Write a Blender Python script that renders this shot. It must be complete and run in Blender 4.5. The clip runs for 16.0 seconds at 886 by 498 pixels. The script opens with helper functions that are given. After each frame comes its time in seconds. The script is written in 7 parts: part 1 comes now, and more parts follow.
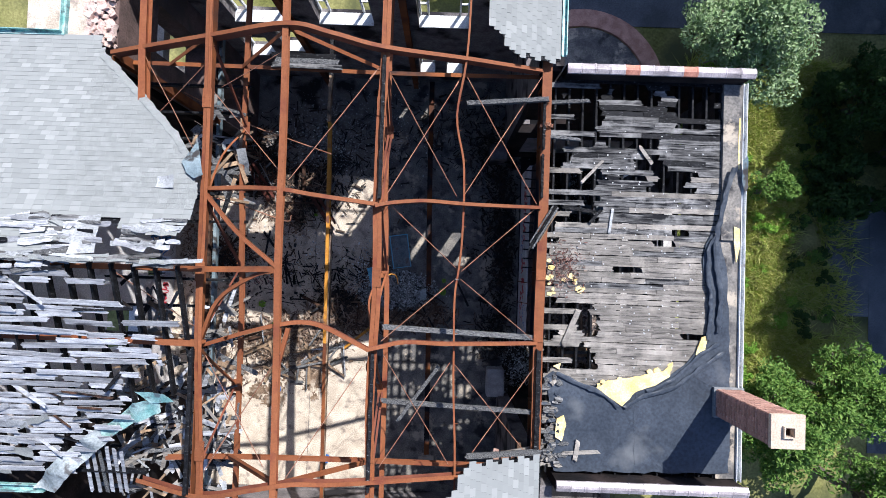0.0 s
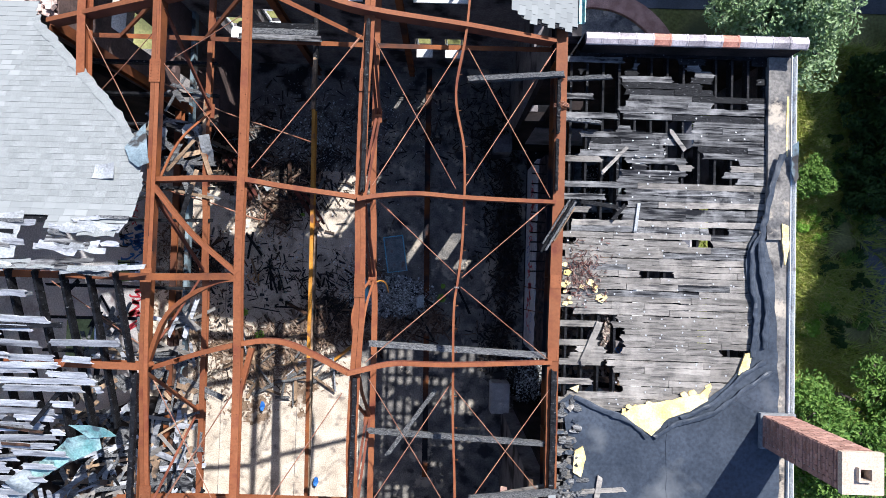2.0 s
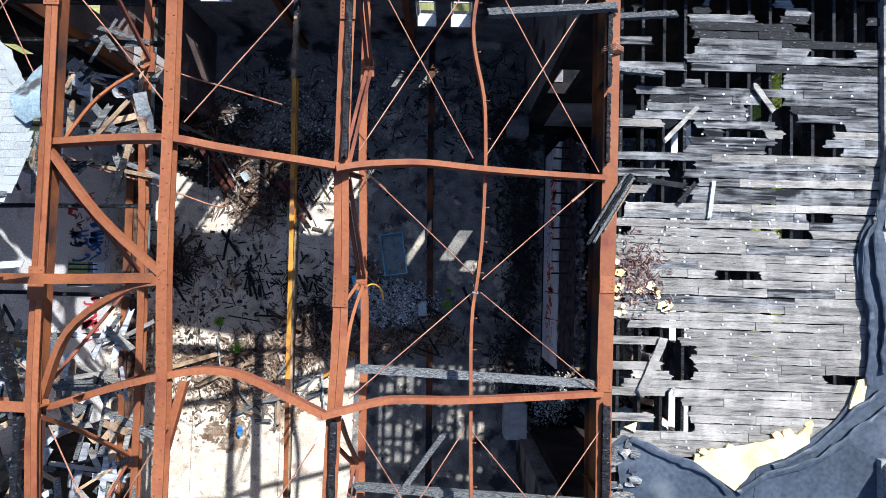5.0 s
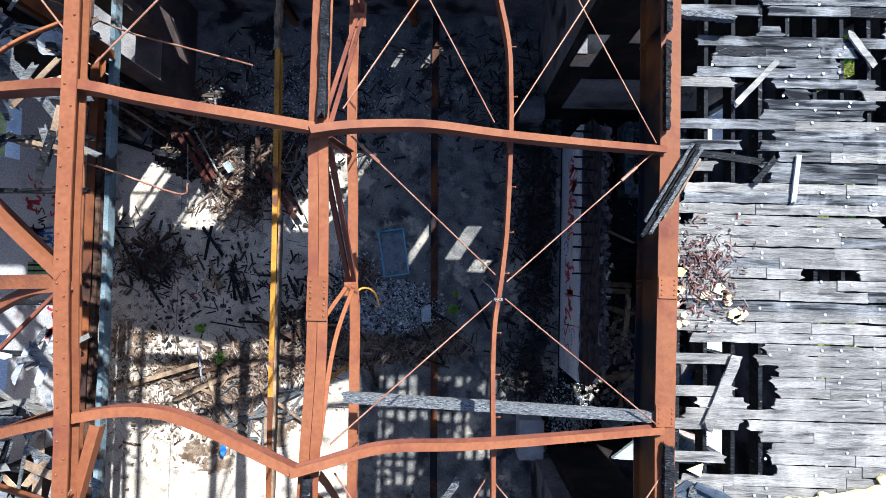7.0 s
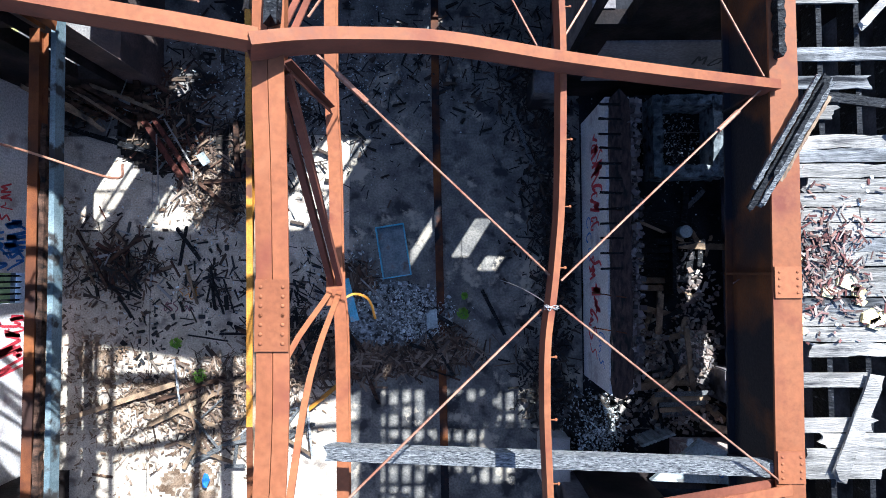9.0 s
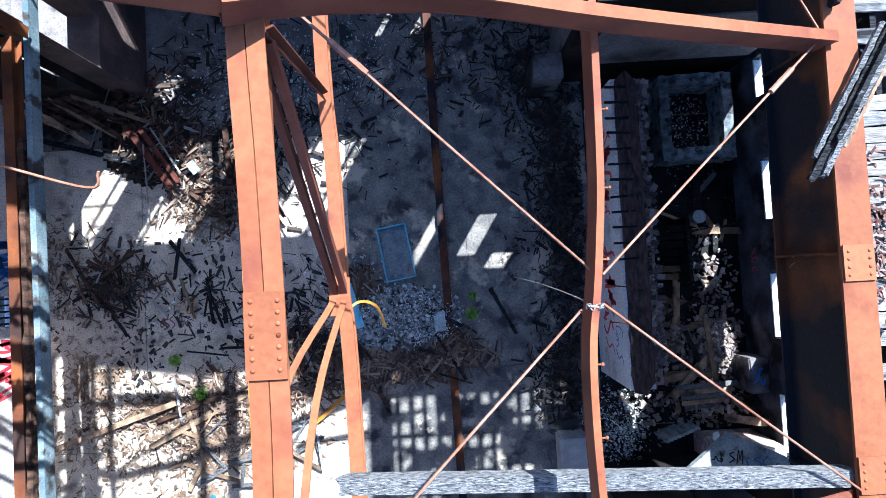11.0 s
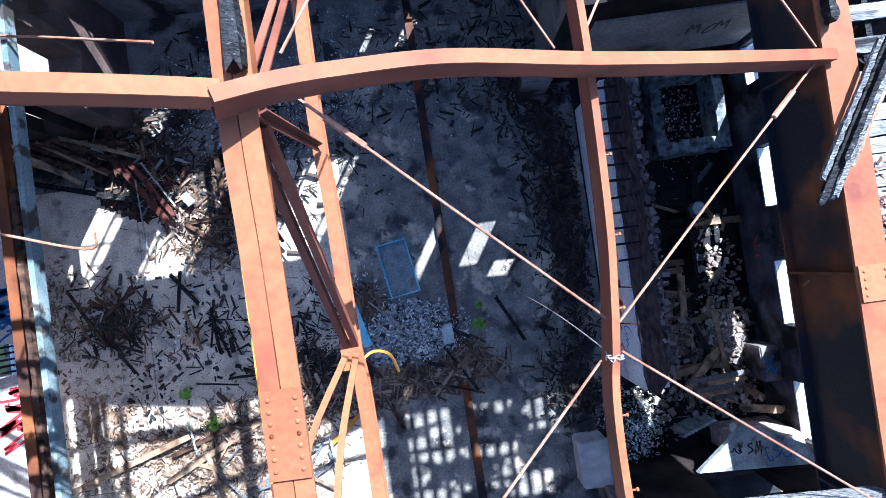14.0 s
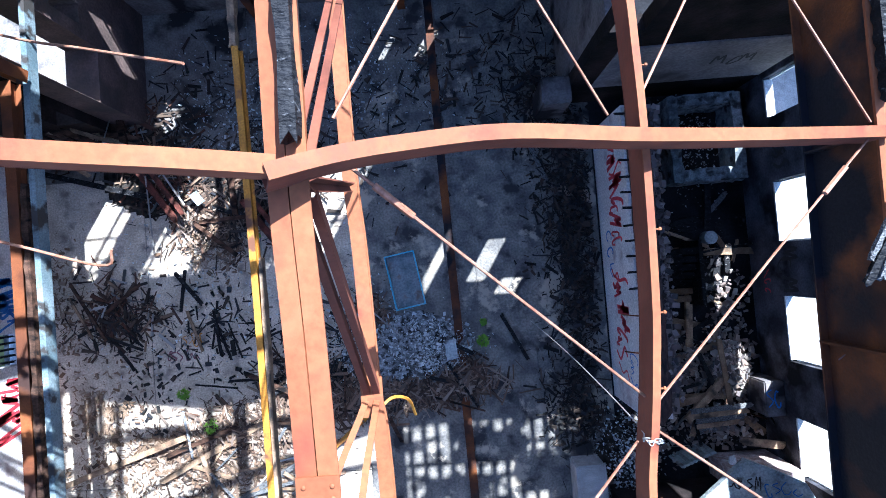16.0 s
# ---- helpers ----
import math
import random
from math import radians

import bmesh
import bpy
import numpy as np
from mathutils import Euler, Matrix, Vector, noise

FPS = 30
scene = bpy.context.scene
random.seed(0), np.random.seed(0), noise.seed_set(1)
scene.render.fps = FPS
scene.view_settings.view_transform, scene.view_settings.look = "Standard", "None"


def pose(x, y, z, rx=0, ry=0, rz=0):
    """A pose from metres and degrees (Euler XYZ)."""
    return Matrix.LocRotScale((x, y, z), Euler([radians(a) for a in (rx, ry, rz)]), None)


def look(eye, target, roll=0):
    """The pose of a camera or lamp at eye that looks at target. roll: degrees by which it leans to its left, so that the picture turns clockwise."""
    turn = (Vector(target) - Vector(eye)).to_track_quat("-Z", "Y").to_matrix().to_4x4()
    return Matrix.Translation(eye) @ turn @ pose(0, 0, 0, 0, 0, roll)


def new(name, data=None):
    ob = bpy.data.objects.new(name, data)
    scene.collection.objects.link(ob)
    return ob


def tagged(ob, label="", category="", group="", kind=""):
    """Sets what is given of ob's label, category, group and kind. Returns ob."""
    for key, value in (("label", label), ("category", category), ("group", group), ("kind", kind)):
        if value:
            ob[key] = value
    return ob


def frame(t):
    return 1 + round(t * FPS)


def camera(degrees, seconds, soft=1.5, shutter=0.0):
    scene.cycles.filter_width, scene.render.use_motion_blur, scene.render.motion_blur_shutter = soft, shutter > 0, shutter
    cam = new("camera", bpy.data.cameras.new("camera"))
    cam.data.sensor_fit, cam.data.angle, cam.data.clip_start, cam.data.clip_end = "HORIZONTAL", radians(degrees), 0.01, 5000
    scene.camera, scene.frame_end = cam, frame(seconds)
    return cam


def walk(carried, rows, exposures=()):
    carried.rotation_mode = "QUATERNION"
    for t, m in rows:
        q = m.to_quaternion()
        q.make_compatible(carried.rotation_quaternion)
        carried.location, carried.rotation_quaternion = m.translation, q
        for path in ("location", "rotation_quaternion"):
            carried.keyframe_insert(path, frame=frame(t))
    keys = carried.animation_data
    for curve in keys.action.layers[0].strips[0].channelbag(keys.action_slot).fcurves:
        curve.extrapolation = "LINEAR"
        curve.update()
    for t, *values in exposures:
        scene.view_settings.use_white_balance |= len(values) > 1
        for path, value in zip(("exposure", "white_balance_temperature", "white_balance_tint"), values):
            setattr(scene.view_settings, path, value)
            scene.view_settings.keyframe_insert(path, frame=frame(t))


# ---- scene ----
cam = camera(78.0, 16.0, soft=0.5)
ROWS = [
    (0.0, 0.088, -0.448, 23.759, 1.63, 0.312, 1.946),
    (0.5, 0.131, -0.381, 23.248, 1.647, 0.336, 1.89),
    (1.0, 0.166, -0.344, 22.717, 1.59, 0.348, 1.928),
    (1.5, 0.198, -0.364, 22.222, 1.731, 0.473, 1.809),
    (2.0, 0.16, -0.39, 21.723, 1.878, 0.437, 1.732),
    (2.5, 0.097, -0.399, 21.227, 1.924, 0.387, 1.703),
    (3.0, 0.037, -0.394, 20.728, 1.864, 0.369, 1.645),
    (3.5, -0.007, -0.42, 20.246, 1.915, 0.364, 1.583),
    (4.0, -0.026, -0.452, 19.774, 2.114, 0.381, 1.598),
    (6.5, -0.134, -0.521, 17.412, 2.478, 0.598, 1.488),
    (7.0, -0.182, -0.506, 16.928, 2.462, 0.658, 1.4),
    (7.5, -0.239, -0.501, 16.414, 2.41, 0.658, 1.161),
    (8.0, -0.308, -0.513, 15.911, 2.48, 0.683, 0.845),
    (8.5, -0.369, -0.516, 15.395, 2.478, 0.632, 0.433),
    (9.0, -0.383, -0.535, 14.963, 2.505, 0.673, -0.162),
    (11.5, -0.54, -0.521, 14.361, 2.412, 0.753, -3.985),
    (12.0, -0.524, -0.459, 14.347, 2.322, 0.748, -4.787),
    (12.5, -0.493, -0.392, 14.348, 2.249, 0.722, -5.64),
    (13.0, -0.486, -0.324, 14.342, 2.188, 0.773, -6.558),
    (13.5, -0.514, -0.232, 14.344, 2.078, 0.784, -7.453),
    (14.0, -0.559, -0.117, 14.328, 2.011, 0.766, -7.75),
    (14.5, -0.615, -0.013, 14.305, 1.945, 0.669, -6.293),
    (15.0, -0.665, 0.079, 14.273, 1.965, 0.58, -4.433),
    (15.5, -0.705, 0.18, 14.254, 1.928, 0.517, -4.34),
    (16.0, -0.766, 0.321, 14.238, 1.872, 0.538, -4.436),
]
walk(cam, [(t, pose(x, y, z, rx, ry, rz)) for t, x, y, z, rx, ry, rz in ROWS],
     [(0.0, 0.9, 5240, 15), (4.0, 1.22, 5110, 12), (7.0, 1.48, 4890, 9), (9.0, 1.82, 4820, 9), (12.5, 2.33, 4630, 11), (16.0, 2.43, 4610, 11)])

# ---- light ----
TO_SUN = Vector((0.495, 0.78, 1.0)).normalized()
world = bpy.data.worlds.new("sky")
world.use_nodes = True
scene.world = world
wn = world.node_tree.nodes
sky = wn.new("ShaderNodeTexSky")
sky.sky_type, sky.sun_disc = "NISHITA", False
sky.dust_density, sky.ozone_density = 1.6, 1.3
sky.sun_elevation = math.asin(TO_SUN.z)
sky.sun_rotation = math.atan2(TO_SUN.x, TO_SUN.y)
world.node_tree.links.new(sky.outputs[0], wn["Background"].inputs[0])
wn["Background"].inputs[1].default_value = 0.083
sun = new("sun", bpy.data.lights.new("sun", "SUN"))
sun.data.energy, sun.data.angle, sun.data.color = 5.0, radians(0.55), (1.0, 0.885, 0.685)
sun.matrix_world = look(TO_SUN * 60, (0, 0, 0))


# ---- materials ----
def material(name, c1, c2, rough=0.8, metal=0.0, size=3.0, fine=30.0, bump=0.3, spread=0.0, stain=None, stretch=(1, 1, 1), lo=0.35, hi=0.65,
             stain_at=(0.55, 0.7), stain_size=1.2, grit=(0.55, 1.25), spec=0.3, patches=None):
    """Two-scale procedural surface: c1 to c2 in broad patches, fine grain over it, and stains of their own shape. patches: (colour, from, to, size) that run on from piece to piece."""
    m = bpy.data.materials.new(name)
    m.use_nodes = True
    nt = m.node_tree
    n, ln = nt.nodes, nt.links
    b = n["Principled BSDF"]
    b.inputs["Roughness"].default_value, b.inputs["Metallic"].default_value = rough, metal
    b.inputs["Specular IOR Level"].default_value = spec
    co = n.new("ShaderNodeTexCoord")
    mp = n.new("ShaderNodeMapping")
    mp.inputs["Scale"].default_value = stretch
    info = n.new("ShaderNodeObjectInfo")
    add = n.new("ShaderNodeVectorMath")
    mul = n.new("ShaderNodeMath")
    mul.operation, mul.inputs[1].default_value = "MULTIPLY", 37.0
    ln.new(info.outputs["Random"], mul.inputs[0])
    ln.new(co.outputs["Object"], add.inputs[0])
    if spread:
        ln.new(mul.outputs[0], add.inputs[1])
    ln.new(add.outputs[0], mp.inputs[0])

    def noise_of(scale, detail=5.0):
        t = n.new("ShaderNodeTexNoise")
        t.inputs["Scale"].default_value, t.inputs["Detail"].default_value = scale, detail
        ln.new(mp.outputs[0], t.inputs["Vector"])
        return t.outputs["Fac"]

    def ramp(fac, a, ca, z, cz):
        r = n.new("ShaderNodeValToRGB")
        r.color_ramp.elements[0].position, r.color_ramp.elements[1].position = a, z
        r.color_ramp.elements[0].color, r.color_ramp.elements[1].color = (*ca, 1), (*cz, 1)
        ln.new(fac, r.inputs[0])
        return r.outputs[0]

    def mix(kind, fac, a, z):
        x = n.new("ShaderNodeMix")
        x.data_type, x.blend_type = "RGBA", kind
        if isinstance(fac, float):
            x.inputs[0].default_value = fac
        else:
            ln.new(fac, x.inputs[0])
        ln.new(a, x.inputs[6])
        if isinstance(z, tuple):
            x.inputs[7].default_value = (*z, 1)
        else:
            ln.new(z, x.inputs[7])
        return x.outputs[2]

    broad, grain = noise_of(size), noise_of(fine, 8.0)
    col = ramp(broad, lo, c1, hi, c2)
    col = mix("MULTIPLY", 0.75, col, ramp(grain, 0.3, (grit[0],) * 3, 0.7, (grit[1],) * 3))
    if stain:
        f = ramp(noise_of(stain_size, 9.0), stain_at[0], (0, 0, 0), stain_at[1], (1, 1, 1))
        col = mix("MIX", f, col, stain)
    if patches:
        here = n.new("ShaderNodeNewGeometry")
        wide = n.new("ShaderNodeTexNoise")
        wide.inputs["Scale"].default_value, wide.inputs["Detail"].default_value, wide.inputs["Roughness"].default_value = patches[3], 10.0, 0.65
        ln.new(here.outputs["Position"], wide.inputs["Vector"])
        col = mix("MIX", ramp(wide.outputs["Fac"], patches[1], (0, 0, 0), patches[2], (0.85, 0.85, 0.85)), col, patches[0])
    if spread:
        v = n.new("ShaderNodeMapRange")
        v.inputs[3].default_value, v.inputs[4].default_value = 1 - spread, 1 + spread
        ln.new(info.outputs["Random"], v.inputs[0])
        g = n.new("ShaderNodeCombineColor")
        for k in range(3):
            ln.new(v.outputs[0], g.inputs[k])
        col = mix("MULTIPLY", 1.0, col, g.outputs[0])
    ln.new(col, b.inputs["Base Color"])
    rr = n.new("ShaderNodeMapRange")
    rr.inputs[3].default_value, rr.inputs[4].default_value = max(0.05, rough - 0.15), min(1, rough + 0.12)
    ln.new(grain, rr.inputs[0])
    ln.new(rr.outputs[0], b.inputs["Roughness"])
    if bump:
        bp = n.new("ShaderNodeBump")
        bp.inputs["Strength"].default_value, bp.inputs["Distance"].default_value = bump, 0.02
        ln.new(grain, bp.inputs["Height"])
        ln.new(bp.outputs[0], b.inputs["Normal"])
    return m


def island_material(name, colours, rough=0.85, through_light=0.0):
    """For joined heaps of small pieces: every island takes its own colour from a list."""
    m = bpy.data.materials.new(name)
    m.use_nodes = True
    n, ln = m.node_tree.nodes, m.node_tree.links
    b = n["Principled BSDF"]
    b.inputs["Roughness"].default_value, b.inputs["Specular IOR Level"].default_value = rough, 0.15
    g = n.new("ShaderNodeNewGeometry")
    r = n.new("ShaderNodeValToRGB")
    r.color_ramp.interpolation = "LINEAR"
    e = r.color_ramp.elements
    e[0].position, e[0].color = 0.0, (*colours[0], 1)
    e[1].position, e[1].color = 1.0, (*colours[-1], 1)
    for k, c in enumerate(colours[1:-1], 1):
        x = e.new(k / (len(colours) - 1))
        x.color = (*c, 1)
    ln.new(g.outputs["Random Per Island"], r.inputs[0])
    ln.new(r.outputs[0], b.inputs["Base Color"])
    if through_light:
        t = n.new("ShaderNodeBsdfTranslucent")
        ln.new(r.outputs[0], t.inputs[0])
        x = n.new("ShaderNodeMixShader")
        x.inputs[0].default_value = through_light
        ln.new(b.outputs[0], x.inputs[1])
        ln.new(t.outputs[0], x.inputs[2])
        ln.new(x.outputs[0], n["Material Output"].inputs[0])
    return m


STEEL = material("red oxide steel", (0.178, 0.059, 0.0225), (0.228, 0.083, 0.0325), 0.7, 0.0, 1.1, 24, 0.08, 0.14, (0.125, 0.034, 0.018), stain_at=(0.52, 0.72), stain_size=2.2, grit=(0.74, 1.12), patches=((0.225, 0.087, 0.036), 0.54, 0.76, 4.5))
STEEL.node_tree.nodes["Principled BSDF"].inputs["Specular IOR Level"].default_value = 0.2
# Rust streaks, with the girder's shaded side put in as a darker base.
WEB_RUST_SHADE = material("rust-streaked web plate darkened for shade", (0.05, 0.018, 0.009), (0.21, 0.07, 0.016), 0.7, 0.0, 1.2, 40, 0.25, 0, (0.008, 0.008, 0.012), stain_at=(0.44, 0.56), stain_size=0.9, grit=(0.7, 1.1), spec=0.2)
RUST = material("rusted steel", (0.10, 0.036, 0.018), (0.25, 0.085, 0.026), 0.75, 0.0, 1.6, 45, 0.25, 0.10, (0.04, 0.022, 0.018), stain_at=(0.52, 0.66), stain_size=0.8, grit=(0.75, 1.1), spec=0.15)
# Darker copy of the red steel; the shade of side faces is in its colour.
SHADE_RED = material("red oxide steel with shade in its colour", (0.11, 0.037, 0.022), (0.185, 0.064, 0.036), 0.75, 0.0, 1.3, 30, 0.1, 0.08, (0.07, 0.026, 0.018), stain_at=(0.55, 0.72), stain_size=1.6, grit=(0.8, 1.1), spec=0.15)
YELLOW_STEEL = material("yellow paint on steel", (0.37, 0.155, 0.014), (0.52, 0.24, 0.024), 0.6, 0.0, 1.5, 30, 0.2, 0, (0.12, 0.05, 0.025), stain_at=(0.55, 0.64), stain_size=2.0)
BLUE_STEEL = material("weathered blue-grey paint", (0.10, 0.14, 0.16), (0.24, 0.29, 0.31), 0.65, 0, 1.5, 30, 0.25, 0, (0.04, 0.036, 0.034), stain_at=(0.5, 0.6), stain_size=3)
CHAR = material("charred timber", (0.004, 0.004, 0.005), (0.016, 0.016, 0.018), 0.6, 0, 6, 22, 1.0, 0.3, (0.16, 0.16, 0.165), stretch=(1, 2, 1), stain_at=(0.62, 0.74), stain_size=14, spec=0.12)
SCORCHED = material("ash-grey scorched timber", (0.085, 0.085, 0.088), (0.23, 0.227, 0.22), 0.85, 0, 34, 80, 1.0, 0.2, (0.035, 0.035, 0.038), stretch=(0.5, 2.4, 2.4), stain_at=(0.50, 0.64), stain_size=44, spec=0.12)
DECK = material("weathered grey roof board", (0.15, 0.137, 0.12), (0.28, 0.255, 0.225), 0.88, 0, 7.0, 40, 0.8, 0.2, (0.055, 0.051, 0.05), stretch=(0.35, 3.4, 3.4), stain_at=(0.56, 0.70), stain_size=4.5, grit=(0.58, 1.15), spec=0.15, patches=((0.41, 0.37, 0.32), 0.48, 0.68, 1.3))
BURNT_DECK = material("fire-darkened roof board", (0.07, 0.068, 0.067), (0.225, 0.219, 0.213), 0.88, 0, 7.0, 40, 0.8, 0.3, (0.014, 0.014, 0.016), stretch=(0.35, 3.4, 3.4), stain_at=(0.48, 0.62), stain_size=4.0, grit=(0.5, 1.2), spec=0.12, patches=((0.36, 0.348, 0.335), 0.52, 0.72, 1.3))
LATH = material("pale grey roof lath", (0.25, 0.252, 0.268), (0.50, 0.502, 0.52), 0.88, 0, 3.0, 36, 0.5, 0.35, (0.05, 0.05, 0.056), stretch=(0.7, 5, 5), stain_at=(0.60, 0.74), stain_size=2.6, grit=(0.5, 1.2), spec=0.15)
WOOD = material("broken brown timber", (0.16, 0.10, 0.06), (0.33, 0.23, 0.14), 0.8, 0, 3, 30, 0.5, 0.4, (0.03, 0.025, 0.02), stain_at=(0.52, 0.68), stain_size=2.5)
CONCRETE = material("sooty concrete floor", (0.11, 0.105, 0.102), (0.26, 0.236, 0.205), 0.9, 0, 1.9, 18, 0.4, 0, (0.045, 0.043, 0.045), stain_at=(0.54, 0.63), stain_size=1.4, grit=(0.5, 1.25), spec=0.15, patches=((0.44, 0.375, 0.29), 0.56, 0.61, 0.75))
# Soot black taken lower still, so the roofed wing's floor reads unlit.
SOOT_SHADE_FLOOR = material("floor black with soot and painted shade", (0.006, 0.006, 0.007), (0.026, 0.026, 0.03), 0.95, 0, 1.1, 16, 0.5, 0, (0.13, 0.122, 0.115), stain_at=(0.66, 0.76), stain_size=1.5, spec=0.08)
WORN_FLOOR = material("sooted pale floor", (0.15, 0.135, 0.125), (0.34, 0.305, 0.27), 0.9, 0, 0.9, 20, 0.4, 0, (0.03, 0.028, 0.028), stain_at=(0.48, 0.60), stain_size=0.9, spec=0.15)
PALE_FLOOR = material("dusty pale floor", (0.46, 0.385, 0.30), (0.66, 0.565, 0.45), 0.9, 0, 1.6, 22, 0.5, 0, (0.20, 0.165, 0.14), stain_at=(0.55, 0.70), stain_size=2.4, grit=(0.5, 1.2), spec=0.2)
PLASTER = material("stained plaster", (0.13, 0.117, 0.117), (0.28, 0.25, 0.245), 0.9, 0, 0.8, 16, 0.3, 0, (0.022, 0.02, 0.022), stain_at=(0.48, 0.62), stain_size=0.8, spec=0.15)
TAG_WALL = material("sooted blue-grey limewash", (0.035, 0.035, 0.043), (0.13, 0.13, 0.15), 0.9, 0, 1.4, 20, 0.4, 0, (0.012, 0.012, 0.014), stain_at=(0.50, 0.62), stain_size=1.1, spec=0.12)
WHITE_WALL = material("whitewashed wall", (0.62, 0.58, 0.57), (0.76, 0.72, 0.70), 0.88, 0, 0.9, 20, 0.25, 0, (0.33, 0.27, 0.27), stain_at=(0.58, 0.72), stain_size=1.4)
# Sooted brick whose colour also carries the gloom of the roofed rooms.
SOOT_SHADE_WALL = material("sooted, shade-darkened brick wall", (0.010, 0.009, 0.009), (0.04, 0.03, 0.028), 0.95, 0, 1.2, 18, 0.6, 0, (0.012, 0.012, 0.014), stain_at=(0.5, 0.66), stain_size=0.9, spec=0.08)
BRICK = material("red brick", (0.30, 0.16, 0.12), (0.44, 0.26, 0.20), 0.88, 0, 3, 40, 0.4, 0.25)
DIM_BRICK = material("smoke-browned brick wall", (0.07, 0.05, 0.045), (0.15, 0.10, 0.088), 0.9, 0, 1.2, 18, 0.6, 0, (0.05, 0.04, 0.04), stain_at=(0.52, 0.68), stain_size=0.9)
MORTAR = material("grey lime mortar", (0.36, 0.34, 0.32), (0.52, 0.49, 0.46), 0.92, 0, 4, 50, 0.4)
RUBBLE = material("broken masonry", (0.38, 0.26, 0.22), (0.60, 0.48, 0.42), 0.92, 0, 6, 30, 0.9, 0.2, (0.70, 0.62, 0.55), stain_at=(0.55, 0.65), stain_size=5)
STONE = material("pale chimney cap", (0.50, 0.39, 0.29), (0.60, 0.48, 0.37), 0.85, 0, 3, 30, 0.25)
TILE = material("glazed grey coping tile", (0.30, 0.262, 0.268), (0.47, 0.415, 0.415), 0.35, 0, 4, 30, 0.12, 0.25, (0.25, 0.2, 0.2), stain_at=(0.62, 0.75), stain_size=2)
TILE_RED = material("terracotta coping tile", (0.42, 0.17, 0.11), (0.52, 0.24, 0.17), 0.6, 0, 4, 30, 0.12)
RUBBER = material("black roofing membrane", (0.030, 0.037, 0.050), (0.056, 0.066, 0.085), 0.48, 0, 0.8, 14, 0.06, 0, (0.13, 0.135, 0.14), stain_at=(0.6, 0.8), stain_size=0.9)
FOAM = material("yellow insulation foam", (0.72, 0.52, 0.18), (0.88, 0.74, 0.40), 0.9, 0, 3, 25, 0.8, 0.1, (0.45, 0.32, 0.13), stain_at=(0.6, 0.75), stain_size=3)
SHINGLE = material("grey asphalt shingle", (0.212, 0.218, 0.208), (0.25, 0.256, 0.245), 0.9, 0, 2.2, 60, 0.35, 0.07, (0.24, 0.25, 0.25), stain_at=(0.62, 0.8), stain_size=0.8)
FELT = material("grey roofing felt", (0.18, 0.185, 0.19), (0.38, 0.385, 0.385), 0.85, 0, 1.5, 25, 0.5, 0.2)
COPPER = material("verdigris copper", (0.20, 0.40, 0.38), (0.46, 0.62, 0.58), 0.55, 0.2, 4, 25, 0.4, 0.1, (0.12, 0.16, 0.17), stain_at=(0.52, 0.62), stain_size=5)
CHALK_BLUE = material("faded blue painted metal", (0.12, 0.40, 0.56), (0.25, 0.55, 0.70), 0.5, 0, 3, 25, 0.2, 0, (0.45, 0.43, 0.42), stain_at=(0.6, 0.72), stain_size=3)
GREY_PANEL = material("grey sheet", (0.22, 0.25, 0.255), (0.40, 0.43, 0.43), 0.6, 0, 3, 20, 0.5, 0.2, (0.12, 0.115, 0.11), stain_at=(0.56, 0.66), stain_size=4)
SALMON = material("weathered salmon board", (0.55, 0.33, 0.25), (0.68, 0.45, 0.36), 0.85, 0, 3, 24, 0.4, 0.1, (0.3, 0.22, 0.19), stain_at=(0.58, 0.7), stain_size=3)
WHITE_PAINT = material("flaking white paint", (0.62, 0.63, 0.62), (0.78, 0.78, 0.76), 0.7, 0, 3, 30, 0.3, 0.1, (0.32, 0.28, 0.25), stain_at=(0.6, 0.7), stain_size=4)
RED_TIMBER = material("smoke-stained red-brown paint", (0.055, 0.018, 0.013), (0.15, 0.05, 0.035), 0.8, 0, 3, 30, 0.4, 0.15, (0.02, 0.012, 0.01), stain_at=(0.52, 0.66), stain_size=2.5, spec=0.15)
BURNT_WOOD = material("smoke-blackened brown timber", (0.030, 0.018, 0.013), (0.10, 0.055, 0.036), 0.85, 0, 3, 30, 0.6, 0.3, (0.008, 0.007, 0.007), stretch=(1, 3, 3), stain_at=(0.50, 0.64), stain_size=2.5, spec=0.12)
BARK = material("bark", (0.09, 0.07, 0.055), (0.18, 0.15, 0.12), 0.95, 0, 3, 20, 0.9, 0, stretch=(3, 3, 1))
SOIL = material("rough grass and soil", (0.12, 0.125, 0.035), (0.30, 0.28, 0.11), 0.95, 0, 0.5, 9, 0.8, 0, (0.07, 0.075, 0.035), stain_at=(0.52, 0.67), stain_size=0.35, spec=0.1)
ASPHALT = material("worn asphalt", (0.065, 0.07, 0.08), (0.12, 0.125, 0.14), 0.9, 0, 0.8, 22, 0.4, 0, (0.17, 0.17, 0.18), stain_at=(0.58, 0.75), stain_size=0.7)
RED_PAINT = material("red spray paint", (0.48, 0.03, 0.05), (0.60, 0.06, 0.08), 0.6, 0, 5, 20, 0.0)
BLUE_PAINT = material("blue spray paint", (0.03, 0.12, 0.42), (0.06, 0.20, 0.55), 0.6, 0, 5, 20, 0.0)
BLACK_PAINT = material("black spray paint", (0.015, 0.015, 0.02), (0.03, 0.03, 0.03), 0.6, 0, 5, 20, 0.0)
NAIL = material("galvanised washer", (0.42, 0.42, 0.42), (0.55, 0.55, 0.55), 0.5, 0.3, 5, 30, 0.0)
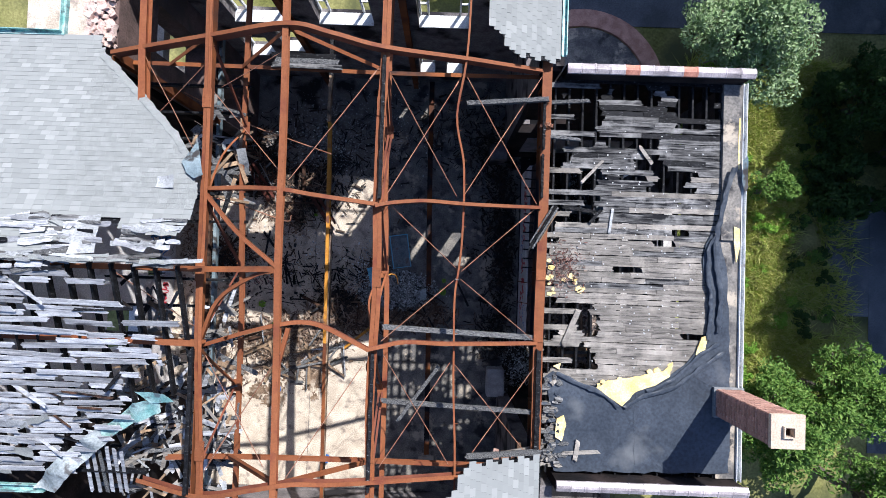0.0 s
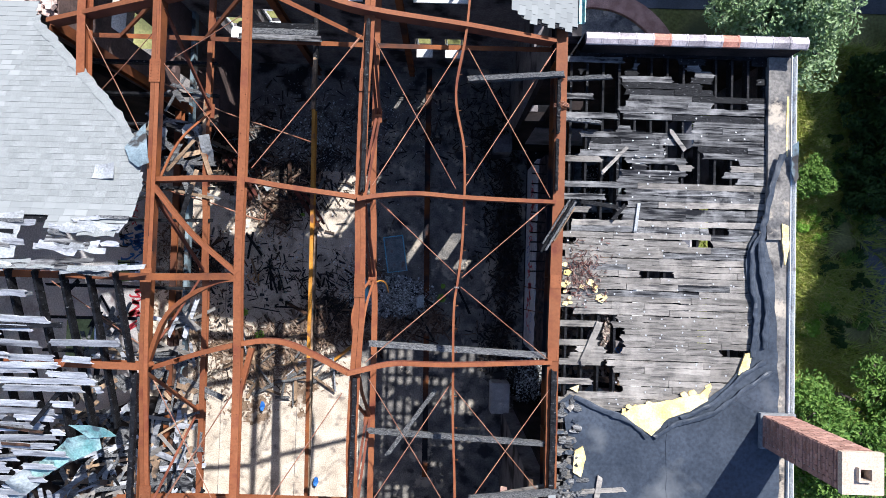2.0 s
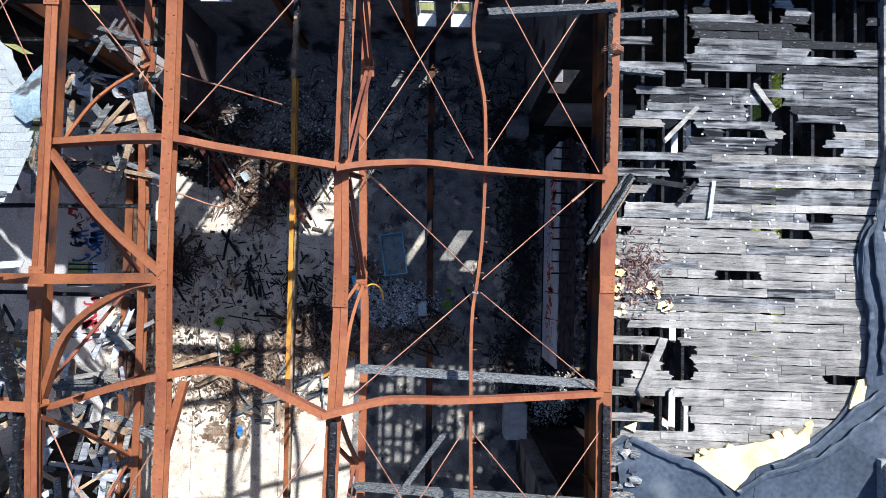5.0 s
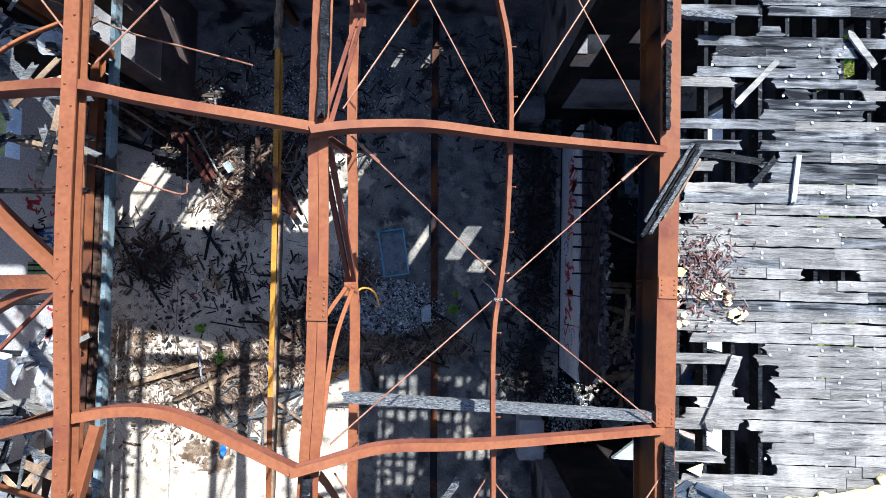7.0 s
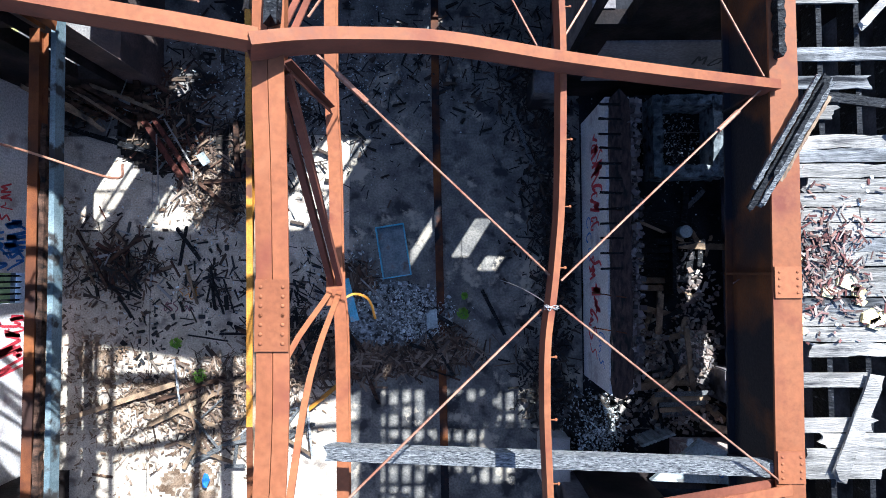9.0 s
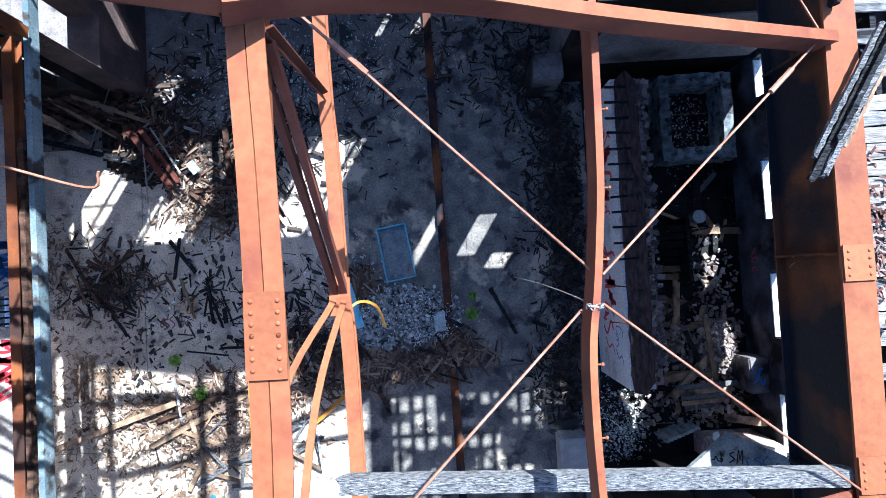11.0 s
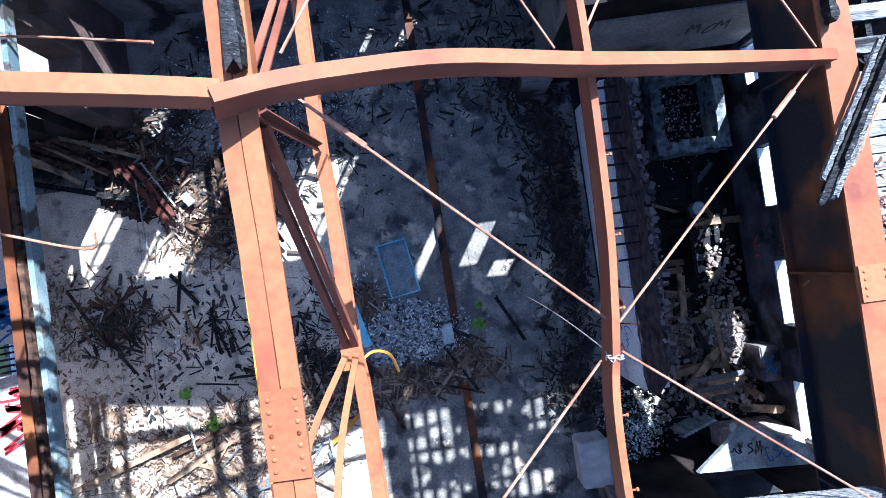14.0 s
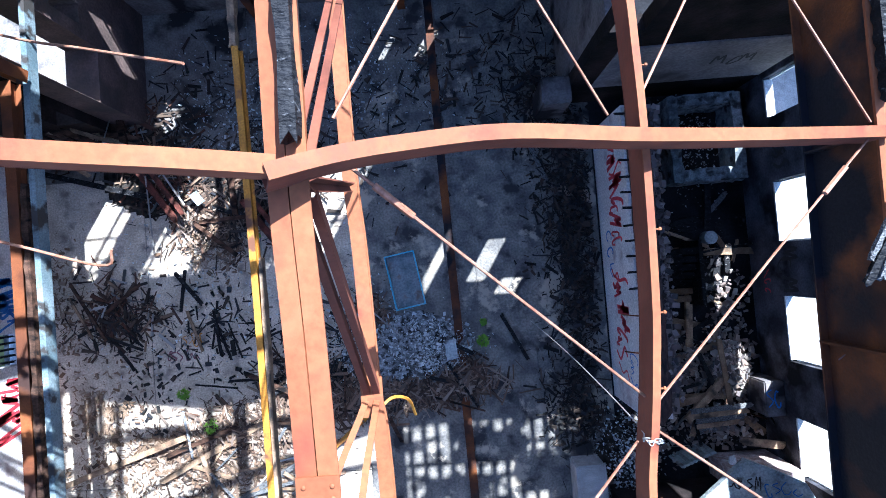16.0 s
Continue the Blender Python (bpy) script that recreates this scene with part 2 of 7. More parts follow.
CABLE = material("rusty rod", (0.22, 0.09, 0.05), (0.36, 0.19, 0.12), 0.6, 0.2, 4, 40, 0.15, 0.15)
PALE_ROD = material("pale wire", (0.22, 0.205, 0.19), (0.36, 0.335, 0.31), 0.6, 0.3, 4, 40, 0.1)
ASH = island_material("ash fragments", [(0.05, 0.05, 0.05), (0.42, 0.44, 0.44), (0.66, 0.68, 0.68), (0.14, 0.135, 0.13), (0.30, 0.31, 0.31), (0.82, 0.83, 0.82), (0.02, 0.02, 0.02)])
STICKS = island_material("charred splinters", [(0.008, 0.008, 0.009), (0.02, 0.019, 0.018), (0.07, 0.05, 0.038), (0.012, 0.012, 0.013), (0.035, 0.035, 0.04)])
CHIPS = island_material("wood and plaster chips", [(0.24, 0.165, 0.108), (0.15, 0.093, 0.056), (0.34, 0.27, 0.205), (0.075, 0.052, 0.036), (0.28, 0.205, 0.15), (0.19, 0.125, 0.078), (0.05, 0.038, 0.033)])
SILVER_LEAF = island_material("silver-green leaves", [(0.15, 0.23, 0.09), (0.25, 0.35, 0.16), (0.36, 0.44, 0.25), (0.18, 0.29, 0.10)], 0.6, 0.25)
LEAF = island_material("green leaves", [(0.06, 0.125, 0.024), (0.12, 0.22, 0.036), (0.20, 0.30, 0.065), (0.09, 0.17, 0.03)], 0.55, 0.3)
# Darker copy of the leaf colours; it carries the shade they stand in.
SHADE_LEAF = island_material("green leaves darkened for shade", [(0.025, 0.05, 0.015), (0.05, 0.09, 0.02), (0.035, 0.07, 0.02)], 0.6, 0.2)
BRIGHT_LEAF = island_material("bright green leaves", [(0.16, 0.32, 0.035), (0.26, 0.42, 0.06), (0.20, 0.37, 0.04)], 0.55, 0.35)
GRASS = island_material("dry and green grass", [(0.20, 0.27, 0.04), (0.36, 0.40, 0.08), (0.52, 0.47, 0.19), (0.27, 0.35, 0.055), (0.45, 0.46, 0.11)], 0.7, 0.25)


# ---- building helpers ----
def mesh_of(name, bm, mat):
    bmesh.ops.recalc_face_normals(bm, faces=bm.faces)
    me = bpy.data.meshes.new(name)
    bm.to_mesh(me)
    bm.free()
    if mat:
        me.materials.append(mat)
        if "steel" in mat.name or "rod" in mat.name:
            me.shade_smooth()
            me.set_sharp_from_angle(angle=radians(30))
    return me


def part(name, bm, mat, parent=None, label=""):
    ob = new(name, mesh_of(name, bm, mat))
    if parent is not None:
        ob.parent = parent
        ob.matrix_parent_inverse = parent.matrix_world.inverted() if parent.type == "EMPTY" else Matrix()
    return tagged(ob, label)


def thing(name, label, category, group="", kind="", at=(0, 0, 0)):
    ob = new(name)
    ob.matrix_world = Matrix.Translation(at)
    ob.empty_display_size = 0.1
    return tagged(ob, label, category, group, kind)


def box(bm, x0, x1, y0, y1, z0, z1, m=None):
    v = [bm.verts.new(p) for p in ((x0, y0, z0), (x1, y0, z0), (x1, y1, z0), (x0, y1, z0), (x0, y0, z1), (x1, y0, z1), (x1, y1, z1), (x0, y1, z1))]
    if m is not None:
        for q in v:
            q.co = m @ q.co
    for f in ((3, 2, 1, 0), (4, 5, 6, 7), (0, 1, 5, 4), (1, 2, 6, 5), (2, 3, 7, 6), (3, 0, 4, 7)):
        bm.faces.new([v[k] for k in f])
    return v


def smooth_line(pts, steps=5):
    """Points along a Catmull-Rom curve."""
    p = [Vector(q) for q in pts]
    if len(p) < 3:
        return p
    p = [2 * p[0] - p[1], *p, 2 * p[-1] - p[-2]]
    out = []
    for i in range(1, len(p) - 2):
        for k in range(steps):
            t = k / steps
            a, b, c, d = p[i - 1:i + 3]
            out.append(0.5 * (2 * b + (c - a) * t + (2 * a - 5 * b + 4 * c - d) * t * t + (3 * b - a - 3 * c + d) * t ** 3))
    out.append(p[-2])
    return out


def sweep(bm, pts, profile, up=(0, 0, 1)):
    """A closed profile of (side, height) pairs drawn along points."""
    pts = [Vector(p) for p in pts]
    rings = []
    for i, p in enumerate(pts):
        d = (pts[min(i + 1, len(pts) - 1)] - pts[max(i - 1, 0)]).normalized()
        side = d.cross(Vector(up))
        side = side.normalized() if side.length > 1e-4 else Vector((1, 0, 0))
        top = side.cross(d).normalized()
        rings.append([bm.verts.new(p + side * a + top * h) for a, h in profile])
    n = len(profile)
    for a, b in zip(rings, rings[1:]):
        for k in range(n):
            bm.faces.new((a[k], a[(k + 1) % n], b[(k + 1) % n], b[k]))
    bm.faces.new(rings[0])
    bm.faces.new(rings[-1][::-1])


def i_shape(w, h, tf=0.016, tw=0.012):
    a, b = w / 2, tw / 2
    return [(-a, 0), (a, 0), (a, -tf), (b, -tf), (b, -h + tf), (a, -h + tf), (a, -h), (-a, -h), (-a, -h + tf), (-b, -h + tf), (-b, -tf), (-a, -tf)]


def channel(w, h, t=0.014):
    return [(-w / 2, 0), (w / 2, 0), (w / 2, -h), (-w / 2, -h), (-w / 2, -h + t), (w / 2 - t, -h + t), (w / 2 - t, -t), (-w / 2, -t)]


def angle(w, h, t=0.012):
    return [(-w / 2, 0), (w / 2, 0), (w / 2, -t), (-w / 2 + t, -t), (-w / 2 + t, -h), (-w / 2, -h)]


def rect(w, h):
    return [(-w / 2, 0), (w / 2, 0), (w / 2, -h), (-w / 2, -h)]


def round_shape(r, n=8):
    return [(r * math.cos(2 * math.pi * k / n), r * math.sin(2 * math.pi * k / n)) for k in range(n)]


def swept(name, pts, profile, mat, parent=None, label="", bend=True):
    bm = bmesh.new()
    sweep(bm, smooth_line(pts) if bend else pts, profile)
    return part(name, bm, mat, parent, label)


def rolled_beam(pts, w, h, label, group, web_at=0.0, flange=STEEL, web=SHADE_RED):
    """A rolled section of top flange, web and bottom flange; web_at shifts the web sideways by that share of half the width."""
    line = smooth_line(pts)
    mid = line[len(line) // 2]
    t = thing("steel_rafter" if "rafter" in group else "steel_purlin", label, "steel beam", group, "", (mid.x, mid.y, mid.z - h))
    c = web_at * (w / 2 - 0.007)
    # Web and bottom flange default to the red with shade painted in.
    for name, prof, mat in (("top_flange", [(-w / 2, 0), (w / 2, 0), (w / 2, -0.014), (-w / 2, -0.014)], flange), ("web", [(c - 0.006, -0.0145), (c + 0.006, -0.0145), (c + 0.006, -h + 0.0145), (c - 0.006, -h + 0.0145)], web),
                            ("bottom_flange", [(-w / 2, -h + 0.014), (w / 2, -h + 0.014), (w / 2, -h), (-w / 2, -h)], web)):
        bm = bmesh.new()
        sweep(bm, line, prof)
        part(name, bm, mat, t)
    return t


def beam(name, pts, profile, mat, label, category, group=""):
    return tagged(swept(name, pts, profile, mat), label, category, group)


def rough_timber(bm, a, b, w, h, rng, steps=10, wear=0.18):
    """A timber from a to b with eaten, uneven faces and ragged ends."""
    a, b = Vector(a), Vector(b)
    d = (b - a).normalized()
    side = d.cross(Vector((0, 0, 1)))
    side = side.normalized() if side.length > 1e-3 else Vector((1, 0, 0))
    top = side.cross(d)
    rings = []
    for i in range(steps + 1):
        p = a.lerp(b, i / steps)
        ring = []
        for s, t in ((-1, -1), (0, -1.0), (1, -1), (1.0, 0), (1, 1), (0, 1.0), (-1, 1), (-1.0, 0)):
            k = 1 - wear * rng.random()
            along = rng.uniform(-0.5, 0.5) * w if i in (0, steps) else 0
            ring.append(bm.verts.new(p + side * s * w / 2 * k + top * t * h / 2 * k + d * along))
        rings.append(ring)
    for r, q in zip(rings, rings[1:]):
        for k in range(8):
            bm.faces.new((r[k], r[(k + 1) % 8], q[(k + 1) % 8], q[k]))
    bm.faces.new(rings[0][::-1])
    bm.faces.new(rings[-1])


def ragged_board(length, width, thick, rng, left=True, right=True):
    """A board along x from 0, its ends broken where told."""
    bm = bmesh.new()
    n = 5
    slant, tip = rng.uniform(-0.06, 0.06), rng.randrange(n + 1)
    lo = [(max(0, 0.04 + slant * (k / n - 0.5) + rng.uniform(0, 0.022) - (0.05 if k == tip else 0)) if left else 0, width * k / n) for k in range(n + 1)]
    slant, tip = rng.uniform(-0.08, 0.08), rng.randrange(n + 1)
    hi = [(length - (max(0, 0.05 + slant * (k / n - 0.5) + rng.uniform(0, 0.025) - (0.06 if k == tip else 0)) if right else 0), width * k / n) for k in range(n + 1)]
    m = max(2, int(length / 0.16))
    near = [(0.12 + (length - 0.26) * (k + rng.uniform(0.2, 0.8)) / m, rng.choice((0, 0.003, 0.006, 0.016)) * rng.random()) for k in range(m)] if length > 0.5 else []
    far = [(0.12 + (length - 0.26) * (k + rng.uniform(0.2, 0.8)) / m, width - rng.choice((0, 0.003, 0.006, 0.018)) * rng.random()) for k in range(m)] if length > 0.5 else []
    outline = lo[::-1] + near + hi + far[::-1]
    top = [bm.verts.new((x, y, thick)) for x, y in outline]
    bot = [bm.verts.new((x, y, 0)) for x, y in outline]
    bm.faces.new(top)
    bm.faces.new(bot[::-1])
    for k in range(len(outline)):
        q = (k + 1) % len(outline)
        bm.faces.new((top[k], bot[k], bot[q], top[q]))
    return bm


def sheet(outline, thick, seed=0, cut=0.35, lift=0.0):
    """A thin sheet from an outline of (x, y, z), its edges subdivided and torn a little, with small waves."""
    rng = random.Random(seed)
    bm = bmesh.new()
    pts = []
    for a, b in zip(outline, outline[1:] + outline[:1]):
        a, b = Vector(a), Vector(b)
        k = max(1, int((b - a).length / cut))
        for i in range(k):
            p = a.lerp(b, i / k)
            if i:
                p += Vector((rng.uniform(-1, 1), rng.uniform(-1, 1), 0)) * cut * 0.12
            pts.append(p)
    vs = [bm.verts.new(p) for p in pts]
    f = bm.faces.new(vs)
    bmesh.ops.triangulate(bm, faces=[f])
    if lift:
        bmesh.ops.subdivide_edges(bm, edges=bm.edges, cuts=2, use_grid_fill=True)
        for v in bm.verts:
            v.co.z += lift * noise.noise(v.co * 1.7)
    r = bmesh.ops.extrude_face_region(bm, geom=bm.faces[:])
    for v in r["geom"]:
        if isinstance(v, bmesh.types.BMVert):
            v.co.z -= thick
    return bm


def wall_with_openings(bm, along, a0, a1, c0, c1, z0, z1, holes):
    """A wall along 'x' or 'y' from a0 to a1, between c0 and c1 across, with holes (a, a, z, z) right through it."""
    cuts_a = sorted({a0, a1, *[h[0] for h in holes], *[h[1] for h in holes]})
    cuts_z = sorted({z0, z1, *[h[2] for h in holes], *[h[3] for h in holes]})
    cuts_a = [a for a in cuts_a if a0 <= a <= a1]
    cuts_z = [z for z in cuts_z if z0 <= z <= z1]

    def solid(i, j):
        if not (0 <= i < len(cuts_a) - 1 and 0 <= j < len(cuts_z) - 1):
            return False
        a, z = (cuts_a[i] + cuts_a[i + 1]) / 2, (cuts_z[j] + cuts_z[j + 1]) / 2
        return not any(h[0] < a < h[1] and h[2] < z < h[3] for h in holes)

    def pt(a, c, z):
        return bm.verts.new((a, c, z) if along == "x" else (c, a, z))

    for i in range(len(cuts_a) - 1):
        for j in range(len(cuts_z) - 1):
            if not solid(i, j):
                continue
            A, B, Z, Y = cuts_a[i], cuts_a[i + 1], cuts_z[j], cuts_z[j + 1]
            bm.faces.new((pt(A, c0, Z), pt(B, c0, Z), pt(B, c0, Y), pt(A, c0, Y)))
            bm.faces.new((pt(A, c1, Z), pt(A, c1, Y), pt(B, c1, Y), pt(B, c1, Z)))
            if not solid(i - 1, j):
                bm.faces.new((pt(A, c0, Z), pt(A, c0, Y), pt(A, c1, Y), pt(A, c1, Z)))
            if not solid(i + 1, j):
                bm.faces.new((pt(B, c0, Z), pt(B, c1, Z), pt(B, c1, Y), pt(B, c0, Y)))
            if not solid(i, j - 1):
                bm.faces.new((pt(A, c0, Z), pt(A, c1, Z), pt(B, c1, Z), pt(B, c0, Z)))
            if not solid(i, j + 1):
                bm.faces.new((pt(A, c0, Y), pt(B, c0, Y), pt(B, c1, Y), pt(A, c1, Y)))
    bmesh.ops.remove_doubles(bm, verts=bm.verts, dist=0.0005)


def setting(name, bm, mat, label, category):
    return tagged(part(name, bm, mat), label, category, kind="structure")


# ---- ground and shell of the building ----
bm = bmesh.new()
box(bm, -300, 300, -300, 300, -1.2, -0.35)
setting("ground", bm, SOIL, "rough ground of grass and soil round the ruin", "ground")
bm = bmesh.new()
box(bm, 4.5, 60, 10.4, 16.0, -0.34, -0.30)
setting("road", bm, ASPHALT, "grey worn road beyond the trees", "road")
bm = bmesh.new()
for x0, x1, y0, y1 in ((16.7, 18.6, -2.1, 2.6), (17.4, 20.5, 2.61, 3.4), (18.61, 21.5, -8.0, 2.6)):
    box(bm, x0, x1, y0, y1, -0.34, -0.31)
setting("pavement", bm, ASPHALT, "cracked bluish asphalt path among weeds", "pavement")

# Pale strip added out of view, so the east windows look out on white.
bm = bmesh.new()
box(bm, 7.46, 10.2, -7.0, 5.4, -0.345, -0.31)
setting("pavement", bm, MORTAR, "pale unseen apron added to whiten the window openings", "pavement")

XS = [-12.0, -8.6, -5.6, -3.12, -1.70, -0.06, 1.36, 3.2, 7.05]
YS = [-10.2, -4.72, 3.3, 7.6]
bm = bmesh.new()
box(bm, -12.5, 7.45, -10.6, 8.05, -0.36, -0.02)
floor = setting("floor", bm, CONCRETE, "sooty concrete hall floor strewn with debris", "floor")

NORTH_HOLES = [(-7.3, -5.3, 5.55, 9.45), (-4.45, -2.6, 5.55, 9.45), (-1.1, 0.62, 5.55, 9.45), (-1.24, -0.62, 1.25, 2.75), (-0.16, 0.5, 1.25, 2.75), (-7.75, -6.8, 2.6, 4.05), (-6.25, -5.4, 3.1, 4.65)]
bm = bmesh.new()
wall_with_openings(bm, "x", -9.1, 2.9, 7.6, 8.05, -0.3, 10.0, NORTH_HOLES)
# Unseen wall top; heights chosen so its shadow edge lands on the floor.
top = [(-9.1, 11.2), (-6.0, 12.2), (-3.4, 13.0), (-0.6, 13.5), (0.6, 13.4), (1.6, 12.4), (2.9, 11.6)]
for (xa, za), (xb, zb) in zip(top, top[1:]):
    v = [bm.verts.new(p) for p in ((xa, 7.6, 10), (xb, 7.6, 10), (xb, 7.6, zb), (xa, 7.6, za), (xa, 8.05, 10), (xb, 8.05, 10), (xb, 8.05, zb), (xa, 8.05, za))]
    for f in ((0, 1, 2, 3), (5, 4, 7, 6), (3, 2, 6, 7), (0, 3, 7, 4), (1, 5, 6, 2)):
        bm.faces.new([v[k] for k in f])
setting("wall_north", bm, PLASTER, "fire-blackened plastered end wall with two tiers of windows", "wall")
# Large low opening added to let the sun reach its western floor patch.
bm = bmesh.new()
wall_with_openings(bm, "y", 4.65, 7.6, -9.1, -8.35, -0.3, 10.2, [(4.66, 5.9, 2.0, 4.9), (6.2, 6.65, 2.6, 3.5), (5.3, 6.7, 5.2, 8.4)])
setting("wall_west_nave", bm, DIM_BRICK, "sooted red brick side wall with small windows", "wall")
# First opening added to clear the sun's path through the annex window.
bm = bmesh.new()
wall_with_openings(bm, "y", 4.65, 7.6, 2.44, 2.9, -0.3, 10.1, [(4.65, 5.02, 4.4, 6.55), (5.78, 6.88, 6.35, 8.78)])
setting("wall_east_nave", bm, PLASTER, "scorched plaster side wall with tall openings", "wall")
bm = bmesh.new()
wall_with_openings(bm, "x", -12.4, 7.45, -10.6, -10.2, -0.3, 10.2, [(-7.6, -5.9, 3.1, 7.0), (-4.3, -2.6, 3.1, 7.0), (-1.1, 0.6, 3.1, 7.0)])
setting("wall_south", bm, PLASTER, "smoke-stained plastered end wall with windows", "wall")
bm = bmesh.new()
wall_with_openings(bm, "y", -10.2, -6.2, -11.1, -10.7, -0.3, 9.8, [])
setting("wall_south_west", bm, SOOT_SHADE_WALL, "sooted red brick side wall", "wall")
bm = bmesh.new()
wall_with_openings(bm, "y", -10.2, -5.85, 2.44, 2.9, -0.3, 10.0, [])
setting("wall_south_east", bm, PLASTER, "scorched plaster side wall", "wall")
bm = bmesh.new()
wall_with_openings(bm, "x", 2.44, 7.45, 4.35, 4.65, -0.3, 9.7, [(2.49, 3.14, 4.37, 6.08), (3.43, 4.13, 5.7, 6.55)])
setting("wall_annex_north", bm, SOOT_SHADE_WALL, "sooted, shade-darkened brick wall of the flat-roofed side wing", "wall")
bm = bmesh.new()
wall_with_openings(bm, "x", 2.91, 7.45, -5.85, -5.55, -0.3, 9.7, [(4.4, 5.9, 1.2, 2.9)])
setting("wall_annex_south", bm, SOOT_SHADE_WALL, "sooted, shade-darkened brick wall of the flat-roofed side wing", "wall")
EAST_WINDOWS = [(3.25, 4.2), (0.3, 1.75), (-2.5, -0.95), (-5.2, -3.8)]
bm = bmesh.new()
wall_with_openings(bm, "y", -5.55, 4.35, 7.05, 7.27, -0.3, 9.7, [(a, b, 1.25, 2.72) for a, b in EAST_WINDOWS] + [(a, b, 5.6, 7.4) for a, b in EAST_WINDOWS[:3]])
setting("wall_annex_east", bm, TAG_WALL, "graffitied sooty outer wall with a row of windows", "wall")
bm = bmesh.new()
wall_with_openings(bm, "y", -6.2, 4.65, -12.1, -11.7, -0.3, 10.6, [(-1.3, -0.5, 0.3, 2.1), (2.2, 3.6, 2.6, 4.6), (-3.9, -2.4, 2.6, 4.6)])
setting("wall_west", bm, WHITE_WALL, "white painted outer wall covered in graffiti", "wall")
# Added black boards stand in for the dark inside this opening.
dark_fill = thing("doorway_dark", "black boards added to stand for a low doorway's darkness", "door", "", "structure", (-11.98, -0.9, 0.3))
for k in range(5):
    bm = bmesh.new()
    rough_timber(bm, (-12.0, -1.22 + 0.16 * k, 0.32), (-12.0, -1.22 + 0.16 * k, 2.08), 0.15, 0.05, random.Random(60 + k), 8, 0.1)
    part("board", bm, CHAR, dark_fill)
# Lower opening added only for the sunlight passing to the floor.
bm = bmesh.new()
wall_with_openings(bm, "x", -11.7, -9.1, 4.4, 4.75, -0.3, 10.4, [(-11.0, -10.0, 5.2, 7.6), (-9.8, -9.105, 1.4, 4.3)])
setting("wall_transept_north", bm, SOOT_SHADE_WALL, "sooted, shade-darkened brick wall of the cross wing", "wall")
bm = bmesh.new()
wall_with_openings(bm, "x", -11.7, -10.7, -6.2, -5.85, -0.3, 10.0, [])
setting("wall_transept_south", bm, SOOT_SHADE_WALL, "sooted, shade-darkened brick wall of the cross wing", "wall")

bm = bmesh.new()
wall_with_openings(bm, "y", -3.3, 3.55, 3.25, 3.8, -0.02, 2.35, [])
low_wall = setting("wall_low", bm, WHITE_WALL, "broken low wall with whitewashed face and red graffiti", "wall")
rng = random.Random(5)
bm = bmesh.new()
rough_timber(bm, (3.52, -3.2, 2.42), (3.55, 3.5, 2.42), 0.5, 0.14, rng, 30, 0.12)
tagged(part("sill_plate", bm, material("burnt brown timber", (0.03, 0.02, 0.018), (0.10, 0.062, 0.052), 0.8, 0, 4, 30, 0.8, 0, (0.012, 0.012, 0.012), stretch=(3, 1, 1), stain_at=(0.54, 0.66), stain_size=3), None), "charred brown timber plate lying on the low wall", "timber")


# ---- windows ----
def framed_window(name, x0, x1, z0, z1, y, mull, trans, label):
    w = thing(name, label, "window", "", "structure", ((x0 + x1) / 2, y, z0))
    for i in range(len(mull) + 2):
        xs = [x0 + 0.05, *[x0 + (x1 - x0) * m for m in mull], x1 - 0.05]
        bm = bmesh.new()
        box(bm, xs[i] - 0.032, xs[i] + 0.032, y, y + 0.09, z0, z1)
        part("window_frame" if i in (0, len(xs) - 1) else "mullion", bm, WHITE_PAINT, w)
    xs = [x0, *[x0 + (x1 - x0) * m for m in mull], x1]
    for k, (a, b) in enumerate(zip(xs, xs[1:])):
        for t in trans if k != 1 else (0.62,):
            bm = bmesh.new()
            box(bm, a + 0.082 if k == 0 else a + 0.032, b - 0.082 if k == len(xs) - 2 else b - 0.032, y + 0.01, y + 0.07, z0 + (z1 - z0) * t - 0.026, z0 + (z1 - z0) * t + 0.026)
            part("transom", bm, WHITE_PAINT, w)
    if mull:
        bm = bmesh.new()
        r = (x1 - x0) / 2 - 0.04
        sweep(bm, [((x0 + x1) / 2 + r * math.cos(q * math.pi / 12), y + 0.03, z1 - r * 1.02 + r * math.sin(q * math.pi / 12)) for q in range(13)], rect(0.07, 0.07), (0, 1, 0))
        part("arched_head", bm, WHITE_PAINT, w)
    bm = bmesh.new()
    box(bm, x0 + 0.01, x1 - 0.01, y - 0.42, y - 0.01, z0 + 0.004, z0 + 0.05)
    part("window_sill", bm, WHITE_PAINT, w, "bright white sill board")
    return w


for k, h in enumerate(NORTH_HOLES[:3]):
    framed_window(f"window_{k + 1}", *h, 7.92, (0.19, 0.81), (0.2, 0.4, 0.62, 0.8), "tall white-painted window frame without glass")
for k, h in enumerate(NORTH_HOLES[3:]):
    framed_window(f"window_{k + 4}", *h, 7.92, (), (0.5,), "small white window frame without glass")


for k, (a, b) in enumerate(EAST_WINDOWS):
    w = thing(f"window_{k + 8}", "glassless window opening with a bright white sill", "window", "", "structure", (7.35, (a + b) / 2, 1.25))
    for p, q in ((a, a + 0.04), (b - 0.04, b)):
        bm = bmesh.new()
        box(bm, 7.19, 7.25, p, q, 1.30, 2.72)
        part("window_frame", bm, WHITE_PAINT, w)
    bm = bmesh.new()
    box(bm, 7.06, 7.26, a + 0.03, b - 0.03, 1.254, 1.30)
    part("window_sill", bm, WHITE_PAINT, w, "bright white sill board")


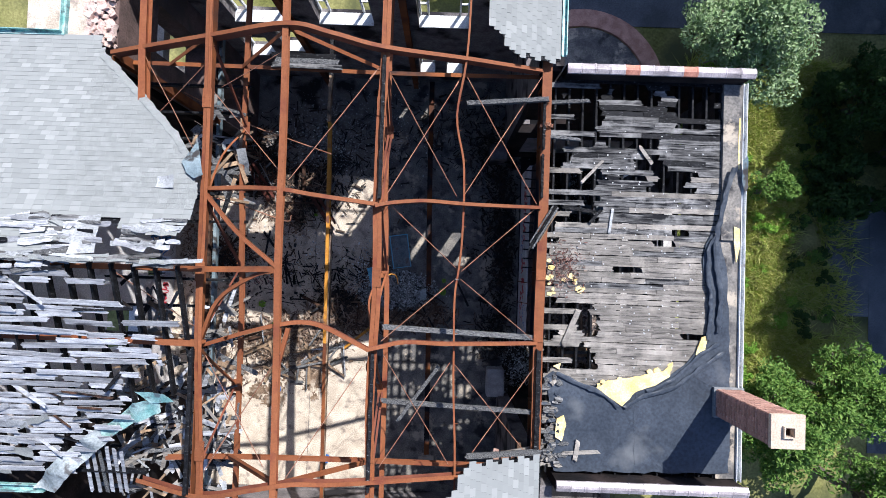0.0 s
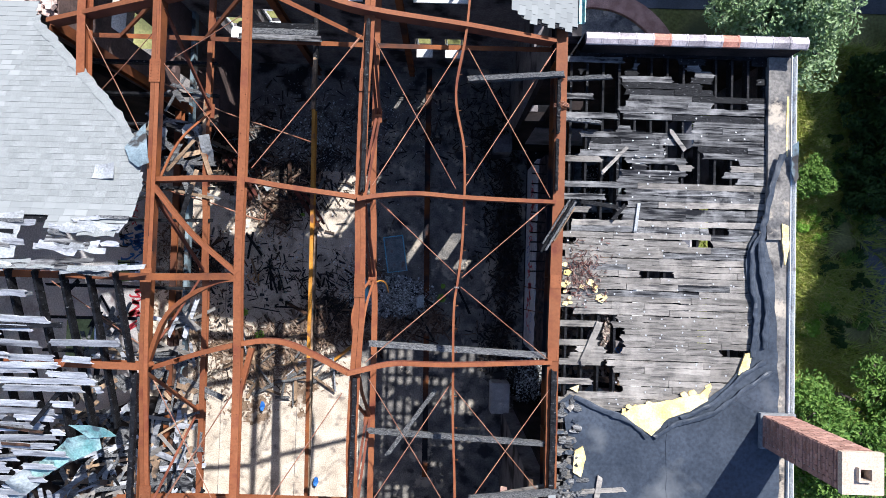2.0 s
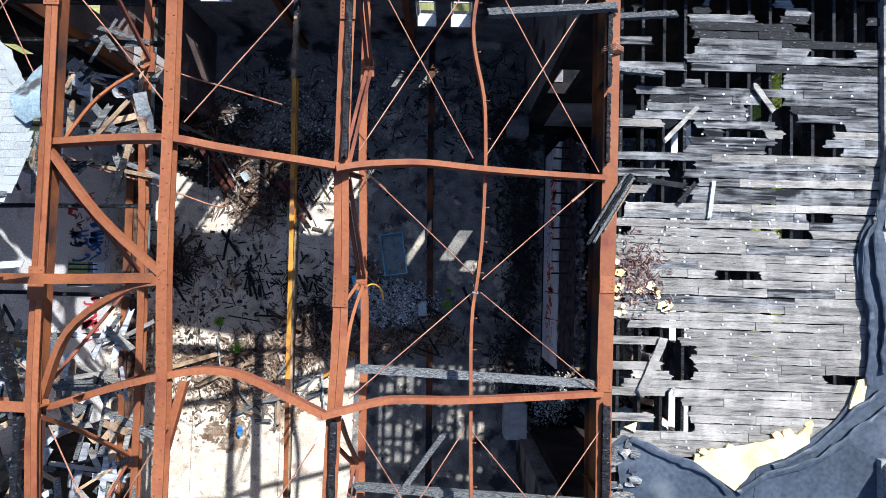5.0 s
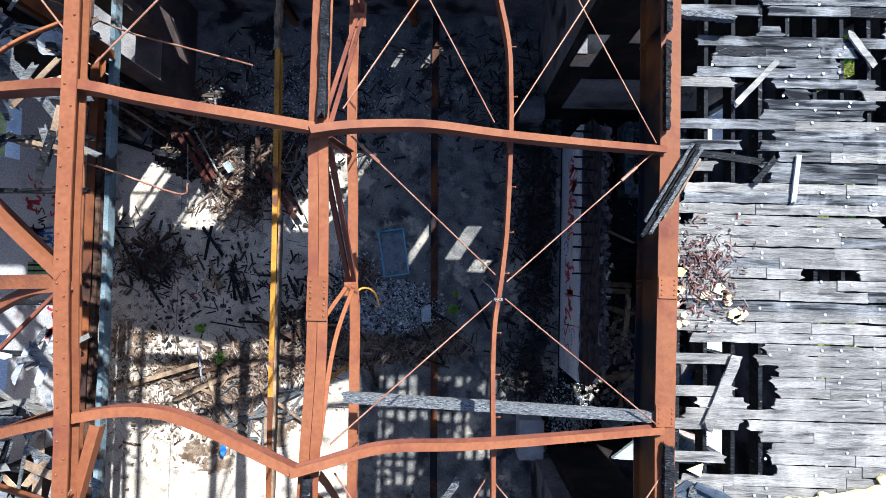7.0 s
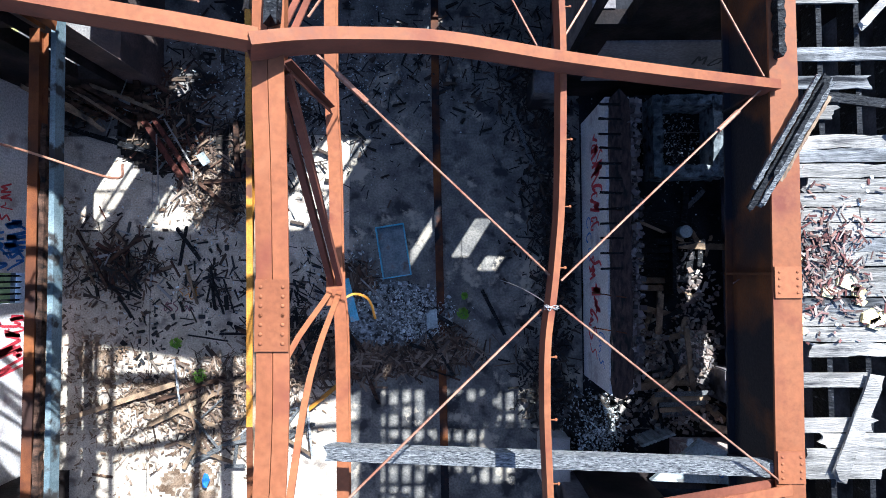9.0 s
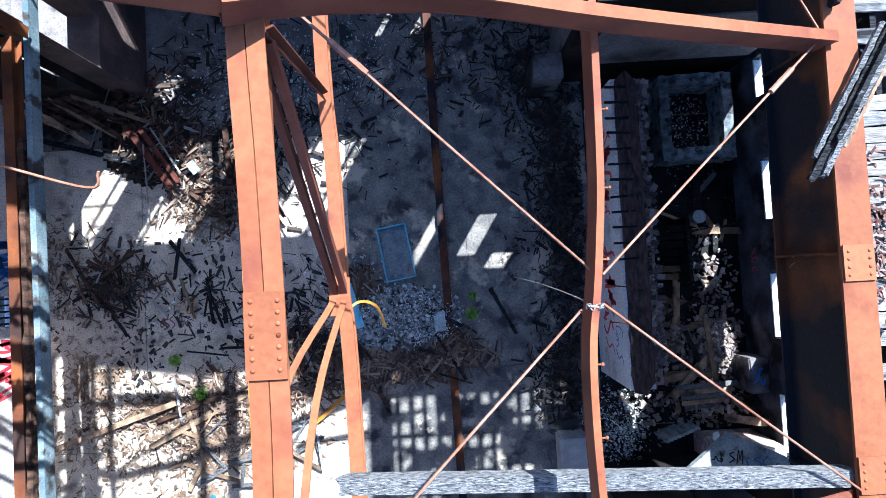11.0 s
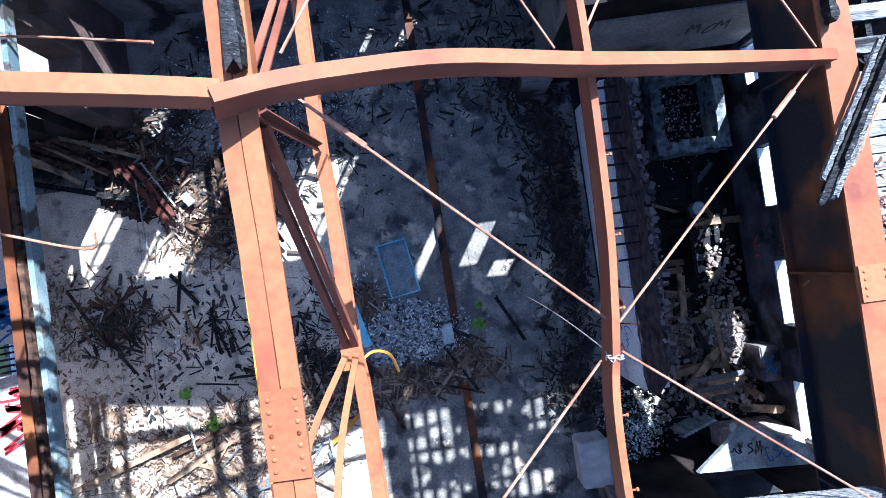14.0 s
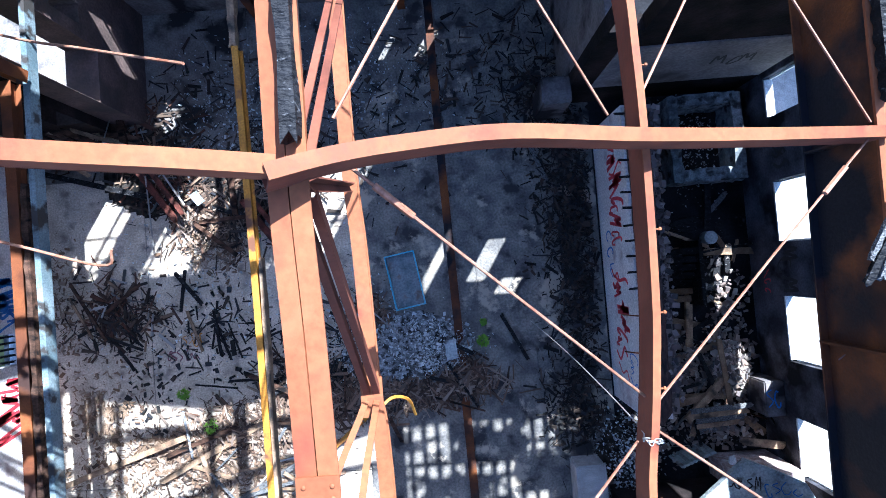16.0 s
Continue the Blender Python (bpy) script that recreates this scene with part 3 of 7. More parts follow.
# ---- steel frame ----
ROW_A = [(-8.05, 4.33, 10.95), (-5.26, 4.40, 11.96), (-3.39, 4.43, 12.63), (-2.45, 4.35, 12.39), (-1.42, 4.26, 11.97), (0.39, 4.34, 11.24), (1.42, 4.37, 10.82), (2.3, 4.4, 10.46)]
ROW_B_WEST = [(-5.3, 1.04, 11.88), (-4.2, 1.05, 12.18), (-3.4, 1.01, 12.42), (-2.9, 0.95, 12.30), (-2.4, 0.90, 12.17), (-1.86, 0.85, 12.05), (-1.46, 0.81, 11.95)]
ROW_B_EAST = [(-1.49, 0.775, 11.985), (-1.25, 0.845, 11.88), (-0.95, 0.905, 11.75), (-0.4, 0.97, 11.54), (0.40, 0.965, 11.23), (1.35, 0.985, 10.86), (2.37, 1.02, 10.465)]
ROW_C_WEST = [(-5.27, -2.42, 11.74), (-4.2, -2.06, 12.02), (-3.42, -1.84, 12.25), (-2.9, -1.77, 12.2), (-2.45, -1.87, 12.12), (-1.75, -2.22, 12.02), (-1.53, -2.34, 11.97)]
ROW_C_EAST = [(-1.56, -2.34, 11.99), (-1.28, -2.28, 11.90), (-0.73, -2.19, 11.68), (0.28, -2.25, 11.29), (2.36, -2.28, 10.47)]
ROW_D = [(-6.67, -5.49, 11.45), (-5.0, -5.55, 12.05), (-3.78, -5.2, 12.49), (-2.9, -5.0, 12.6), (-1.99, -5.12, 12.21), (0.39, -5.25, 11.26), (2.4, -5.35, 10.45)]
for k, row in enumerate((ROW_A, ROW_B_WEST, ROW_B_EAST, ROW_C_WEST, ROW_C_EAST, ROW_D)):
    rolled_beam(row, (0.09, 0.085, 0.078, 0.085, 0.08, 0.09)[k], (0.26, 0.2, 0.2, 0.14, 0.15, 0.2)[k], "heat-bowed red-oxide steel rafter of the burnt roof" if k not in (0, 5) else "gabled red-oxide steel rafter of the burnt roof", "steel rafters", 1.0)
PURLIN_RIDGE = [(-3.41, 7.6, 12.60), (-3.41, 4.9, 12.58), (-3.4, 3.13, 12.52), (-3.41, 1.38, 12.45), (-3.42, 0.0, 12.42), (-3.42, -0.9, 12.38), (-3.40, -2.0, 12.32), (-3.36, -3.19, 12.38), (-3.26, -5.21, 12.6), (-3.22, -7.5, 12.69)]
rolled_beam(PURLIN_RIDGE, 0.13, 0.14, "long red steel ridge purlin, slightly bent", "steel purlins", 0.0, STEEL, STEEL)
PURLIN_MID = [(0.47, 7.6, 11.16), (0.47, 5.72, 11.16), (0.41, 4.31, 11.18), (0.23, 3.04, 11.1), (0.41, 2.05, 11.04), (0.45, 1.5, 11.01), (0.46, 0.95, 11.0), (0.44, 0.05, 11.0), (0.405, -0.4, 11.0), (0.372, -0.7, 11.0), (0.325, -1.05, 11.0), (0.315, -1.55, 11.0), (0.33, -2.2, 11.02), (0.36, -3.41, 11.08), (0.44, -4.94, 11.14), (0.47, -7.5, 11.16)]
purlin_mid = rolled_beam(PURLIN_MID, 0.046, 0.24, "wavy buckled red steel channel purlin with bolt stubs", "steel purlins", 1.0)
bm = bmesh.new()
sweep(bm, [(-7.19, 7.6, 11.2), (-7.1, 4.25, 11.3), (-7.04, 2.95, 11.32)], i_shape(0.16, 0.24))
tagged(part("steel_purlin", bm, STEEL), "red steel purlin ending in the valley of the roofs", "steel beam", "steel purlins")
stud = bmesh.new()
sweep(stud, [(-0.02, 0, 0), (0.06, 0, 0)], round_shape(0.006, 6))
sweep(stud, [(0.044, 0, 0), (0.058, 0, 0)], round_shape(0.012, 6))
stud_mesh = mesh_of("bolt", stud, STEEL)
bolt = bmesh.new()
bmesh.ops.create_icosphere(bolt, subdivisions=1, radius=0.011)
bolt_mesh = mesh_of("bolt", bolt, STEEL)
ridge_purlin = bpy.data.objects["steel_purlin"]
for k, p in enumerate(smooth_line(PURLIN_RIDGE, 8)):
    ob = new("bolt", bolt_mesh)
    ob.parent, ob.matrix_parent_inverse = ridge_purlin, ridge_purlin.matrix_world.inverted()
    ob.matrix_world = pose(p.x + (0.03 if k % 2 else -0.03), p.y, p.z + 0.003)
mid_line = smooth_line(PURLIN_MID, 12)
for y in (3.4, 2.7, 2.0, 1.45, 0.45, -0.05, -0.5, -1.15, -1.6, -2.05, -2.9, -3.5, -4.1):
    p = min(mid_line, key=lambda q: abs(q.y - y))
    ob = new("bolt", stud_mesh)
    ob.location, ob.parent, ob.matrix_parent_inverse = (p.x + 0.02, y, p.z - 0.06), purlin_mid, purlin_mid.matrix_world.inverted()


def plate_with_rivets(name, parent, cx, cy, z, w, length, turn=0.0, rows=4):
    m = Matrix.Translation((cx, cy, z)) @ Matrix.Rotation(turn, 4, "Z")
    bm = bmesh.new()
    box(bm, -w / 2, w / 2, -length / 2, length / 2, 0, 0.012, m)
    plate = part(name, bm, STEEL, parent, "riveted splice plate")
    rv = bmesh.new()
    bmesh.ops.create_icosphere(rv, subdivisions=2, radius=0.012)
    for v in rv.verts:
        v.co.z *= 0.6
    me = mesh_of("rivet", rv, STEEL)
    for s in (-1, 1):
        for g in (-1, 1):
            for k in range(rows):
                y = g * (length / 2 - 0.045 - k * 0.055)
                ob = new("rivet", me)
                ob.parent = plate
                ob.location = m @ Vector((s * (w / 2 - 0.035), y, 0.013))
    return plate


def truss(x_top, x_low, z_low, joints, ends, tops, label, buckled):
    """A lengthwise truss: doubled angles on top and below, with diagonals from row to row."""
    t = thing("steel_truss", label, "truss", "roof trusses", "", (x_top, 0, z_low - 0.12))
    line = smooth_line([(x, y, z) for x, y, z in tops])
    for s, n in ((-1, "top_chord"), (1, "top_chord")):
        bm = bmesh.new()
        prof = angle(0.094, 0.15) if x_top > -3 else angle(0.074, 0.15)
        sweep(bm, [p + Vector((s * (0.05 if x_top > -3 else 0.04), 0, 0)) for p in line], prof if s > 0 else [(-a, h) for a, h in prof][::-1])
        part(n, bm, STEEL, t)
    bm = bmesh.new()
    box(bm, x_top - 0.006, x_top + 0.006, ends[0], ends[1], tops[0][2] - 0.30, tops[0][2] - 0.02)
    part("web_plate", bm, RUST, t)
    swept("bottom_chord", [(x_low + 0.12, ends[0], z_low), (x_low + 0.075, -2.0, z_low + 0.02), (x_low + 0.01, -0.6, z_low + 0.01), (x_low - 0.025, 0.5, z_low - 0.02), (x_low - 0.075, 1.9, z_low - 0.01), (x_low - 0.08, ends[1], z_low)], i_shape(0.115, 0.12), STEEL, t)
    for k, (yt, yb) in enumerate(joints):
        zt = tops[0][2] - 0.16
        for off in ((-0.04, 0.04) if x_top > -3 else (0.0,)):
            pts = [(x_top + off, yt, zt), (x_low + off, yb, z_low - 0.02)]
            if k in buckled:
                mid = Vector(pts[0]).lerp(Vector(pts[1]), 0.5) + Vector((-0.14 + 2 * off, 0.1, 0))
                pts = [pts[0], tuple(mid), pts[1]]
            # Straight diagonals take the shade-darkened red, buckled ones the plain steel.
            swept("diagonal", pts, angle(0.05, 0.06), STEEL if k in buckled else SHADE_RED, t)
        if k % 2:
            continue
        bm = bmesh.new()
        box(bm, x_low - 0.09, x_low + 0.09, yb - 0.16, yb + 0.16, z_low + 0.001, z_low + 0.012)
        part("gusset", bm, STEEL, t)
    for y in (-0.78, 3.0, -4.6):
        x = min(line, key=lambda p: abs(p.y - y)).x
        plate_with_rivets("splice_plate", t, x, y, max(p.z for p in line if abs(p.y - y) < 0.8) + 0.004, 0.20, 0.42)
    return t


JOINTS = [(4.2, 2.9), (0.9, 2.9), (0.7, -0.68), (-2.2, -0.68), (-2.5, -3.7), (-5.2, -3.7)]
truss(-1.44, -1.46, 9.78, JOINTS, (-9.9, 7.6), [(-1.40, -9.9, 11.76), (-1.40, -5.45, 11.76), (-1.47, -3.77, 11.76), (-1.45, -2.33, 11.75), (-1.42, -1.5, 11.75), (-1.42, -0.9, 11.75), (-1.44, 0.0, 11.75), (-1.465, 0.6, 11.75), (-1.47, 1.2, 11.75), (-1.46, 2.79, 11.76), (-1.41, 4.16, 11.77), (-1.41, 7.6, 11.77)], "riveted red-oxide roof truss with bent diagonals", (3, 4))
truss(-5.2, -5.18, 9.75, JOINTS, (-9.9, 7.6), [(-4.95, -9.9, 12.0), (-5.0, -5.55, 12.0), (-5.09, -3.9, 12.0), (-5.19, -2.1, 11.99), (-5.21, 0, 11.98), (-5.21, 1.44, 11.98), (-5.23, 3.3, 11.98), (-5.27, 5.17, 11.97), (-5.27, 7.6, 11.97)], "riveted red-oxide roof truss beside the collapsed cross wing", (1, 4))

# deep girder between hall and side wing
g = thing("plate_girder", "deep riveted steel girder, red above and rusty inside", "girder", "", "", (2.44, 0, 9.4))
GIRDER = [(2.43, 7.6), (2.43, 3.6), (2.425, 1.0), (2.40, -1.0), (2.385, -2.2), (2.40, -5.0), (2.42, -10.2)]


def girder_x(y):
    for (xa, ya), (xb, yb) in zip(GIRDER, GIRDER[1:]):
        if yb <= y <= ya:
            return xa + (xb - xa) * (ya - y) / (ya - yb)
    return 2.42


for name, z, prof, mat, label in (("top_flange", 10.41, rect(0.235, 0.025), STEEL, ""), ("web", 10.384, rect(0.02, 0.823), WEB_RUST_SHADE, "rust-streaked web plate darkened for shade"), ("bottom_flange", 9.56, rect(0.15, 0.02), WEB_RUST_SHADE, "")):
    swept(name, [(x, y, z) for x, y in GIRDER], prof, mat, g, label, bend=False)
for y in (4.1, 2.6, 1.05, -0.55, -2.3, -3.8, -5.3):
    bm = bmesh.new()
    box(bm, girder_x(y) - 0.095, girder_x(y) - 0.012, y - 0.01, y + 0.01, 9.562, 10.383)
    part("stiffener", bm, WEB_RUST_SHADE, g)
for y in (-0.62, -2.12, 3.1):
    plate_with_rivets("splice_plate", g, girder_x(y), y, 10.414, 0.22, 0.26, 0, 2)
rng = random.Random(11)
for x, z, y0, y1, w, label in ((2.36, 10.47, 1.25, 2.3, 0.07, "charred nailing strip on the steel girder"), (2.37, 10.47, 2.45, 3.6, 0.08, "charred nailing strip on the steel girder"),
                               (2.40, 10.47, -5.3, -2.45, 0.13, "charred nailing strip on the steel girder"), (-1.42, 11.81, 0.95, 4.1, 0.085, "charred nailing strip on the truss chord"),
                               (-1.44, 11.81, -5.4, -2.45, 0.085, "charred nailing strip on the truss chord"), (-5.28, 12.04, -5.5, -2.45, 0.10, "charred nailing strip on the truss chord")):
    bm = bmesh.new()
    rough_timber(bm, (x, y0, z), (x, y1, z), w, 0.10, rng, 26, 0.3)
    tagged(part("nailing_strip", bm, CHAR), label, "timber", "nailing strips")

# valley and ridge members of the cross wing
beam("steel_rafter", [(-5.3, 1.03, 11.92), (-4.4, 0.1, 12.16), (-3.44, -0.62, 12.4)], rect(0.075, 0.11), STEEL, "red steel valley rafter of the cross wing", "steel beam", "steel rafters")
beam("steel_rafter", [(-5.27, -2.38, 11.78), (-4.8, -1.38, 12.0), (-3.95, -0.82, 12.26), (-3.42, -0.7, 12.39)], rect(0.075, 0.11), STEEL, "buckled red steel valley rafter of the cross wing", "steel beam", "steel rafters")
beam("steel_purlin", [(-3.44, -0.66, 12.36), (-5.6, -0.72, 12.42), (-11.9, -0.72, 12.38)], i_shape(0.12, 0.2), RUST, "rusty steel ridge beam of the cross wing", "steel beam", "steel purlins")
beam("steel_purlin", [(-5.1, -2.33, 11.98), (-8.0, -2.31, 11.92), (-11.9, -2.3, 11.9)], i_shape(0.13, 0.2), STEEL, "rusty red steel purlin crossing bare laths", "steel beam", "steel purlins")
beam("steel_column", [(-8.15, 4.34, 10.7), (-8.3, 4.36, 4.52)], i_shape(0.22, 0.22), RUST, "tall rusty steel column standing on the header beams", "column", "steel columns")
beam("steel_column", [(-5.2, 7.35, 11.7), (-5.2, 7.35, 0.0)], i_shape(0.2, 0.2), RUST, "tall rusty steel column standing against the wall", "column", "steel columns")
beam("steel_column", [(-1.47, 7.4, 11.7), (-1.47, 7.4, 0.0)], i_shape(0.2, 0.2), RUST, "tall rusty steel column standing against the wall", "column", "steel columns")
beam("tie_beam", [(-8.0, 4.36, 10.2), (-4.9, 4.36, 10.15), (-1.4, 4.33, 10.1), (2.3, 4.36, 10.05)], angle(0.1, 0.16), RUST, "dark rusty tie beam below the gabled rafter", "steel beam", "tie beams")
beam("tie_beam", [(-6.6, -5.4, 10.3), (-4.9, -5.36, 10.2), (-1.4, -5.36, 10.15), (2.3, -5.4, 10.1)], channel(0.09, 0.14), STEEL, "rusty red tie beam below the gabled rafter", "steel beam", "tie beams")
for a, b in (((-5.2, 4.36, 10.16), (-3.5, 4.41, 12.3)), ((-3.3, 4.41, 12.3), (-1.5, 4.34, 10.12)), ((-5.1, -5.36, 10.2), (-3.4, -5.1, 12.3)), ((-3.1, -5.1, 12.3), (-1.6, -5.36, 10.16)),
             ((-7.0, 4.36, 10.2), (-5.4, 4.4, 11.8)), ((-4.9, -2.32, 9.9), (-4.6, -2.2, 12.1)), ((-3.2, -1.9, 12.2), (-3.4, -2.75, 12.2))):
    beam("steel_strut", [a, b], angle(0.09, 0.09), STEEL, "slanting red steel strut of the roof frame", "steel beam", "steel struts")
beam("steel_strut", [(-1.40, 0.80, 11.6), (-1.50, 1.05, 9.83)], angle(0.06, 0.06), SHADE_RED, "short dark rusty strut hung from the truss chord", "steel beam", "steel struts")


# ---- bracing rods ----
def rod_height(x):
    if x < -1.6:
        return 12.34 - (0.30 * abs(x + 3.2) if x < -3.2 else 0.29 * (x + 3.2))
    return 10.86 + 0.41 * (0.4 - x) if x < 0.4 else 10.86 - 0.235 * (x - 0.4)


def rod(xa, ya, xb, yb, buckle_at=None):
    a, b = Vector((xa, ya, rod_height(xa))), Vector((xb, yb, rod_height(xb)))
    t = thing("bracing_rod", "thin rusty steel bracing rod with turnbuckle" if buckle_at else "thin rusty steel bracing rod between purlins", "rod", "bracing rods", "", (a + b) / 2)
    bm = bmesh.new()
    sweep(bm, [a, a.lerp(b, 0.5) - Vector((0, 0, 0.02)), b], round_shape(0.009, 6))
    part("rod", bm, CABLE, t)
    if buckle_at:
        d = (b - a).normalized()
        p = a.lerp(b, buckle_at)
        bm = bmesh.new()
        sweep(bm, [p - d * 0.13, p - d * 0.10, p + d * 0.10, p + d * 0.13], [(q * 1.0, h) for q, h in round_shape(0.02, 6)])
        part("turnbuckle", bm, CABLE, t)


for r in ((-1.30, 0.93, 0.366, -0.555, 0.17), (0.455, -0.595, 2.27, 1.03, 0.8), (0.29, -0.81, -1.3, -2.2), (0.44, -0.78, 2.28, -2.22),
          (-1.42, 4.0, 0.28, 1.17), (0.36, 4.1, -1.28, 1.1, 0.08), (0.45, 4.02, 2.25, 1.1), (2.3, 4.25, 0.46, 1.2, 0.1),
          (-1.25, -2.48, 0.3, -5.1), (0.36, -2.58, -1.25, -4.98), (0.3, -2.7, 2.3, -5.08), (2.36, -2.8, 0.7, -5.05),
          (-1.5, 3.98, -3.28, 1.22, 0.1), (-5.37, 3.4, -3.4, 1.3), (-3.5, 4.0, -5.0, 3.3), (-7.13, 4.24, -5.5, 1.7), (-5.24, 4.04, -7.0, 2.5),
          (-1.65, -2.7, -3.1, -5.0), (-3.3, -2.4, -5.0, -5.1), (-3.35, -2.5, -4.9, -4.9), (-5.1, -2.6, -3.6, -4.8), (-5.4, -2.0, -7.6, -0.9)):
    rod(*r)
t = thing("wire", "loose wire twisted round the buckled purlin, its end hanging", "wire", "", "", (0.36, -0.80, 10.95))
knot = random.Random(3)
for k in range(4):
    bm = bmesh.new()
    sweep(bm, smooth_line([(0.355 + knot.uniform(-0.05, 0.05), -0.79 + knot.uniform(-0.02, 0.02), 10.99 + knot.uniform(-0.04, 0.03)) for q in range(7)], 4), round_shape(0.0035, 5))
    part("strand", bm, PALE_ROD, t)
bm = bmesh.new()
sweep(bm, smooth_line([(0.31, -0.80, 10.95), (0.36, -0.76, 10.6), (0.45, -0.70, 8.2), (0.51, -0.66, 5.25)]), round_shape(0.005, 5))
part("strand", bm, PALE_ROD, t)


# ---- charred timbers on the frame ----
rng = random.Random(21)


def timber(name, a, b, w, h, mat, label, category="timber", group="", steps=18, wear=0.16):
    bm = bmesh.new()
    rough_timber(bm, a, b, w, h, rng, steps, wear)
    return tagged(part(name, bm, mat), label, category, group)


timber("charred_beam", (-1.38, -2.02, 10.34), (2.27, -2.16, 10.30), 0.12, 0.13, SCORCHED, "thick charred timber with alligatored grey skin", group="charred beams", steps=60, wear=0.05)
timber("charred_beam", (-1.36, -3.82, 10.30), (2.28, -3.98, 10.26), 0.10, 0.13, SCORCHED, "thick charred timber spanning truss and girder", group="charred beams", steps=34, wear=0.08)
timber("charred_beam", (0.48, 3.46, 10.62), (2.45, 3.66, 10.52), 0.11, 0.16, SCORCHED, "broken charred timber end jutting from the girder", group="charred beams")
timber("fallen_board", (-0.95, -4.25, 10.44), (-0.02, -2.95, 10.36), 0.09, 0.05, SCORCHED, "split grey board lying aslant on a charred beam", "board")
for dx, dy, dz, w, mat, cut in ((0.0, 0.0, 0.0, 0.06, CHAR, 0.0), (0.055, -0.03, 0.01, 0.05, SCORCHED, 0.08), (-0.05, 0.04, 0.02, 0.04, SCORCHED, 0.16), (0.03, 0.02, 0.05, 0.045, CHAR, 0.3), (0.095, -0.06, -0.01, 0.03, WOOD, 0.35)):
    timber("charred_stick", (2.08 + dx + cut * 0.5, -0.02 + dy + cut * 0.86, 10.46 + dz), (2.72 + dx - cut * 0.2, 1.08 + dy - cut * 0.34, 10.49 + dz), w, 0.05, mat, "splintered length of burnt timber lying across the girder", "timber", "charred sticks", 22, 0.35)
timber("charred_beam", (2.5, 3.70, 10.10), (3.55, 3.78, 10.10), 0.10, 0.12, SCORCHED, "short burnt joist end", group="charred beams", wear=0.35)
timber("charred_beam", (2.5, 2.86, 10.08), (3.35, 2.80, 10.08), 0.09, 0.12, SCORCHED, "short burnt joist end", group="charred beams", wear=0.35)
wrap = thing("wire_coil", "rusty wire wound round the girder", "wire", "", "", (2.44, 3.0, 10.42))
for k in range(3):
    bm = bmesh.new()
    sweep(bm, [(2.28, 3.0 + 0.03 * k, 10.36), (2.29, 3.0 + 0.03 * k, 10.44), (2.44, 3.02 + 0.03 * k, 10.55), (2.59, 3.0 + 0.03 * k, 10.44), (2.60, 3.0 + 0.03 * k, 10.36)], round_shape(0.012, 5))
    part("strand", bm, CABLE, wrap)

for k in range(3):
    timber("platform_board", (-4.45 + 0.1 * (k % 2), 4.42 + k * 0.13, 10.19), (-2.7 - 0.08 * (k % 3), 4.40 + k * 0.13, 10.19), 0.125, 0.03, (BURNT_DECK, SCORCHED, CHAR)[k], "grey scorched board laid over the tie beam", "board", "platform boards", 8, 0.08)

# ---- lower beams inside the hall ----
b = thing("floor_beam", "yellow-painted steel beam of the lost upper floor, burnt at its end", "steel beam", "", "", (-4.0, 0, 5.0))
swept("yellow_stretch", [(-4.06, 4.3, 5.2), (-3.97, 0, 5.2), (-3.93, -3.25, 5.2)], i_shape(0.11, 0.24), YELLOW_STEEL, b, bend=False)
swept("rusty_stretch", [(-3.93, -3.252, 5.2), (-3.8, -10.2, 5.2)], i_shape(0.11, 0.24), RUST, b, bend=False)
bm = bmesh.new()
rough_timber(bm, (-4.1, 4.31, 5.1), (-4.08, 5.9, 5.1), 0.14, 0.2, rng, 14, 0.35)
part("split_wood", bm, WOOD, b, "pale split wood")
bm = bmesh.new()
rough_timber(bm, (-4.08, 5.8, 5.08), (-4.1, 7.6, 5.08), 0.13, 0.2, rng, 14, 0.25)
part("burnt_end", bm, CHAR, b)
bm = bmesh.new()
rough_timber(bm, (-3.87, 0.7, 5.1), (-3.80, -10.2, 5.1), 0.07, 0.2, rng, 50, 0.25)
part("side_board", bm, WOOD, b, "splintered brown board bolted alongside")
b = thing("header_beam", "paired header beams, one weathered blue-grey and one rusty", "steel beam", "", "", (-8.3, 0, 4.2))
swept("blue_beam", [(-8.25, 7.6, 4.4), (-8.2, 3.0, 4.4), (-8.14, -1, 4.4), (-8.05, -10.2, 4.4)], rect(0.11, 0.26), BLUE_STEEL, b)
swept("rusty_beam", [(-8.62, 4.36, 4.38), (-8.56, 0, 4.38), (-8.5, -10.2, 4.38)], i_shape(0.2, 0.26), RUST, b)
bm = bmesh.new()
rough_timber(bm, (-8.40, 2.4, 4.28), (-8.32, -10.2, 4.28), 0.13, 0.2, rng, 60, 0.4)
part("packing_board", bm, BURNT_WOOD, b, "splintered wooden packing between the beams")
rail = thing("steel_rail", "long rusty steel section lying on the floor", "steel beam", "", "", (-0.66, 0, 0))
for name, z, prof in (("top_flange", 0.13, rect(0.21, 0.014)), ("web", 0.1155, rect(0.014, 0.0925)), ("bottom_flange", 0.0225, rect(0.21, 0.0145))):
    swept(name, [(-0.78, 7.5, z), (-0.74, 3.5, z), (-0.66, 0, z), (-0.57, -3.6, z), (-0.48, -8.6, z)], prof, WEB_RUST_SHADE, rail)

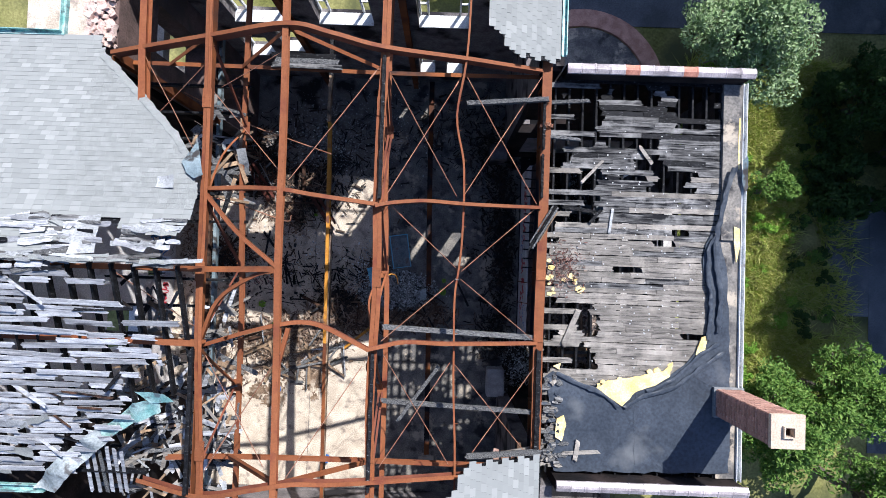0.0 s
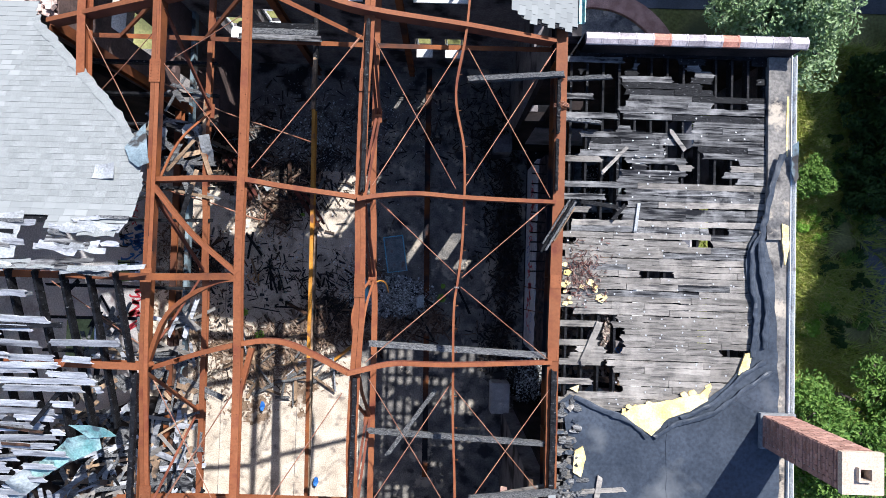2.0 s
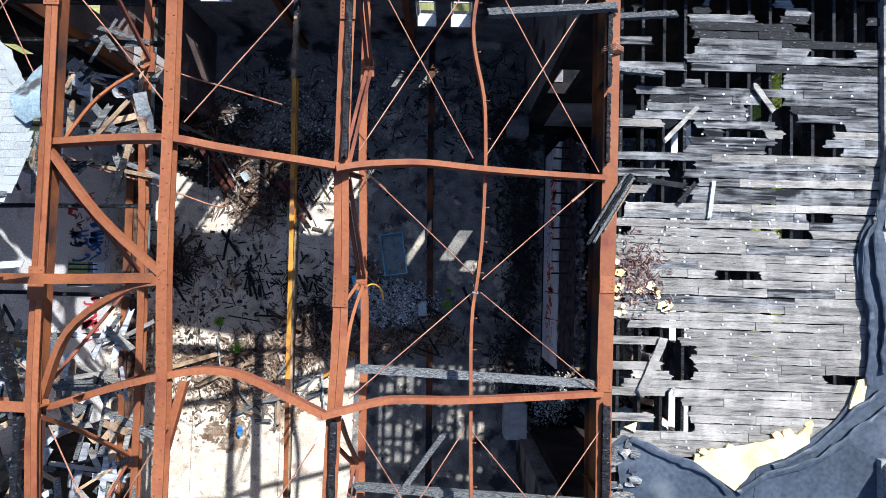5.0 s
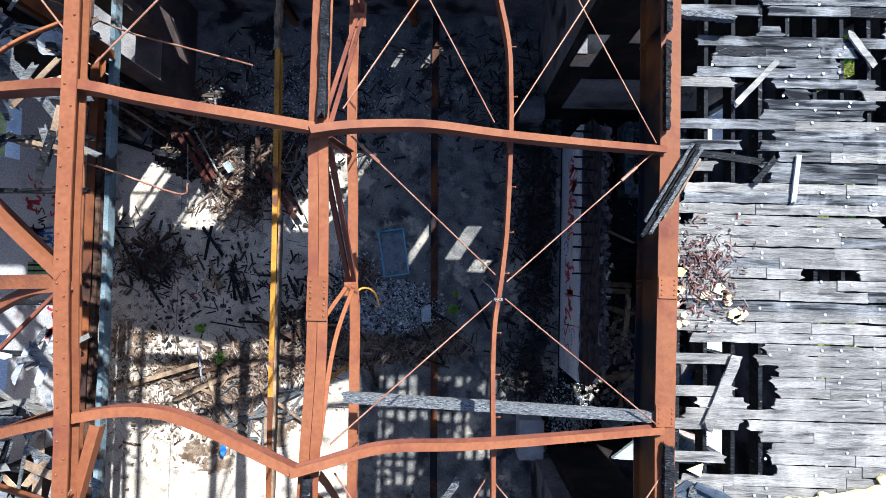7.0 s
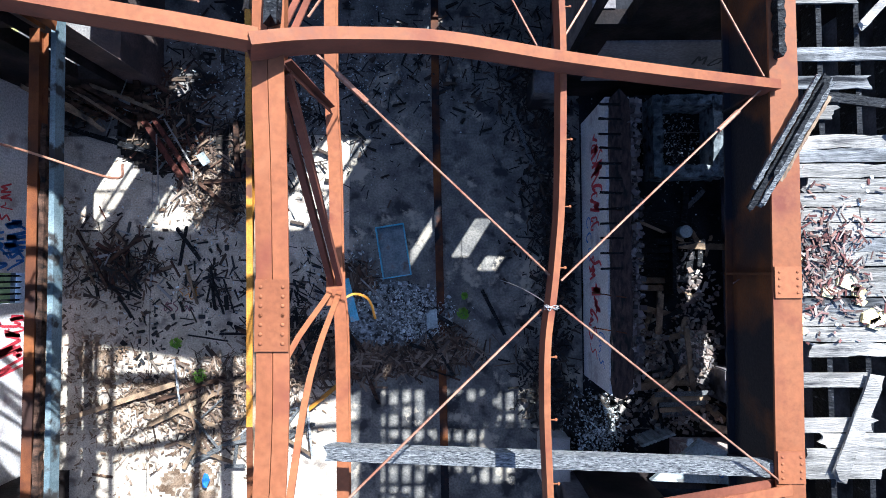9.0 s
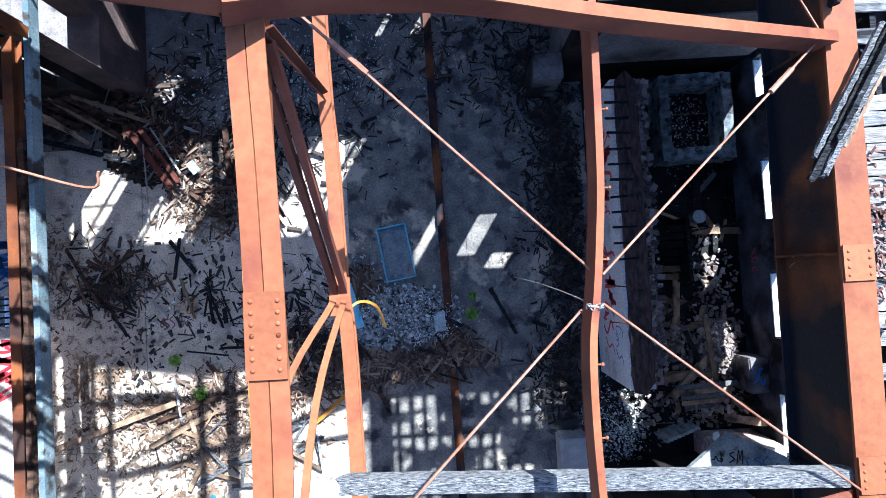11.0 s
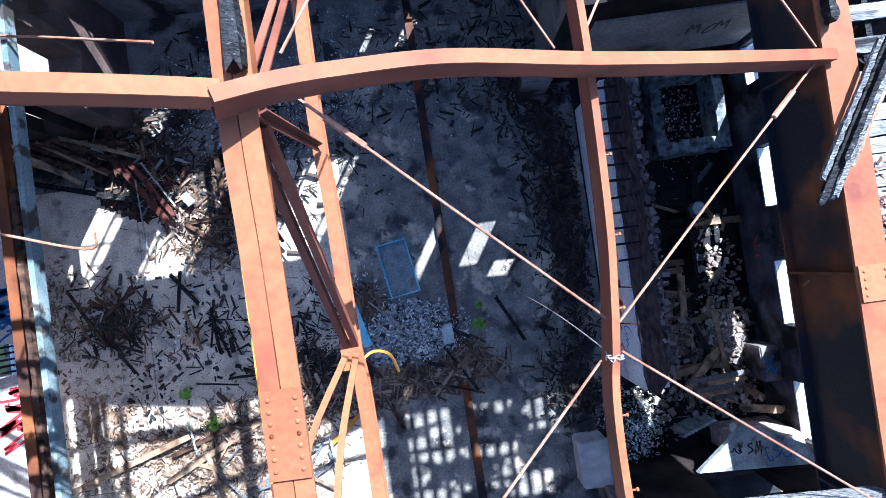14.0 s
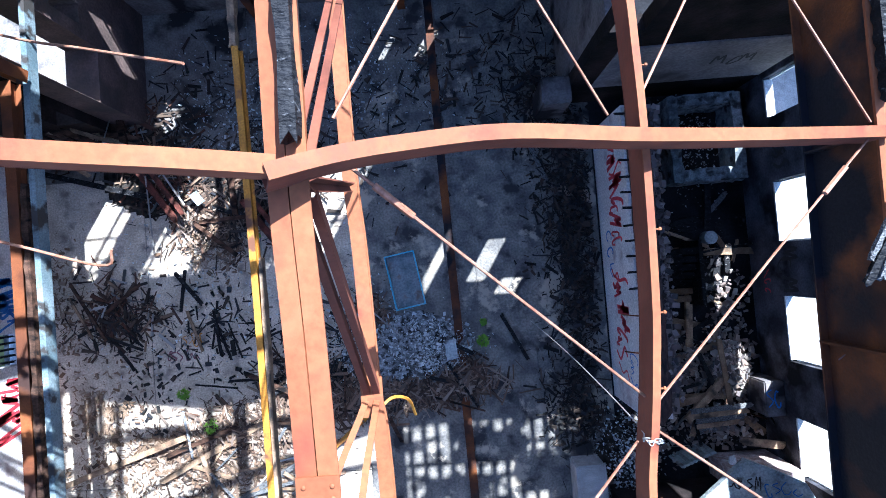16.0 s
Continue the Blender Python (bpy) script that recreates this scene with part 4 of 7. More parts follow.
# ---- flat roof of the side wing ----
DECK_Z = 9.9
for k in range(13):
    x = 2.75 + k * 0.35
    bm = bmesh.new()
    box(bm, x - 0.025, x + 0.025, -5.55, 4.35, DECK_Z - 0.25, DECK_Z - 0.03)
    tagged(part("roof_joist", bm, CHAR), "blackened roof joist under the boards", "joist", "roof joists")
roof = thing("roof_deck", "burnt flat roof deck of weathered grey boards with holes", "roof", "", "structure", (4.9, 0, DECK_Z))
HOLES = [(2.57, 2.98, 0.7, 4.2), (2.98, 3.84, 2.66, 4.2), (4.2, 5.3, 2.66, 2.95), (5.0, 5.4, 2.05, 2.52), (5.38, 6.15, 1.62, 2.18), (2.95, 3.84, 1.62, 2.16), (2.9, 3.84, 0.76, 1.4), (5.8, 6.65, 3.5, 3.98),
         (4.9, 5.3, 3.82, 4.2), (5.78, 6.2, 0.42, 0.6), (5.38, 5.8, 0.2, 0.36), (4.5, 4.9, -0.42, -0.34), (2.57, 3.76, -2.1, -1.32), (2.57, 3.7, -2.92, -2.24), (6.15, 6.6, -2.2, -2.0),
         (4.1, 5.0, 3.95, 4.35), (5.7, 6.7, 3.98, 4.35), (5.9, 6.65, 3.2, 3.3), (4.6, 5.0, 1.9, 2.0), (3.3, 3.8, -3.6, -3.4)]
KEEP = [(2.6, 3.3, 3.36), (2.65, 3.84, 2.95), (2.6, 3.5, 2.02), (2.62, 3.84, 1.48), (2.6, 3.6, 1.16), (2.65, 3.3, 0.98), (2.6, 3.5, -1.55), (2.6, 3.55, -1.86), (2.62, 3.6, -2.4), (2.6, 3.4, -2.7), (2.95, 3.7, -2.02)]
rng = random.Random(3)
board_meshes = {}


def board_mesh(length, left, right, variant, mat):
    key = (round(length, 1), left, right, variant, mat.name)
    if key not in board_meshes:
        board_meshes[key] = mesh_of("board", ragged_board(key[0], 0.134, 0.024, random.Random(int(key[0] * 10) + 40 * variant + 7 * left + 3 * right), left, right), mat)
    return board_meshes[key]


count = 0
W = 0.137
for row in range(72):
    y = -5.42 + row * W
    yc = y + W / 2
    cuts = [(2.62, 7.02)]
    if rng.random() < 0.5:
        cuts = [(2.62 + rng.uniform(0, 0.25), 7.02 - rng.uniform(0, 0.1))]
    for hx0, hx1, hy0, hy1 in HOLES:
        if hy0 < yc < hy1:
            e0, e1 = hx0 + rng.uniform(-0.2, 0.15), hx1 + rng.uniform(-0.12, 0.25)
            cuts = [q for a, c in cuts for q in ((a, min(c, e0)), (max(a, e1), c)) if q[1] - q[0] > 0.18]
    for kx0, kx1, ky in KEEP:
        if abs(ky - yc) < W / 2 and not any(a < kx0 + 0.2 and c > kx1 - 0.2 for a, c in cuts):
            cuts.append((kx0, kx1 - 0.02))
    for a, c in cuts:
        x = a
        while c - x > 0.12:
            n = min(c - x, rng.choice((0.7, 1.05, 1.4, 2.1, 2.8)))
            n = max(0.2, round(n, 1))
            left, right = x == a and a > 2.7, x + n >= c - 0.1 and c < 6.9
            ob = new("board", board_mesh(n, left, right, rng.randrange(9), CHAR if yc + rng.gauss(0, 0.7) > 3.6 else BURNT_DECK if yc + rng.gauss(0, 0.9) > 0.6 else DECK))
            tilt = rng.uniform(-0.6, 0.6)
            ob.matrix_world = pose(x, y + rng.uniform(-0.003, 0.003), DECK_Z - 0.028 + rng.uniform(0, 0.011), tilt * 2, tilt * 0.4, rng.gauss(0, 0.3))
            ob.parent = roof
            ob.matrix_parent_inverse = roof.matrix_world.inverted()
            ob.scale.x = min(1.0, (c - x) / n)
            x += n + 0.006
            count += 1
nail = bmesh.new()
bmesh.ops.create_cone(nail, cap_ends=True, segments=8, radius1=0.02, radius2=0.017, depth=0.006)
nail_mesh = mesh_of("washer", nail, NAIL)
rng = random.Random(8)
for k in range(230):
    x, y = 2.75 + 0.35 * rng.randrange(13) + rng.uniform(-0.1, 0.1), rng.uniform(-3.3, 3.2)
    if any(h[0] - 0.1 < x < h[1] + 0.1 and h[2] - 0.08 < y < h[3] + 0.08 for h in HOLES) or x > 6.7:
        continue
    ob = new("washer", nail_mesh)
    ob.matrix_world = pose(x, y, DECK_Z + 0.008)
    ob.parent = roof
    ob.matrix_parent_inverse = roof.matrix_world.inverted()
for a, b2, w, mat, z in (((3.45, 1.75), (3.98, 2.32), 0.08, DECK, 9.945), ((4.18, 0.5), (4.25, 1.08), 0.07, FELT, 9.935), ((3.1, -2.35), (3.45, -1.5), 0.15, DECK, 9.95), ((3.7, 0.75), (3.95, 1.05), 0.08, CHAR, 9.94), ((3.0, 1.12), (3.8, 1.02), 0.1, CHAR, 9.87),
                         ((4.9, 2.7), (5.2, 2.3), 0.1, DECK, 9.945)):
    timber("loose_board", (*a, z), (*b2, z), w, 0.03, mat, "loose splintered board lying on the roof deck", "board", "loose boards", 6, 0.2)

# torn membrane, foam and parapets
MEMBRANE = [(2.62, -3.2), (2.85, -3.02), (3.2, -3.18), (3.65, -3.32), (4.0, -3.4), (4.55, -3.82), (4.85, -3.45), (5.4, -3.28), (5.75, -3.05), (6.15, -2.75), (6.5, -2.3), (6.68, -1.9), (6.72, -1.2), (6.6, -0.6), (6.55, -0.1), (6.62, 0.3),
            (6.75, 0.55), (6.98, 0.35), (7.15, -0.3), (7.22, -1.8), (7.28, -2.6), (7.3, -5.4), (2.95, -5.5), (2.85, -5.2), (2.98, -4.7), (3.05, -4.3), (2.8, -3.9), (2.75, -3.5)]
t = thing("membrane", "torn black rubber roofing membrane with a seam", "membrane", "", "", (5.0, -4.2, DECK_Z))
LEFT_SHEET = [q for q in MEMBRANE[:6]] + [(4.97, -3.42), (4.97, -5.46)] + MEMBRANE[-6:]
RIGHT_SHEET = [(4.93, -3.42)] + MEMBRANE[7:22] + [(4.93, -5.46)]
part("sheet", sheet([(x, y, DECK_Z + 0.045) for x, y in LEFT_SHEET], 0.012, 4, 0.25, 0.03), RUBBER, t)
part("sheet", sheet([(x, y, DECK_Z + 0.052) for x, y in RIGHT_SHEET], 0.012, 6, 0.25, 0.03), RUBBER, t)


def fold(pts, r, name="membrane_fold"):
    bm = bmesh.new()
    sweep(bm, smooth_line(pts, 6), [(r * 1.6 * math.cos(a * 0.63), r * (0.45 + 0.55 * math.sin(a * 0.63))) for a in range(10)])
    for v in bm.verts:
        v.co += Vector((noise.noise(v.co * 5), noise.noise(v.co * 5 + Vector((9, 0, 0))), 0.5 * noise.noise(v.co * 6))) * 0.05
    tagged(part(name, bm, RUBBER), "rolled-back edge of the torn black membrane", "membrane", "membrane folds")


fold([(2.9, -3.05, 9.97), (3.6, -3.35, 9.98), (4.05, -3.5, 9.98), (4.5, -3.86, 9.97)], 0.032)
fold([(4.62, -3.88, 9.97), (5.1, -3.58, 9.98), (5.9, -3.3, 9.99), (6.6, -2.75, 10.0), (7.1, -2.4, 10.0)], 0.035)
fold([(5.2, -3.45, 9.97), (5.8, -3.15, 9.98), (6.5, -2.5, 10.0), (6.95, -2.2, 10.0)], 0.03)
fold([(6.72, -2.1, 9.98), (6.75, -1.2, 10.0), (6.66, -0.5, 10.0), (6.68, 0.2, 10.0), (6.85, 0.5, 10.0)], 0.03)
fold([(6.95, -1.9, 9.98), (6.98, -1.0, 10.0), (6.85, 0.0, 10.0), (6.88, 0.7, 10.02), (7.05, 1.5, 10.05), (7.2, 2.2, 10.1)], 0.04)
for k, (pts, z) in enumerate((([(3.95, -3.4), (4.3, -3.2), (4.8, -3.12), (5.3, -3.0), (5.6, -2.95), (5.85, -2.7), (5.78, -3.06), (5.4, -3.3), (4.95, -3.46), (4.6, -3.84)], 9.965), ([(6.4, -2.5), (6.55, -2.05), (6.72, -2.0), (6.62, -2.45)], 9.985),
                              ([(2.95, -4.65), (2.98, -4.2), (3.15, -4.1), (3.22, -4.35), (3.12, -4.75)], 9.99), ([(2.85, -2.9), (3.05, -2.82), (3.02, -2.98)], 9.95))):
    bm = sheet([(x, y, z) for x, y in pts], 0.035, 30 + k, 0.12, 0.03)
    tagged(part("insulation_foam", bm, FOAM), "torn yellow foam insulation showing under the membrane", "insulation", "foam pieces")
rng = random.Random(19)
for k in range(22):
    u = rng.random()
    x, y = 4.0 + 1.9 * u + rng.uniform(-0.05, 0.05), -3.28 + 0.5 * u * u + rng.uniform(-0.16, 0.12)
    s = rng.uniform(0.05, 0.13)
    bm = sheet([(x + s * math.cos(a) * rng.uniform(0.5, 1.3), y + s * math.sin(a) * rng.uniform(0.4, 1.0), DECK_Z + 0.05) for a in (0.1, 0.9, 1.7, 2.6, 3.4, 4.3, 5.3)], 0.04, k, 0.06, 0.04)
    tagged(part("foam_scrap", bm, FOAM), "scrap of yellow foam on the roof boards", "insulation", "foam scraps")
rng = random.Random(12)
for k in range(16):
    x, y = rng.choice(((2.72, -0.35), (2.68, -0.75), (3.0, -0.8), (3.3, -0.72), (3.45, -1.0), (3.05, -1.02), (2.8, -1.0), (3.6, -0.95)))
    x, y, s = x + rng.uniform(-0.08, 0.08), y + rng.uniform(-0.1, 0.1), rng.uniform(0.04, 0.1)
    bm = sheet([(x + s * math.cos(a), y + s * math.sin(a) * rng.uniform(0.5, 1.1), DECK_Z + 0.03) for a in (0.2, 1.3, 2.4, 3.6, 5.0)], 0.03, k, 0.1)
    tagged(part("foam_scrap", bm, FOAM), "scrap of yellow foam on the roof boards", "insulation", "foam scraps")
rng = random.Random(55)
for k in range(46):
    x, y = 2.85 + rng.gauss(0, 0.14), rng.uniform(-5.45, -3.1)
    w, h = rng.uniform(0.05, 0.16), rng.uniform(0.03, 0.09)
    bm = sheet([(x + w * math.cos(a) * rng.uniform(0.5, 1.3), y + h * math.sin(a) * rng.uniform(0.5, 1.3), DECK_Z + 0.075 + rng.uniform(-0.01, 0.03)) for a in (0.1, 0.8, 1.6, 2.4, 3.1, 3.9, 4.7, 5.5)], 0.02, k, 0.06, 0.03)
    tagged(part("burnt_scrap", bm, rng.choice((BURNT_DECK, SCORCHED, DECK, RUBBER))), "burnt scrap of board and felt on the membrane's edge", "debris", "burnt scraps")
bm = bmesh.new()
rng = random.Random(77)
for k in range(420):
    c = Vector((rng.gauss(3.05, 0.24), rng.gauss(-0.45, 0.3), DECK_Z + 0.012 + abs(rng.gauss(0, 0.025))))
    d = Vector((rng.gauss(0, 1), rng.gauss(0, 1), rng.gauss(0, 0.12))).normalized() * rng.uniform(0.012, 0.05)
    rough_timber(bm, c - d, c + d, rng.uniform(0.008, 0.025), 0.006, rng, 1)
tagged(part("burnt_heap", bm, island_material("red-brown burnt scraps", [(0.10, 0.035, 0.03), (0.05, 0.025, 0.022), (0.22, 0.12, 0.09), (0.02, 0.02, 0.02), (0.30, 0.24, 0.20), (0.14, 0.05, 0.045)])), "tangled heap of burnt reddish-brown scraps on the roof edge", "debris", kind="stuff")
timber("plank_scrap", (3.15, -5.05, 9.965), (4.05, -4.98, 9.965), 0.10, 0.03, DECK, "weathered board lying on the membrane", "board")
timber("plank_scrap", (3.45, -5.2, 9.99), (3.52, -4.75, 9.99), 0.12, 0.03, DECK, "weathered board lying on the membrane", "board")

coping_meshes = []
for mat in (TILE, TILE_RED):
    bm = bmesh.new()
    prof = [(-0.122, -0.06), (-0.122, 0.0), (-0.03, 0.05), (0.03, 0.05), (0.122, 0.0), (0.122, -0.06)]
    sweep(bm, [(-0.17, 0, 0), (0.165, 0, 0)], prof)
    sweep(bm, [(0.145, 0, 0.008), (0.178, 0, 0.008)], [(a * 1.05, h) for a, h in prof])
    coping_meshes.append(mesh_of("coping_tile", bm, mat))
for name, y, x0, n, red in (("parapet_north", 4.50, 2.95, 13, (4, 8)), ("parapet_south", -5.70, 2.95, 13, ())):
    bm = bmesh.new()
    box(bm, 2.92, 7.45, y - 0.12, y + 0.12, 9.702, 10.33)
    wall = setting(name, bm, SOOT_SHADE_WALL, "low blackened brick parapet under coping tiles", "parapet")
    for k in range(n):
        ob = new("coping_tile", coping_meshes[1 if k in red else 0])
        ob.matrix_world = pose(x0 + 0.15 + k * 0.356, y, 10.39, random.Random(k).uniform(-1, 1), 0, random.Random(k + 9).uniform(-1.2, 1.2))
        ob.parent = wall
bm = bmesh.new()
box(bm, 6.98, 7.45, -5.55, 0.4, 9.702, 9.92)
box(bm, 6.98, 7.45, 0.4, 4.35, 9.702, 9.985)
setting("parapet_east", bm, CONCRETE, "grey stained cement strip along the roof edge", "parapet")
bm = bmesh.new()
sweep(bm, smooth_line([(7.40, 3.5, 9.985), (7.38, 2.9, 10.0), (7.39, 2.2, 9.99)], 5), rect(0.04, 0.04))
tagged(part("edge_foam", bm, FOAM), "strip of yellow foam along the roof edge", "insulation")
bm = sheet([(7.28, 0.75, 10.02), (7.42, 0.7, 10.02), (7.43, 0.2, 10.02), (7.36, -0.15, 10.0), (7.3, 0.3, 10.01)], 0.03, 9, 0.08, 0.04)
tagged(part("foam_scrap", bm, FOAM), "scrap of yellow foam on the roof edge", "insulation", "foam scraps")
bm = bmesh.new()
sweep(bm, [(7.53, 4.4, 9.93), (7.53, -5.6, 9.93)], [(-0.06, 0.06), (-0.06, -0.05), (0.06, -0.05), (0.06, 0.06), (0.045, 0.06), (0.045, -0.035), (-0.045, -0.035), (-0.045, 0.06)])
tagged(part("gutter", bm, WHITE_PAINT), "thin pale metal gutter along the roof edge", "gutter", kind="structure")
bm = sheet([(7.4, 2.4, 10.12), (7.52, 2.5, 10.14), (7.6, 1.75, 10.06), (7.52, 1.6, 10.05), (7.42, 1.9, 10.1)], 0.006, 5, 0.2, 0.1)
tagged(part("flashing", bm, BLUE_STEEL), "bent blue-grey flashing hanging on the roof edge", "flashing")

# chimney of single bricks
ch = thing("chimney", "tall square brick chimney with pale cap and clay flue", "chimney", "", "", (7.22, -3.63, 9.9))
CX0, CX1, CY0, CY1 = 6.9, 7.54, -3.96, -3.32
bm = bmesh.new()
box(bm, CX0 + 0.012, CX1 - 0.012, CY0 + 0.012, CY1 - 0.012, 9.0, 11.8)
part("core", bm, MORTAR, ch)
bm = bmesh.new()
box(bm, CX0 - 0.05, CX1 + 0.05, CY0 - 0.05, CY1 + 0.05, 9.9, 10.05)
part("base_flashing", bm, FELT, ch)
br = bmesh.new()
box(br, -0.0975, 0.0975, -0.014, 0.014, 0.0, 0.058)
brick_mesh = mesh_of("brick", br, BRICK)
hb = bmesh.new()
box(hb, -0.0475, 0.0475, -0.014, 0.014, 0.0, 0.058)
half_mesh = mesh_of("brick", hb, BRICK)
for course in range(33):
    z = 10.06 + course * 0.068
    for side in range(4):
        base = {0: (CX0, CY0, CX1, 0), 1: (CX1, CY0, CY1, 90), 2: (CX1, CY1, CX0, 180), 3: (CX0, CY1, CY0, 270)}[side]
        offs = [0.105, 0.315, 0.525] if course % 2 == 0 else [0.2, 0.41]
        m = pose(base[0], base[1], z, 0, 0, base[3])
        for o in offs:
            ob = new("brick", brick_mesh)
            ob.matrix_world = m @ pose(o + 0.005, 0.006 + 0.004 * ((course * 7 + side * 3) % 3 - 1), 0)
            ob.parent, ob.matrix_parent_inverse = ch, ch.matrix_world.inverted()
        if course % 2:
            for o in (0.048, 0.575):
                ob = new("brick", half_mesh)
                ob.matrix_world = m @ pose(o + 0.006, 0.006, 0)
                ob.parent, ob.matrix_parent_inverse = ch, ch.matrix_world.inverted()
bm = bmesh.new()
for a in ((CX0 - 0.03, CX0 + 0.2, CY0 - 0.03, CY1 + 0.03), (CX1 - 0.2, CX1 + 0.03, CY0 - 0.03, CY1 + 0.03), (CX0 + 0.2, CX1 - 0.2, CY0 - 0.03, CY0 + 0.2), (CX0 + 0.2, CX1 - 0.2, CY1 - 0.2, CY1 + 0.03)):
    box(bm, *a, 12.305, 12.40)
part("cap", bm, STONE, ch)
bm = bmesh.new()
for a in ((CX0 + 0.2, CX0 + 0.225, CY0 + 0.2, CY1 - 0.2), (CX1 - 0.225, CX1 - 0.2, CY0 + 0.2, CY1 - 0.2), (CX0 + 0.225, CX1 - 0.225, CY0 + 0.2, CY0 + 0.225), (CX0 + 0.225, CX1 - 0.225, CY1 - 0.225, CY1 - 0.2)):
    box(bm, *a, 12.302, 12.47)
part("flue", bm, STONE, ch)


# ---- cross wing roof ----
RIDGE_Y, RIDGE_Z, PITCH = -0.62, 12.66, 0.36


def cross_z(y):
    return RIDGE_Z - PITCH * abs(y - RIDGE_Y)


def valley_x(y):
    """Torn edge of the northern slope, by y."""
    line = [(4.75, -8.35), (4.3, -8.15), (3.2, -6.95), (2.2, -5.9), (1.45, -5.35), (0.8, -5.2), (0.3, -5.3), (0.1, -6.9), (-0.1, -8.0), (-0.62, -8.3)]
    for (ya, xa), (yb, xb) in zip(line, line[1:]):
        if yb <= y <= ya:
            return xa + (xb - xa) * (ya - y) / (ya - yb)
    return -8.4


rng = random.Random(41)
north = thing("shingle_roof", "grey asphalt shingle roof slope with a torn burnt edge", "roof", "", "structure", (-9, 2, 11.5))
bm = bmesh.new()
for k in range(40):
    y0, y1 = 4.72 - k * 0.13, 4.72 - k * 0.13 - 0.125
    if y1 < -0.55:
        break
    x1 = valley_x(y1) - 0.30 + rng.uniform(-0.1, 0.05)
    z0, z1 = cross_z(y0) - 0.05, cross_z(y1) - 0.05
    v = [bm.verts.new(p) for p in ((-12.1, y0, z0), (x1, y0, z0), (x1, y1, z1), (-12.1, y1, z1), (-12.1, y0, z0 - 0.025), (x1, y0, z0 - 0.025), (x1, y1, z1 - 0.025), (-12.1, y1, z1 - 0.025))]
    for f in ((0, 1, 2, 3), (7, 6, 5, 4), (0, 4, 5, 1), (1, 5, 6, 2), (2, 6, 7, 3), (3, 7, 4, 0)):
        bm.faces.new([v[i] for i in f])
part("sheathing", bm, CHAR, north, "charred sheathing boards")
tab = bmesh.new()
slope = Vector((0, -1, PITCH)).normalized()
box(tab, -0.0992, 0.0992, 0, 0.16, 0.0, 0.007)
TAB = mesh_of("shingle", tab, SHINGLE)
tilt = math.degrees(math.atan(PITCH))
rest = []
n_tabs = 0
for k in range(46):
    y = 4.82 - k * 0.115
    x = valley_x(min(4.74, y)) - 0.17 + rng.uniform(-0.025, 0.025)
    while x > -12.0:
        m = pose(x, y, cross_z(y) - 0.018 + rng.uniform(0, 0.004), -tilt - 2.2, 0, rng.uniform(-0.7, 0.7)) @ pose(0, 0, 0, 0, 0, 180)
        hole = -7.35 < x < -6.75 and -0.35 < y < 0.35
        if not hole:
            if x > -8.3 and n_tabs < 300:
                ob = new("shingle", TAB)
                ob.matrix_world = m
                ob.parent, ob.matrix_parent_inverse = north, north.matrix_world.inverted()
                n_tabs += 1
            else:
                rest.append(m)
        x -= 0.2
verts, faces = [], []
for m in rest:
    b0 = len(verts)
    verts += [tuple(m @ Vector(p)) for p in ((-0.0992, 0, 0), (0.0992, 0, 0), (0.0992, 0.16, 0), (-0.0992, 0.16, 0), (-0.0992, 0, 0.007), (0.0992, 0, 0.007), (0.0992, 0.16, 0.007), (-0.0992, 0.16, 0.007))]
    faces += [tuple(b0 + i for i in f) for f in ((3, 2, 1, 0), (4, 5, 6, 7), (0, 1, 5, 4), (1, 2, 6, 5), (2, 3, 7, 6), (3, 0, 4, 7))]
me = bpy.data.meshes.new("shingles")
me.from_pydata(verts, [], faces)
me.materials.append(island_material("grey shingle tabs", [(0.205, 0.21, 0.202), (0.225, 0.231, 0.222), (0.245, 0.251, 0.24), (0.215, 0.22, 0.212), (0.285, 0.29, 0.277), (0.22, 0.226, 0.217), (0.235, 0.241, 0.231)], 0.92))
ob = tagged(new("shingles", me), "far courses of grey shingle tabs", kind="stuff")
ob.parent, ob.matrix_parent_inverse = north, north.matrix_world.inverted()
# torn strip of roofing along the valley edge
lip = random.Random(71)
inner, outer = [], []
for k in range(44):
    y = 4.45 - k * 0.07
    x = valley_x(y)
    inner.append((x - 0.17 + lip.uniform(-0.03, 0.03), y - 0.06, cross_z(y - 0.06) + 0.012))
    outer.append((x - 0.045 + lip.uniform(-0.04, 0.03), y + 0.05, cross_z(y + 0.05) + 0.004 + lip.uniform(0, 0.03)))
bm = bmesh.new()
top = [(bm.verts.new(a), bm.verts.new(b)) for a, b in zip(inner, outer)]
low = [(bm.verts.new(Vector(a) - Vector((0, 0, 0.012))), bm.verts.new(Vector(b) - Vector((0, 0, 0.012)))) for a, b in zip(inner, outer)]
for (a, b), (c, d), (e, f), (g, h) in zip(top, top[1:], low, low[1:]):
    for q in ((a, b, d, c), (g, h, f, e), (b, f, h, d), (a, c, g, e)):
        bm.faces.new(q)
part("valley_strip", bm, SHINGLE, north, "torn strip of grey roofing along the broken edge")
